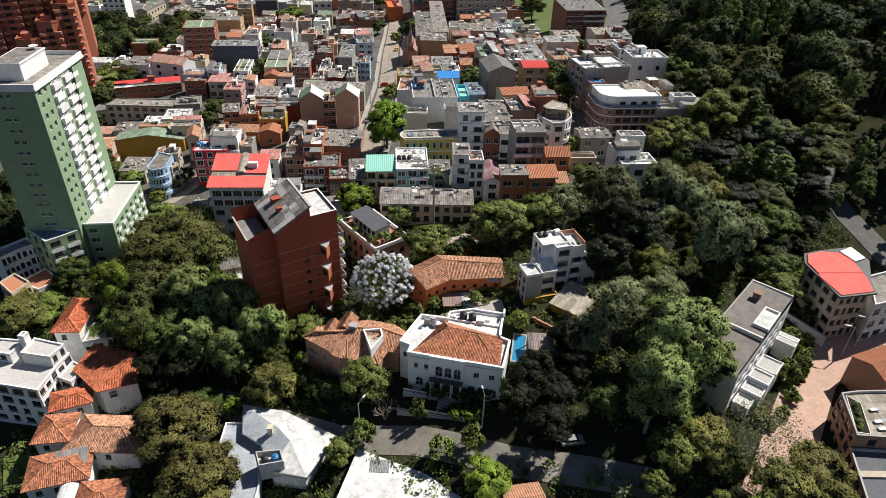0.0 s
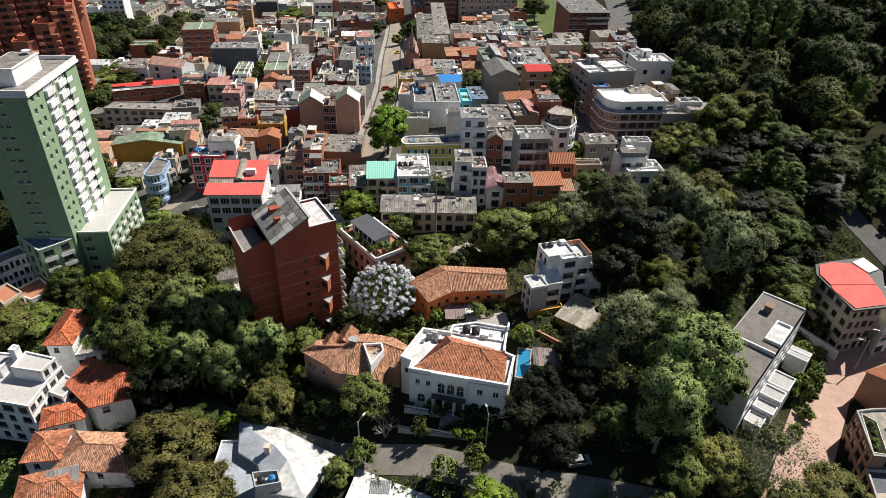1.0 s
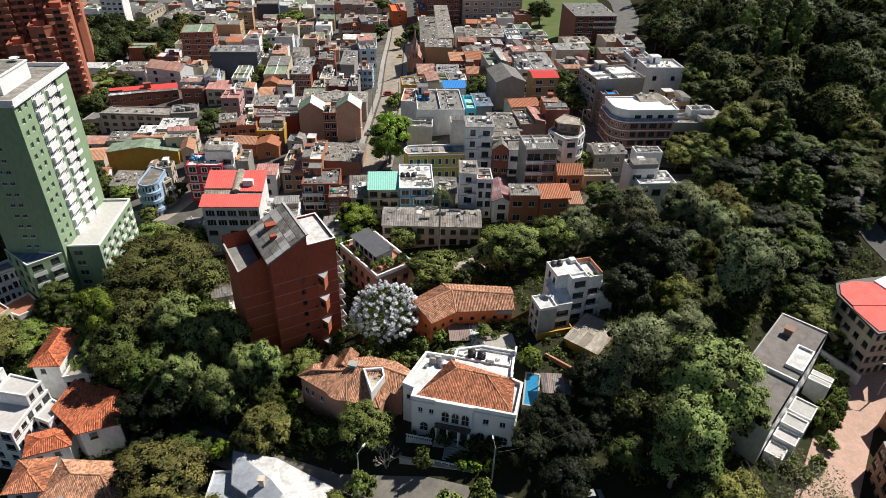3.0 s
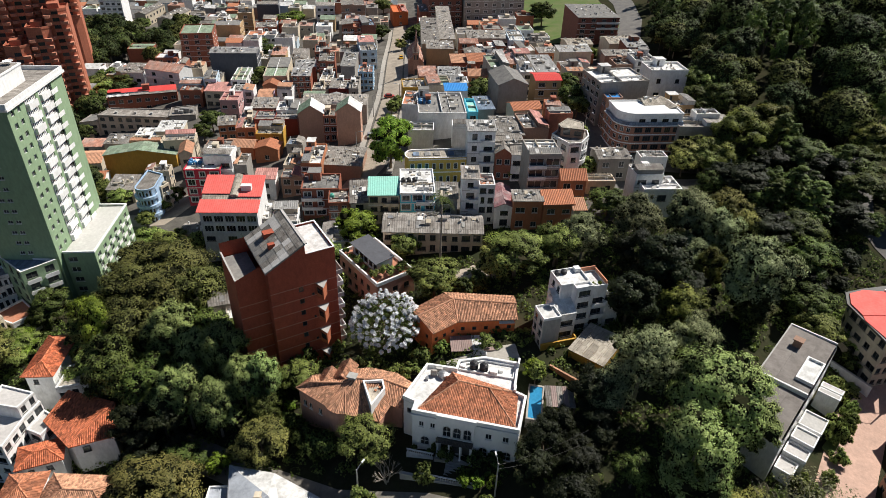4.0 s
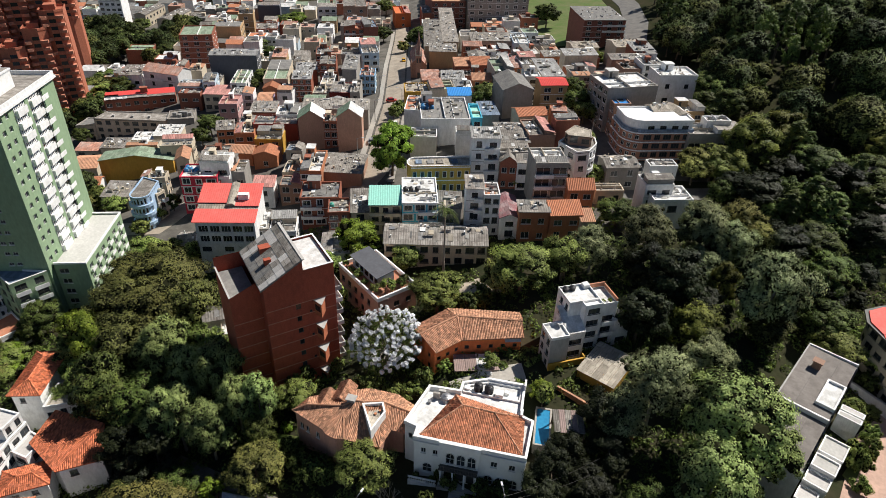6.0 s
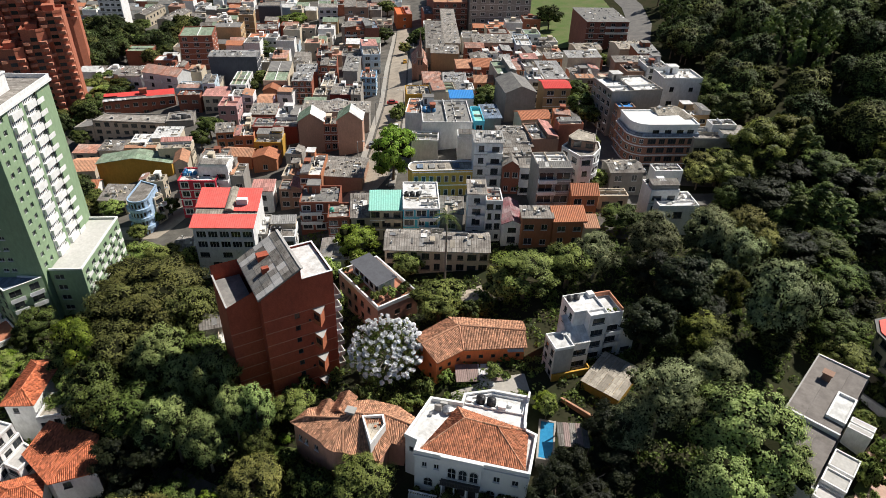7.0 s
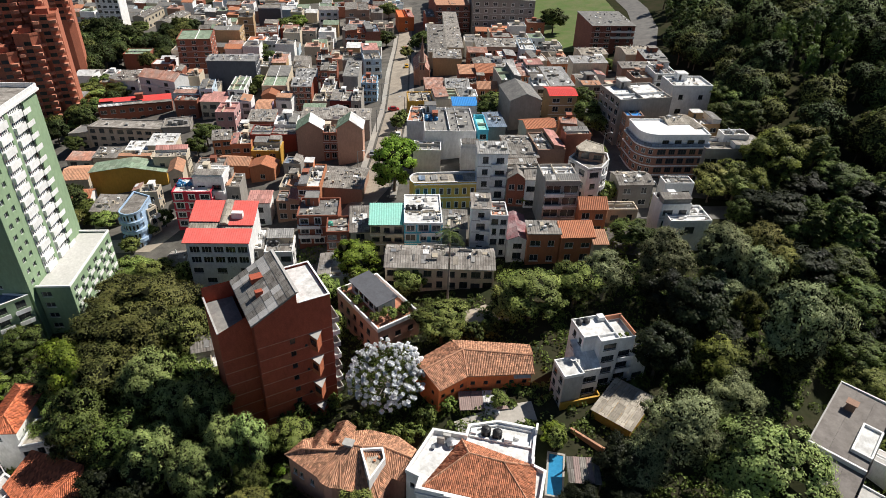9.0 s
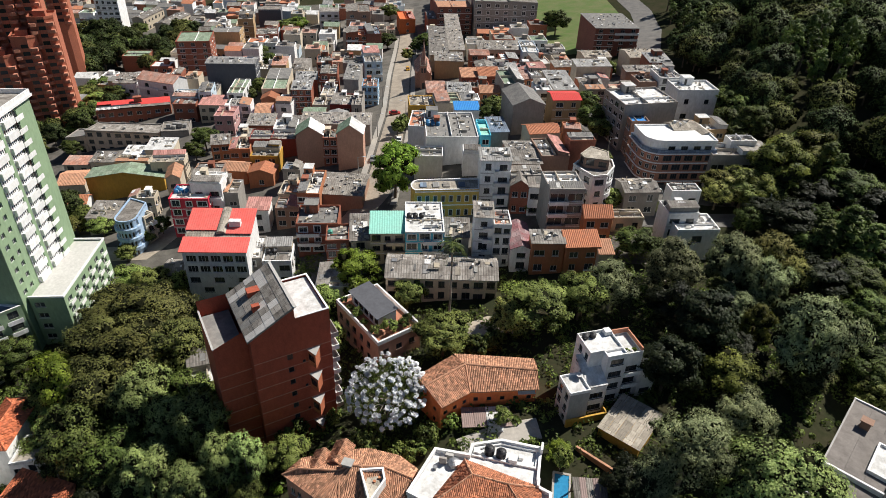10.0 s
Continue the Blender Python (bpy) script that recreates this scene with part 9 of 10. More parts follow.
def silver_tree():
    """A tree whose large star-shaped leaves stand in pale tufts with dark gaps between them."""
    root = thing("silver_tree", "silver-leaved cecropia tree gleaming in the sun", "tree", pose(-10.4, 108.5, 0.5))
    rng = np.random.default_rng(11)
    s, inner, mids = Shape(), Shape(), []
    for i in range(270):
        up = -0.35 + 1.33 * (i + 0.5) / 270
        q = 2.399963 * i + rng.uniform(-0.3, 0.3)
        out = math.sqrt(max(0.0, 1 - up * up))
        k = rng.uniform(0.78, 1.06)
        c = Vector((6.5 * k * out * math.cos(q), 6.5 * k * out * math.sin(q), 7.0 + 5.6 * k * up))
        mids.append(c)
        face = Vector((c.x * 0.09, c.y * 0.09, 0.55 + 0.4 * up)).normalized()
        u = face.orthogonal().normalized()
        w = face.cross(u)
        tuft = rng.uniform(0.32, 0.5)
        for j in range(30):
            ring = j % 3
            a = 2 * math.pi * (j / 10 + rng.random() * 0.12)
            d = (u * math.cos(a) + w * math.sin(a) + face * (0.1 + 0.55 * ring)).normalized()
            e = face.cross(d).normalized() * tuft * 0.36
            foot = c + d * tuft * 0.12 + face * 0.1 * ring
            mid, tip = foot + d * tuft * 0.6 + face * 0.05, foot + d * tuft * rng.uniform(0.9, 1.2) - face * tuft * 0.2
            s.poly([foot, mid - e, tip, mid + e])
        # Dark leaves behind each tuft put the shade of the gaps into colour.
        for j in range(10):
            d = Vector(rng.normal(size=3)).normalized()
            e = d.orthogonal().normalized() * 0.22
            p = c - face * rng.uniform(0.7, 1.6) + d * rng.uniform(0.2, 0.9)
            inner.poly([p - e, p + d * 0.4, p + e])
    part("crown", s, LEAF_SILVER, root)
    part("inner_leaves", inner, LEAF_DARK, root, "dark leaves added inside the crown as its shade")
    part("trunk", trunk(3, 12, 4.5, 5, [tuple(m * 0.9) for m in mids[10:180:6]], 0.26, 26), PALEBARK, root)


def palm(x, y, z, height):
    root = thing("wax_palm", "tall wax palm with pale ringed trunk", "palm", pose(x, y, z))
    s = Shape()
    s.tube([(0, 0, -1), (0.05, 0, height * 0.5), (0, 0.1, height)], [0.28, 0.22, 0.17], 9)
    part("trunk", s, PALEBARK, root)
    rng = random.Random(4)
    for i in range(22):
        a, up = 2 * math.pi * i / 22 + rng.uniform(-0.1, 0.1), rng.uniform(-0.5, 1.0)
        d = Vector((math.cos(a), math.sin(a), 0))
        f = Shape()
        line = [Vector((0, 0, height)) + d * (3.0 * k) + Vector((0, 0, up * 1.4 * k * 2 - 2.6 * k * k)) for k in (0, 0.25, 0.5, 0.75, 1.0)]
        f.tube(line, [0.05, 0.045, 0.04, 0.03, 0.01], 4)
        side = Vector((0, 0, 1)).cross(d)
        for k in range(16):
            t = k / 16 * 4
            j = min(3, int(t))
            p = line[j].lerp(line[j + 1], t - j)
            for sg in (-1, 1):
                tip = p + side * sg * 0.55 + d * 0.25 + Vector((0, 0, -0.3))
                f.poly([p, p + d * 0.1, tip])
        part("frond", f, LEAF_DARK, root)


def bare_tree(x, y, height, radius, seed):
    root = thing("bare_tree", "leafless tree with a fan of thin branches", "tree", pose(x, y, float(lie(x, y))))
    rng = random.Random(seed)
    s = Shape()

    def grow(p, d, length, r, depth):
        q = p + d * length
        s.tube([p, p.lerp(q, 0.5) + Vector((rng.uniform(-1, 1), rng.uniform(-1, 1), 0)) * length * 0.05, q], [r, r * 0.8, r * 0.6], 5 if depth > 2 else 3, cap=False)
        if depth:
            for _ in range(3):
                nd = (d + Vector((rng.uniform(-1, 1), rng.uniform(-1, 1), rng.uniform(-0.2, 0.6))) * 0.6).normalized()
                grow(q, nd, length * rng.uniform(0.6, 0.85), r * 0.58, depth - 1)

    for _ in range(3):
        grow(Vector((0, 0, -0.5)), Vector((rng.uniform(-0.5, 0.5), rng.uniform(-0.5, 0.5), 1)).normalized(), height * 0.33, 0.16, 4)
    part("twig_crown", s, PALEBARK, root)


silver_tree()
palm(-0.2, 133.2, 3.5, 18.5)
bare_tree(54.5, 69.5, 14, 7, 21)
tree("thin", 54.5, 69.5, 15, 7.5)
tree("thin", 64.0, 67.0, 9, 4.0)
bare_tree(-49.0, 149.0, 9, 4, 23)
bare_tree(-8.0, 80.0, 5, 2, 24)
tree("bronze", -61.3, 132.5, 17, 9.0)
tree("bronze", -66.0, 121.5, 19, 8.5)
tree("bronze", -58.0, 120.7, 20, 8.0)
tree("bronze", -50.6, 121.5, 18, 6.5)
tree("bronze", -61.5, 112.5, 19, 8.0)
tree("green", -52.5, 109.5, 19, 6.4)
tree("light", -68.5, 113.0, 19, 5.6)
tree("light", -72.2, 116.5, 17, 4.9)
tree("mid", -73.9, 112.6, 12, 4.4)
tree("mid", -45.0, 111.0, 15, 5.0)
tree("mid", -67.6, 107.0, 13, 6.0)
tree("green", -40.5, 102.5, 20, 5.2)
tree("green", -31.5, 96.0, 16, 3.6)
tree("green", -35.4, 96.4, 16, 4.2)
tree("green", -46.0, 95.5, 17, 5.2)
tree("black", -48.5, 90.5, 12, 4.8)
tree("green", -39.5, 92.8, 15, 4.6)
tree("green", -46.5, 104.0, 17, 4.8)
tree("dark", -55.0, 101.0, 15, 6.5)
tree("dark", -62.0, 101.5, 20, 6.4)
tree("black", -55.0, 92.5, 12, 5.0)
tree("dark", -31.0, 92.4, 10, 3.2)
tree("bush", -23.8, 88.6, 4.5, 2.2)
tree("bush", -21.0, 87.6, 4.5, 2.4)
tree("bush", -18.4, 86.0, 4.5, 2.2)
tree("bush", -25.6, 91.5, 4.5, 2.0)
tree("bush", 1.5, 83.0, 3.0, 1.8)
tree("bush", 6.5, 82.0, 2.6, 1.7)
tree("bush", 9.5, 81.6, 2.6, 1.7)
tree("mid", -26.5, 102.1, 6, 3.1)
tree("olive", -29.9, 86.2, 10, 5.0)
tree("mid", -11.8, 84.0, 10, 4.9)
tree("shrub", -2.1, 79.2, 5, 1.7)
tree("bush", -21.7, 86.3, 4, 2.0)
tree("bush", -18.5, 87.1, 4, 1.8)
tree("olive", -45.6, 77.6, 12, 7.1)
tree("olive", -38.0, 66.7, 12, 7.0)
tree("dark", -51.7, 83.1, 8, 4.3)
tree("gold", -38.1, 85.2, 4, 2.5)
tree("dark", -43.7, 86.3, 7, 3.6)
tree("black", -51.6, 87.1, 9, 4.4)
tree("olive", -94.0, 111.9, 10, 6.2)
tree("mid", -89.9, 114.8, 8, 5.0)
tree("light", -15.0, 179.5, 17, 6.6)
tree("light", -21.1, 146.5, 10, 5.3)
tree("mid", -1.3, 122.5, 10, 5.5)
tree("mid", 16.2, 127.9, 12, 7.2)
tree("olive", 11.1, 127.9, 9, 3.9)
tree("mid", 25.4, 131.7, 11, 5.1)
tree("black", 22.5, 80.5, 7, 4.3)
tree("black", 20.4, 73.0, 9, 4.6)
tree("olive", 63.9, 66.6, 10, 5.8)
tree("olive", 56.8, 62.6, 10, 5.4)
tree("mid", 74.3, 177.6, 10, 6.2)
tree("olive", 69.7, 179.3, 10, 6.2)
tree("light", 9.7, 64.8, 7, 4.3)
tree("shrub", 2.0, 71.5, 5, 2.2)
tree("shrub", 7.2, 72.2, 6, 2.4)
tree("shrub", -11.8, 74.8, 7, 2.7)
tree("mid", -15.4, 71.9, 6, 2.7)
tree("gold", 6.5, 78.1, 2.2, 1.3)
tree("gold", 9.0, 77.9, 2.2, 1.2)
tree("gold", 4.5, 78.5, 2.2, 1.3)
tree("bush", -30.6, 97.4, 3, 1.9)
tree("gold", -27.6, 96.9, 2, 1.2)
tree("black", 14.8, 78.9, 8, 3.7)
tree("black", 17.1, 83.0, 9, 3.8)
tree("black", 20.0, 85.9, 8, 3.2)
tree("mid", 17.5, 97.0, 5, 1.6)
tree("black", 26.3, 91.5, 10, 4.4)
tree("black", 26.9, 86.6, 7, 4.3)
tree("bush", -26.5, 106.5, 6, 3.1)
tree("mid", -26.2, 101.1, 7, 4.0)
tree("shrub", -20.3, 109.0, 3, 1.7)
tree("bush", -3.5, 102.1, 5, 2.3)
tree("shrub", -8.4, 100.0, 4, 1.9)
tree("shrub", -5.3, 100.1, 4, 2.1)
tree("mid", 8.9, 105.3, 4, 1.7)
tree("light", 17.4, 98.6, 4, 2.3)
tree("shrub", 0.6, 105.4, 3, 1.6)
tree("mid", -14.0, 100.9, 6, 2.5)
tree("shrub", -20.7, 139.8, 6, 2.4)
tree("shrub", -16.5, 131.5, 5, 2.3)
tree("shrub", -7.4, 138.9, 6, 2.9)
tree("shrub", -11.3, 135.3, 5, 2.3)
tree("mid", -9.0, 136.4, 8, 3.0)
tree("shrub", -22.6, 125.6, 8, 3.4)
tree("mid", -26.9, 137.4, 9, 3.6)
tree("shrub", -18.4, 135.8, 4, 1.9)
tree("bush", 4.6, 122.0, 5, 2.8)
tree("bush", 7.8, 123.4, 5, 2.6)
tree("mid", -61.5, 148.4, 8, 2.5)
tree("mid", -67.4, 146.9, 9, 5.1)
tree("mid", -73.7, 150.8, 8, 4.4)
tree("bronze", -71.4, 137.8, 12, 7.4)
tree("mid", -52.5, 131.1, 7, 3.0)
tree("dark", -76.5, 174.8, 6, 2.6)
tree("dark", -79.5, 170.7, 5, 2.6)
tree("dark", -85.2, 234.4, 9, 5.6)
tree("dark", -85.7, 225.8, 7, 4.1)
tree("mid", -100.4, 419.9, 9, 5.6)
tree("mid", -94.8, 425.3, 9, 5.6)
tree("mid", -97.2, 313.0, 9, 3.9)
tree("dark", -84.4, 285.3, 8, 3.5)
tree("mid", -82.4, 295.8, 8, 3.6)
tree("mid", -103.1, 366.3, 9, 5.6)
tree("dark", -89.3, 342.1, 9, 5.4)
tree("dark", 53.0, 374.1, 14, 7.0)
tree("mid", -39.0, 432.3, 10, 6.2)
tree("dark", -34.9, 369.6, 9, 5.6)
tree("dark", -19.1, 351.5, 8, 3.5)
tree("olive", -21.8, 336.8, 6, 3.4)
tree("dark", -15.4, 362.0, 9, 4.9)
tree("mid", 13.3, 232.6, 8, 4.2)
tree("dark", 11.1, 225.5, 7, 3.7)
tree("dark", 42.3, 216.5, 10, 5.0)
tree("dark", 43.1, 230.5, 9, 4.2)
tree("mid", 43.1, 210.8, 8, 3.9)
tree("mid", 55.0, 230.3, 7, 2.7)
tree("mid", 39.4, 172.0, 6, 3.5)
tree("shrub", 42.2, 175.6, 4, 2.5)
tree("mid", 18.8, 170.0, 3, 1.9)
tree("shrub", -16.4, 227.9, 6, 2.6)
tree("mid", 23.8, 191.8, 3, 1.6)
tree("light", 72.2, 167.6, 3, 1.9)
tree("mid", 66.7, 271.3, 6, 3.2)
tree("mid", -168.5, 441.1, 8, 5.0)
tree("dark", -174.7, 399.6, 9, 5.6)
tree("dark", -152.2, 364.2, 10, 6.2)
tree("mid", -192.8, 431.1, 8, 5.0)
tree("dark", -161.3, 403.6, 9, 5.6)
tree("dark", -161.7, 315.3, 10, 6.2)
tree("mid", -161.0, 303.4, 10, 6.2)
tree("dark", -146.8, 298.2, 10, 6.2)
tree("mid", -149.6, 312.4, 9, 5.6)
tree("dark", -153.1, 282.4, 9, 5.6)
tree("mid", -151.6, 269.1, 6, 3.7)
tree("dark", -141.5, 247.7, 7, 4.3)
tree("light", -143.9, 269.6, 4, 2.5)
tree("mid", -101.2, 183.6, 7, 4.0)
tree("mid", -93.7, 176.5, 6, 3.7)
tree("olive", -102.9, 180.3, 6, 3.7)
tree("dark", -193.4, 428.6, 9, 5.6)
tree("mid", -183.6, 392.5, 9, 5.6)
tree("ash", 34.9, 94.0, 18, 6.3)
tree("ash", 29.6, 91.1, 11, 4.2)
tree("blue", 46.3, 102.0, 14, 4.9)
tree("green", 44.8, 86.9, 22, 8.2)
tree("green", 49.9, 84.3, 16, 5.2)
tree("green", 38.0, 75.8, 21, 6.6)
tree("yew", 48.1, 113.0, 11, 5.5)
tree("blue", 63.5, 118.0, 23, 7.0)
tree("olive", 46.9, 70.7, 10, 5.1)
tree("mid", 40.3, 68.6, 9, 4.0)
tree("blue", 45.5, 141.8, 13, 4.5)
tree("ash", 44.0, 136.9, 16, 6.2)
tree("ash", 31.9, 134.4, 12, 5.2)
tree("mid", 26.2, 132.4, 10, 4.6)
tree("blue", 55.8, 137.0, 19, 6.0)
tree("blue", 60.4, 133.0, 18, 5.2)
tree("olive", 68.0, 144.5, 15, 6.0)
tree("olive", 70.0, 142.2, 12, 4.6)
tree("blue", 54.4, 129.2, 12, 4.3)
tree("yew", 56.4, 124.5, 13, 4.0)
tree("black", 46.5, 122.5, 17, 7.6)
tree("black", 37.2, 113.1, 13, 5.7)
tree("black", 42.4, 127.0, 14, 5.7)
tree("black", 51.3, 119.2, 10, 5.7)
tree("bronze", 64.5, 116.4, 8, 4.8)
tree("dark", 81.8, 130.4, 13, 6.4)
tree("dark", 78.4, 120.2, 10, 5.8)
tree("mid", 77.0, 113.6, 9, 5.0)
tree("black", 78.7, 161.3, 13, 8.1)
tree("black", 74.2, 167.1, 10, 4.9)
tree("yew", 73.4, 178.9, 12, 6.1)
tree("yew", 78.3, 175.6, 11, 5.1)
tree("olive", 67.4, 176.2, 9, 4.4)
tree("conifer", 86.9, 153.7, 18, 6.2)
tree("conifer", 90.0, 148.5, 17, 6.1)
tree("conifer", 82.1, 152.0, 15, 5.2)
tree("black", 76.5, 141.1, 12, 7.4)
tree("dark", 83.3, 140.7, 12, 7.0)
tree("black", 79.0, 127.0, 9, 5.6)
tree("dark", 41.5, 152.6, 8, 5.0)
tree("mid", 80.2, 120.9, 5, 3.1)
tree("shrub", 86.4, 120.5, 4, 2.5)
tree("mid", 76.3, 117.5, 5, 3.1)
tree("mid", 86.6, 113.8, 6, 3.7)
tree("bush", 83.1, 109.1, 4, 2.5)
tree("shrub", 77.3, 103.0, 4, 2.5)
tree("shrub", 79.1, 102.0, 4, 2.5)
tree("yew", 84.6, 183.3, 18, 8.7)
tree("yew", 92.8, 188.3, 17, 7.6)
tree("dark", 87.0, 208.9, 13, 5.8)
tree("mid", 86.0, 227.0, 10, 5.4)
tree("dark", 80.8, 178.9, 9, 5.6)
tree("black", 89.9, 173.1, 11, 6.8)
tree("dark", 98.0, 173.0, 13, 7.6)
tree("conifer", 95.8, 183.4, 18, 6.1)
tree("black", 100.2, 165.2, 12, 7.4)
tree("dark", -88.1, 126.9, 9, 4.2)
tree("dark", -89.6, 123.9, 7, 3.2)
tree("olive", -94.7, 115.3, 9, 5.3)
tree("light", -89.1, 115.6, 8, 3.4)
tree("dark", -191.9, 417.4, 9, 5.6)
tree("dark", -189.6, 391.7, 8, 5.0)
tree("mid", -153.5, 294.0, 9, 5.6)
tree("dark", -152.3, 280.3, 8, 5.0)
tree("light", -93.3, 425.7, 9, 5.6)
tree("mid", -84.0, 300.2, 7, 3.6)
tree("mid", -79.8, 170.1, 5, 2.8)
tree("mid", -81.0, 163.0, 5, 2.7)
tree("mid", -17.9, 223.3, 6, 2.4)
tree("mid", 41.9, 193.8, 6, 2.3)
tree("light", 64.0, 292.2, 6, 3.4)
tree("dark", 54.7, 388.9, 8, 5.0)
tree("dark", 82.1, 215.4, 9, 4.6)
tree("dark", 82.3, 206.6, 9, 4.5)
tree("dark", 83.9, 228.2, 8, 4.1)
tree("mid", 87.5, 219.7, 10, 4.3)
tree("dark", 109.2, 167.0, 12, 7.1)
tree("dark", 105.5, 155.5, 12, 6.7)
tree("black", 98.2, 146.4, 10, 6.1)
tree("yew", 117.0, 175.2, 14, 6.7)


# ---- woodland on the hillside ----
def woodland(rng, x0, x1, y0, y1, gap, kinds, keep, tall=(0.85, 1.2), far=None):
    """Trees set unevenly over a stretch of the hillside."""
    y = y0
    row = 0
    while y < y1:
        x = x0 + (row % 2) * gap / 2
        while x < x1:
            px, py = x + rng.uniform(-0.35, 0.35) * gap, y + rng.uniform(-0.35, 0.35) * gap
            if keep(px, py):
                k = rng.choice(kinds)
                me = {"wood": (17, 7.2), "woodmid": (15, 7.0), "woodolive": (15, 7.4), "cypress": (19, 3.2), "pine": (20, 4.4), "black": (11, 5.2), "dark": (12, 4.8), "mid": (10, 4.4), "olive": (11, 4.6)}[k]
                s = rng.uniform(*tall)
                if far is not None:
                    far.append((k, px, py, me[0] * s, me[1] * s))
                else:
                    tree(k, px, py, me[0] * s, me[1] * s)
            x += gap
        y += gap * 0.87
        row += 1


ROOMS = [(o.matrix_basis.translation.x, o.matrix_basis.translation.y) for o in list(scene.objects) if o.parent is None and o.get("category") in ("house", "villa", "apartment building", "hall", "building", "warehouse")]


def clear(x, y, r):
    return all((x - a - 3) ** 2 + (y - b - 4) ** 2 > r * r for a, b in ROOMS)


def off_road(x, y):
    for line, w in (([(122, 100), (110, 128), (107, 142), (107, 155), (116, 175)], 4.0), ([(30, 166), (60, 170), (92, 174), (120, 182)], 3.8), ([(86, 318), (98, 360), (103, 400), (102, 460)], 9)):
        for (a, b), (c, d) in zip(line, line[1:]):
            t = max(0, min(1, ((x - a) * (c - a) + (y - b) * (d - b)) / ((c - a) ** 2 + (d - b) ** 2)))
            if math.hypot(x - a - t * (c - a), y - b - t * (d - b)) < w:
                return False
    return True


rng = random.Random(42)
FAR = []
MIX = ("wood", "woodmid", "pine", "wood", "cypress", "woodolive", "pine", "cypress", "woodmid")
woodland(rng, 92, 225, 200, 405, 12.5, MIX, lambda x, y: 96 + max(0, (225 - y) * 0.1) - max(0, (y - 250) * 0.08) + (y > 345) * 12 < x < 135 + 0.6 * (y - 150) and off_road(x, y), (0.6, 1.4), far=FAR)
woodland(rng, 112, 170, 118, 200, 12.5, MIX, lambda x, y: x < 135 + 0.6 * (y - 150) and off_road(x, y), (0.6, 1.2), far=FAR)
woodland(rng, 80, 100, 196, 300, 8.0, ("wood", "woodmid", "woodolive"), lambda x, y: x > 88 + (y < 215) * 4 and off_road(x, y) and clear(x, y, 9), (0.6, 1.0), far=FAR)
# Trees added left of the green tower to darken the ground like its shadow.
woodland(rng, -150, -106, 128, 190, 8.0, ("wood", "woodmid"), lambda x, y: clear(x, y, 10), (0.5, 0.8), far=FAR)
woodland(rng, -185, -122, 246, 292, 8.0, ("wood", "woodmid", "woodolive"), lambda x, y: x < -138 - max(0.0, y - 270) * 0.3 and clear(x, y, 9) and not near_any(x, y, 3, RECTS), (0.55, 0.8), far=FAR)
woodland(rng, -216, -150, 342, 424, 9.5, ("woodmid", "woodmid", "wood", "woodolive"), lambda x, y: not (-186 < x < -172 and y > 390) and not (-175 < x < -157 and y < 374), (0.6, 0.95), far=FAR)
# Blackish trees added so that the ground here reads as deep shade.
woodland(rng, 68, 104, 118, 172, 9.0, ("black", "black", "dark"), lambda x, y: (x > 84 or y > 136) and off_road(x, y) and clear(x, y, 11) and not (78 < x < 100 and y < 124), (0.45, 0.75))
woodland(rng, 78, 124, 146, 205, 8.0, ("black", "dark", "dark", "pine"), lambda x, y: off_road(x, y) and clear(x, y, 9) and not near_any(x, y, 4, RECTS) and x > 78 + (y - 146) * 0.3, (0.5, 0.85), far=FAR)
woodland(rng, 34, 66, 62, 84, 9.0, ("dark", "mid"), lambda x, y: x + y * 0.2 < 68 and clear(x, y, 6), (0.6, 0.8))
woodland(rng, -58, -40, 96, 128, 7.5, ("dark", "dark", "mid"), lambda x, y: clear(x, y, 8), (0.75, 1.0))
woodland(rng, -78, -60, 110, 135, 7.5, ("dark", "mid"), lambda x, y: clear(x, y, 8), (0.6, 0.8))


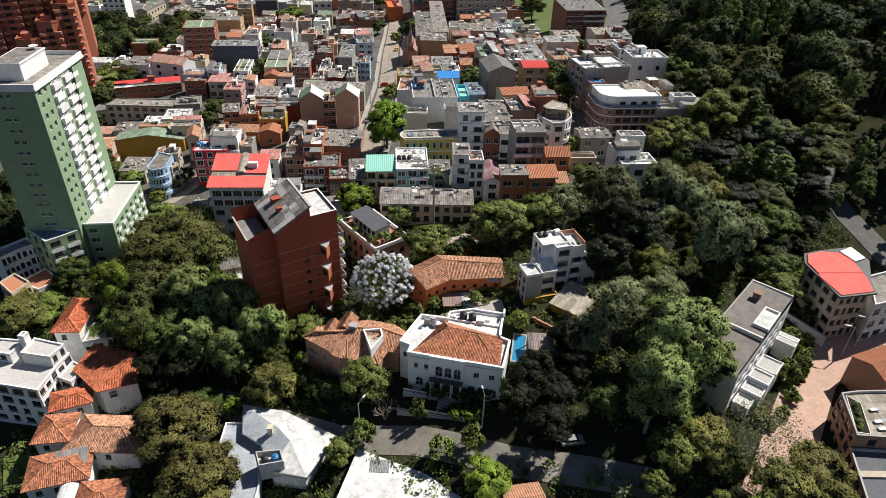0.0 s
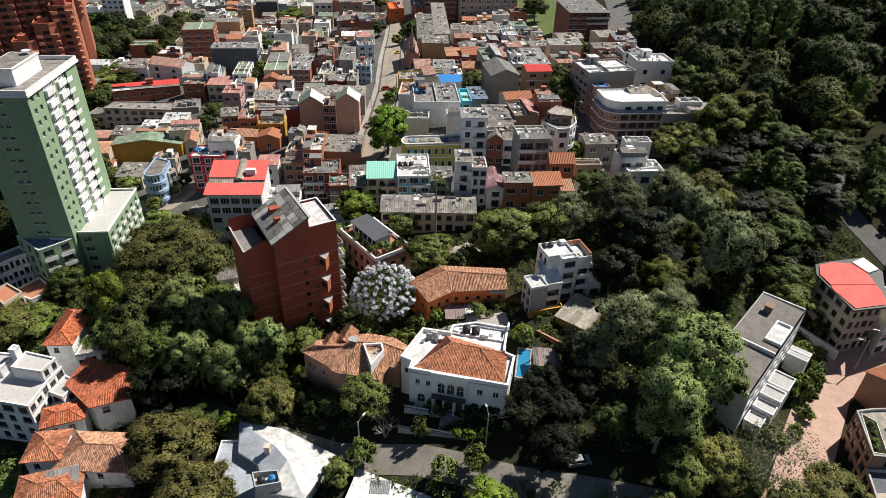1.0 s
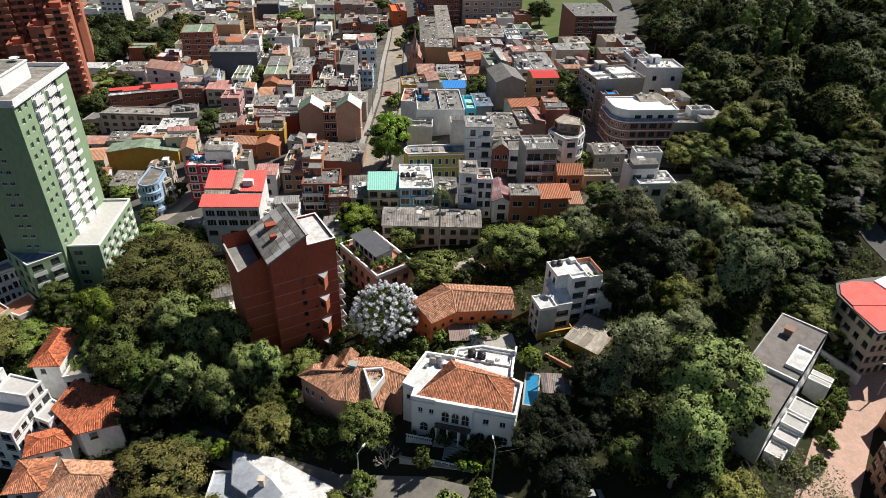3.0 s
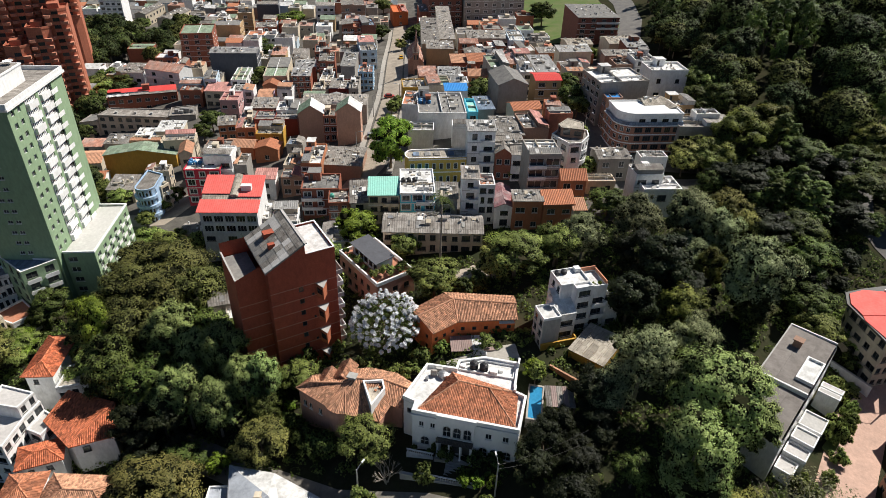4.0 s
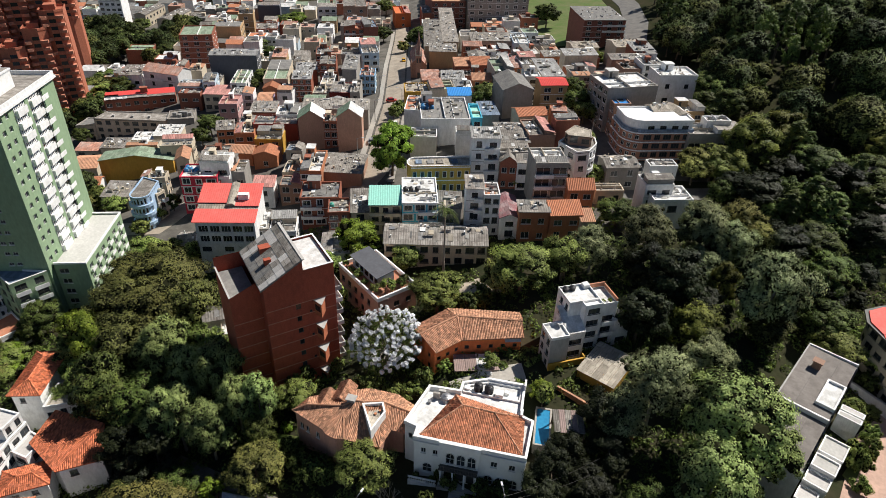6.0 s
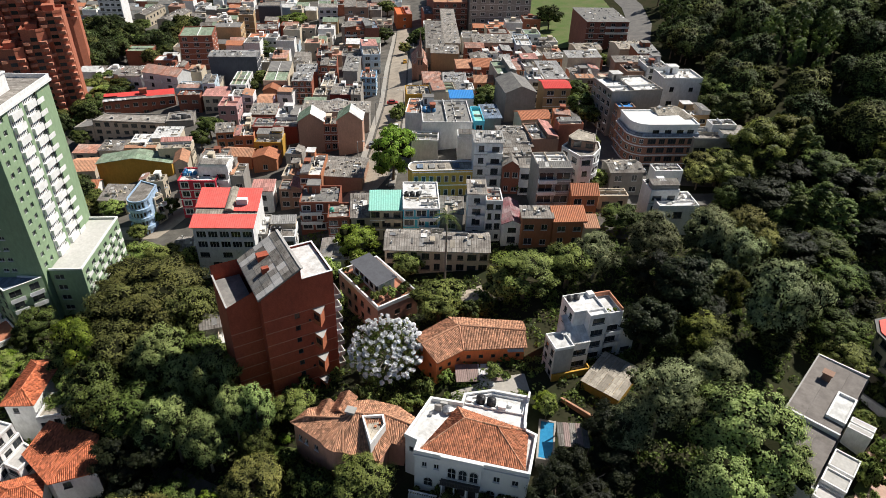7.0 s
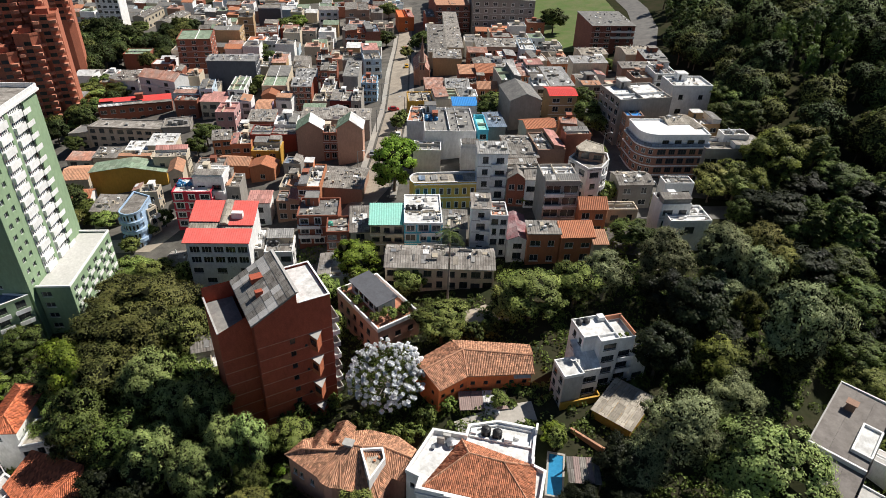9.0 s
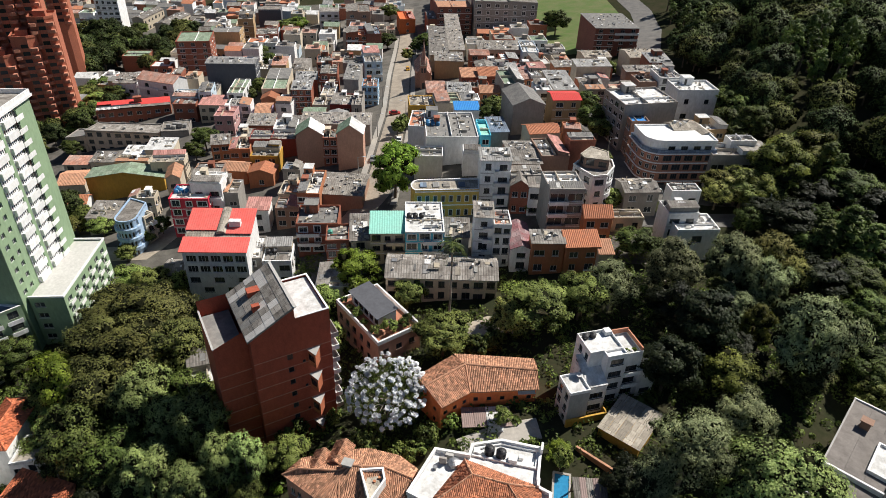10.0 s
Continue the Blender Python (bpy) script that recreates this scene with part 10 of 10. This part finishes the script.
def undergrowth():
    """Low leafy plants over the garden ground, too many to count."""
    rng = np.random.default_rng(77)
    mids = []
    for _ in range(6600):
        x, y = rng.uniform(-112, 104), rng.uniform(60, 160)
        if near_any(x, y, 1.0, RECTS) or not off_road(x, y):
            continue
        if any(abs(x - a) < 14 and abs(y - b) < 10 for a, b in ((4.5, 91),)):
            continue
        lane = abs(y - (76 - 0.12 * x)) < 4.5 and -50 < x < 40
        paved = abs((y - 72) - (x - 60) * 1.2) < 11 and x > 58 and y < 112
        if not (lane or paved):
            mids.append((x, y))
    mids = np.array(mids)
    n, per = len(mids), 28
    z = lie(mids[:, 0], mids[:, 1])
    size = rng.uniform(0.5, 1.5, n)
    d = rng.normal(size=(n, per, 3))
    d /= np.linalg.norm(d, axis=2)[..., None]
    d[..., 2] = np.abs(d[..., 2])
    c = np.concatenate([mids, z[:, None] + 0.1], 1)[:, None] + d * size[:, None, None]
    nr = d + rng.normal(size=d.shape) * 0.5
    nr /= np.linalg.norm(nr, axis=2)[..., None]
    t = np.cross(nr, rng.normal(size=d.shape))
    t /= np.linalg.norm(t, axis=2)[..., None]
    b = np.cross(nr, t)
    s = rng.uniform(0.14, 0.34, (n, per, 1))
    v = np.stack([c - t * s, c - b * s * 0.7, c + t * s, c + b * s * 0.7], 2).reshape(-1, 3)
    k = n * per
    me = bpy.data.meshes.new("undergrowth")
    me.vertices.add(4 * k)
    me.loops.add(4 * k)
    me.polygons.add(k)
    me.vertices.foreach_set("co", v.ravel())
    me.loops.foreach_set("vertex_index", np.arange(4 * k))
    me.polygons.foreach_set("loop_start", np.arange(0, 4 * k, 4))
    me.update(calc_edges=True)
    me.materials.append(LEAF_DARK)
    tagged(new("undergrowth", me), "low dark garden plants and leaf litter", "undergrowth", kind="stuff")


undergrowth()


def far_wood(trees):
    """The far woods as one mass of trunks and leaves, too many to tell apart."""
    verts, loops, starts, slots, mats, base, first = [], [], [], [], [], 0, 0
    for i, (k, x, y, h, r) in enumerate(trees):
        me, tr, h0, r0 = model(k, i % 4)
        turn, z = radians(i * 137.5 % 360), float(lie(x, y))
        c, s = math.cos(turn), math.sin(turn)
        for m in (me, tr):
            co, vi = np.empty(len(m.vertices) * 3), np.empty(len(m.loops), np.int32)
            st, mi = np.empty(len(m.polygons), np.int32), np.empty(len(m.polygons), np.int32)
            m.vertices.foreach_get("co", co)
            m.loops.foreach_get("vertex_index", vi)
            m.polygons.foreach_get("loop_start", st)
            m.polygons.foreach_get("material_index", mi)
            co = co.reshape(-1, 3) * np.array([r / r0, r / r0, h / h0])
            verts.append(np.stack([co[:, 0] * c - co[:, 1] * s + x, co[:, 0] * s + co[:, 1] * c + y, co[:, 2] + z], 1))
            for mt in m.materials:
                if mt not in mats:
                    mats.append(mt)
            slots.append(np.array([mats.index(mt) for mt in m.materials])[mi])
            loops.append(vi + base)
            starts.append(st + first)
            base += len(m.vertices)
            first += len(m.loops)
    me = bpy.data.meshes.new("woodland")
    me.vertices.add(base)
    me.loops.add(first)
    me.polygons.add(sum(map(len, starts)))
    me.vertices.foreach_set("co", np.concatenate(verts).ravel())
    me.loops.foreach_set("vertex_index", np.concatenate(loops))
    me.polygons.foreach_set("loop_start", np.concatenate(starts))
    for m in mats:
        me.materials.append(m)
    me.polygons.foreach_set("material_index", np.concatenate(slots).astype(np.int32))
    me.update(calc_edges=True)
    tagged(new("woodland", me), "dense dark woodland covering the hillside", "woodland", kind="stuff")


far_wood(FAR)


# ---- far rows of small houses ----
def far_rows():
    rng = random.Random(9)
    walls = (WHITE, CREAM, REDBRICK, GREYP, WHITE, CREAM, PALEBLUE, REDBRICK, WHITE, OCHRE, GREYP, BROWNWALL)
    tops = (GREYROOF, GREYROOF, WHITEROOF, TAR, ZINC, TILE, RUST, GREENROOF, GREYROOF)
    names = {WHITE: "white plaster", CREAM: "cream plaster", REDBRICK: "red brick", GREYP: "grey rendered", BROWNWALL: "brown rendered", TERRA: "terracotta painted", PALEBLUE: "pale blue", OCHRE: "tan plaster"}
    roofs = {GREYROOF: "grey sheet", WHITEROOF: "pale flat", TAR: "dark flat", ZINC: "zinc sheet", TILE: "clay tile", RUST: "rusty sheet", GREENROOF: "dull green"}
    distant = []
    for x0, x1, y0, y1 in ((-128, -80, 212, 520), (-60, -38, 150, 520), (-260, -136, 290, 520), (-12, 46, 160, 330), (52, 74, 196, 300), (-14, 40, 330, 520), (-74, -66, 180, 460), (-80, -58, 366, 470)):
        y = y0
        while y < y1:
            x = x0 + rng.uniform(0, 3)
            while x < x1:
                w, d = rng.uniform(6, 9.5), rng.uniform(7, 10)
                if not any(near_any(x + w * a, y + d * b, 0.6, RECTS) for a, b in ((0, 0), (0.5, 0), (1, 0), (0, 0.5), (0.5, 0.5), (1, 0.5), (0, 1), (0.5, 1), (1, 1))) and all((x + w / 2 - t[0]) ** 2 + (y + d / 2 - t[1]) ** 2 > 25 for t in GREENS):
                    wall, roof = rng.choice(walls), rng.choice(tops)
                    if y > 318:
                        distant.append((x, y, w, d, rng.uniform(5, 9), wall, roof, rng.random()))
                        RECTS.append((x, y, 0.0, w, d))
                        x += w + rng.uniform(0.2, 1.5)
                        continue
                    kind = rng.choice(("flat", "flat", "shed", "gable_x", "gable_y")) if roof not in (WHITEROOF, TAR) else "flat"
                    h = rng.uniform(5.0, 8.5)
                    house("row_house", f"{names[wall]} row house with {roofs[roof]} roof", x, y, 5 + rng.uniform(-2, 2), w, d, float(lie(x + w / 2, y + d / 2)), h, wall=wall, roof=roof, kind=kind if roof not in (TILE, RUST, ZINC) or kind != "flat" else "shed", floors=2 if h < 7 else 3, bays=rng.choice((0, 2, 2)), sides=rng.choice((0, 0, 2)), rise=0.9, tanks=rng.choice((0, 0, 1, 2)) if kind == "flat" else 0, box=rng.choice((0, 1)) if kind == "flat" else 0)
                x += w + rng.uniform(0.2, 1.5)
            y += 9.5
    for x, y, w, d, h, wall, roof, q in distant:
        if y > 475 and x > -110:
            continue
        z = float(lie(x + w / 2, y + d / 2))
        root = thing("distant_house", f"distant {names[wall]} house with {roofs[roof]} roof", "house", pose(x, y, z, 0, 0, 4), "distant houses up the valley")
        s = Shape()
        s.box(0, 0, -3, w, d, h)
        part("wall", s, wall, root)
        if q < 0.45:
            for p in ([(-0.25, -0.25, h), (w + 0.25, -0.25, h), (w + 0.25, d / 2, h + 1.3), (-0.25, d / 2, h + 1.3)], [(-0.25, d / 2, h + 1.3), (w + 0.25, d / 2, h + 1.3), (w + 0.25, d + 0.25, h), (-0.25, d + 0.25, h)]):
                s = Shape()
                s.slab([(a, b, c + 0.1) for a, b, c in p], 0.12)
                part("roof", s, roof, root)
        else:
            s = Shape()
            s.box(0.25, 0.25, h, w - 0.25, d - 0.25, h + 0.1)
            part("roof", s, roof, root)
            s = Shape()
            rim(s, [(0, 0), (w, 0), (w, d), (0, d)], h - 0.02, h + 0.45, 0.03, 0.25)
            part("parapet", s, wall, root)
            s = Shape()
            a, b = w * q * 0.6, d * 0.5
            s.box(a, b, h + 0.1, a + 2.2, b + 2.2, h + 1.0 + q)
            s.box(a - 0.12, b - 0.12, h + 1.0 + q, a + 2.32, b + 2.32, h + 1.15 + q)
            part("roof_room", s, rng.choice((wall, GREYP, CREAM)), root)
        for i in range(2):
            for k in (1,) if y < 400 else ():
                window(root, pose(w * (0.28 + 0.44 * i), -0.03, 1.0 + k * 2.7), 1.6, 1.4, DARKFRAME if wall is WHITE else FRAME, 2, False, True)


GREENS = [(o.matrix_basis.translation.x, o.matrix_basis.translation.y) for o in list(scene.objects) if o.parent is None and o.get("category") == "tree"]
RECTS.append((-11.0, 177.0, 0.0, 19.0, 13.0))
far_rows()


# ---- street furniture and vehicles ----
def street_lamp(x, y, turn, height=8.0):
    root = thing("street_lamp", "grey street lamp on a tall concrete pole", "street lamp", pose(x, y, float(lie(x, y)), 0, 0, turn), "street lamps")
    s = Shape()
    s.tube([(0, 0, -0.5), (0, 0, height * 0.5), (0, 0, height)], [0.16, 0.13, 0.1], 8)
    part("pole", s, CONCRETE, root)
    s = Shape()
    s.tube([(0, 0, height - 0.3), (0.8, 0, height + 0.1), (1.6, 0, height + 0.2)], [0.05, 0.05, 0.04], 6)
    part("arm", s, METAL, root)
    s = Shape()
    s.prism([(1.4, -0.15), (2.1, -0.12), (2.1, 0.12), (1.4, 0.15)], height + 0.1, height + 0.25)
    part("lamp_head", s, WHITEPLASTIC, root)
    return root


def cable(a, b, sag=0.8):
    root = thing("overhead_cable", "thin black overhead cable between poles", "cable", pose(*a))
    d = Vector(b) - Vector(a)
    s = Shape()
    s.tube([d * k + Vector((0, 0, -4 * sag * k * (1 - k))) for k in (i / 10 for i in range(11))], [0.025] * 11, 4)
    part("wire", s, DARKFRAME, root)


def car(x, y, turn, paint, label):
    root = thing("car", label, "car", pose(x, y, float(lie(x, y)) + 0.14, 0, 0, turn), "parked cars")
    s = Shape()
    side = [(-2.1, 0.35), (-2.05, 0.85), (-1.2, 0.95), (1.0, 0.98), (1.95, 0.8), (2.1, 0.4), (2.0, 0.28), (-2.0, 0.28)]
    for sg in (-1, 1):
        p = [(a, 0.85 * sg, b) for a, b in side]
        s.poly(p if sg > 0 else p[::-1])
    for (a, b), (c, d) in zip(side, side[1:] + side[:1]):
        s.poly([(a, -0.85, b), (c, -0.85, d), (c, 0.85, d), (a, 0.85, b)])
    part("body", s, paint, root)
    s = Shape()
    s.slab([(-1.0, -0.62, 1.45), (0.5, -0.62, 1.45), (0.5, 0.62, 1.45), (-1.0, 0.62, 1.45)], 0.05)
    part("roof", s, paint, root)
    s = Shape()
    lo, hi = [(-1.5, -0.8, 0.93), (1.1, -0.8, 0.95), (1.1, 0.8, 0.95), (-1.5, 0.8, 0.93)], [(-1.0, -0.62, 1.41), (0.5, -0.62, 1.41), (0.5, 0.62, 1.41), (-1.0, 0.62, 1.41)]
    for i in range(4):
        s.poly([lo[i], lo[(i + 1) % 4], hi[(i + 1) % 4], hi[i]])
    part("glazing", s, GLASS, root)
    for wx in (-1.3, 1.3):
        for wy in (-0.8, 0.8):
            w = Shape()
            w.tube([(wx, wy - 0.1, 0.32), (wx, wy + 0.1, 0.32)], [0.32, 0.32], 12)
            part("wheel", w, BLACKPLASTIC, root)


CARRED = surface("red_car_paint", (0.4, 0.03, 0.02), rough=0.3, bump=0.0, spec=0.6)
CARYELLOW = surface("yellow_car_paint", (0.75, 0.38, 0.02), rough=0.3, bump=0.0, spec=0.6)
CARGREY = surface("silver_car_paint", (0.4, 0.41, 0.42), rough=0.3, metal=0.5, bump=0.0)
CARWHITE = surface("white_car_paint", (0.75, 0.75, 0.75), rough=0.3, bump=0.0, spec=0.6)
for x, y, turn in ((-12.5, 77.5, 60), (9.3, 76.5, 100), (87.4, 100.4, 170), (91.5, 103.0, 170), (50.5, 168.0, 100), (-26.0, 190, 0), (-24.5, 225, 0), (-16.0, 236, 180), (-26.5, 262, 0), (78, 171, 90), (43.0, 196, 0), (-79, 176, 20)):
    street_lamp(x, y, turn)
za, zb = float(lie(9.3, 76.5)) + 7.6, float(lie(22, 80)) + 7.6
cable((9.3, 76.5, za), (24, 82.5, zb))
cable((9.3, 76.5, za - 0.9), (22, 80.0, zb - 0.9))
for x, y, turn, paint, label in ((24.7, 73.2, 10, CARGREY, "silver car parked in deep shade"), (-20.5, 315, 95, CARYELLOW, "yellow taxi on the concrete street"), (-21, 250, 5, CARRED, "red car crossing the junction"), (-3, 252, 80, CARWHITE, "white car parked beside the church"), (0, 252, 80, CARGREY, "grey car parked beside the church"), (88, 172, 10, CARGREY, "grey car parked by the park"), (93, 174, 10, CARWHITE, "white car parked by the park"), (97, 175, 12, CARRED, "red car parked by the park"), (106, 178, 15, CARGREY, "silver car parked by the park"), (-24.0, 360, 88, CARRED, "red car far up the street"), (-17, 218, 92, CARWHITE, "white car parked along the street"), (-23.5, 204, 92, CARGREY, "grey car parked along the street")):
    car(x, y, turn, paint, label)
ribbon("pavement_edge", [(-25.6, 176), (-25.0, 205), (-25.4, 250), (-28.3, 310), (-31.2, 390)], 1.8, PAVING, 0.25, "raised pale pavement along the street", "pavement")
ribbon("pavement_edge", [(-15.2, 176), (-14.2, 205), (-14.7, 250), (-17.7, 310), (-20.7, 390)], 1.8, PAVING, 0.25, "raised pale pavement along the street", "pavement")
sheet("lawn", np.arange(60, 72, 2.0), np.arange(156, 166, 2.0), GRASS, 0.1, "small sunlit lawn under trees", "lawn")
ribbon("driveway", [(2, 128), (8, 131), (14, 130)], 5, STREET, 0.15, "pale concrete driveway between garden walls", "driveway")
ribbon("courtyard", [(2, 101), (9, 103.5), (15, 104.5)], 4, PAVING, 0.2, "grey paved courtyard before the orange house", "courtyard")


def plot(name, pts, mat, lift, label, category):
    """A patch of ground between given corners, laid on the slope."""
    s = Shape()
    s.prism(pts, -0.4, 0.0)
    s.v = [(x, y, z + float(lie(x, y)) + lift) for x, y, z in s.v]
    tagged(part(name, s, mat), label, category, kind="structure")


plot("lawn", [(69.2, 87.2), (75.0, 93.5), (74.2, 94.8), (68.6, 89.5)], GRASS, 0.3, "narrow green lawn strip beside the paved street", "lawn")
plot("lawn", [(-76, 71), (-72, 72), (-75, 79), (-80, 78)], GRASS, 0.2, "small bright lawn between houses", "lawn")
plot("lawn", [(-31, 93), (-24, 91.5), (-23, 94.5), (-29.5, 96.5)], GRASS, 0.2, "small garden lawn with hedge", "lawn")


# ---- plants in pots and on terraces ----
def potted(at, spots, kind="shrub"):
    for x, y, z, h, r in spots:
        p = at @ Vector((x, y, z))
        tree(kind, p.x, p.y, h, r, p.z)


potted(pose(-22.8, 132.2, 0.5, 0, 0, -52), ((1.0, 1.2, 6.9, 1.6, 0.9), (3.5, 1.0, 6.9, 1.3, 0.8), (6.0, 1.2, 6.9, 2.2, 1.2), (9.0, 1.0, 6.9, 1.5, 0.9), (12.4, 1.2, 6.9, 2.4, 1.2), (13.5, 4.0, 6.9, 3.0, 1.6), (13.8, 7.0, 6.9, 2.2, 1.3), (12.8, 8.4, 6.9, 2.0, 1.1)))
potted(pose(73.3, 73.2, -5.5), ((1.5, 1.6, 8.15, 0.6, 0.5), (2.2, 3.2, 8.15, 0.7, 0.6), (3.0, 5.0, 8.15, 0.6, 0.6), (3.6, 7.0, 8.15, 0.8, 0.7), (2.0, 2.4, 8.15, 0.5, 0.5), (3.4, 6.0, 8.15, 0.6, 0.5)))
potted(pose(19.8, 104.9, 4.7, 0, 0, 17), ((11.2, 4.3, 10.25, 0.9, 0.5), (12.6, 4.2, 10.25, 1.0, 0.5), (16.6, 4.0, 6.45, 1.6, 0.7), (16.5, 5.8, 6.45, 2.0, 0.9), (15.0, 6.8, 6.45, 1.4, 0.7), (14.8, 3.7, 6.45, 1.0, 0.5)), "gold")
potted(pose(54.3, 81.1, -4.7, 0, 0, 48.0), ((4.0, -4.6, 0.5, 5.0, 2.0), (18.6, -4.4, 1.0, 7.0, 2.2), (19.2, -6.6, 1.0, 5.0, 2.0), (23.5, -7.0, 1.0, 5.0, 2.2), (27.0, -6.6, 1.0, 5.0, 2.0), (29.0, -3.0, 1.0, 6.5, 2.2), (14.8, -8.0, 0.5, 4.0, 1.8), (9.0, -8.0, 0.5, 4.0, 1.8), (4.2, -6.8, 0.5, 4.0, 1.8)))
potted(pose(-4.2, 85.6, 0.0, 0, 0, -12.1), ((10.4, -2.8, -2.2, 1.7, 1.1), (11.8, -2.7, -2.2, 1.6, 1.1), (13.2, -2.7, -2.2, 1.8, 1.2), (14.6, -2.8, -2.2, 1.6, 1.1), (16.0, -2.7, -2.2, 1.7, 1.1)), "gold")
potted(pose(-4.2, 85.6, 0.0, 0, 0, -12.1), ((3.9, -0.9, -1.0, 4.0, 0.55), (12.9, -0.7, -0.8, 3.0, 0.4), (14.8, -0.7, -0.8, 3.0, 0.4), (0.6, -0.8, -0.4, 1.6, 0.6), (3.2, -0.9, -0.4, 1.4, 0.5)), "bush")
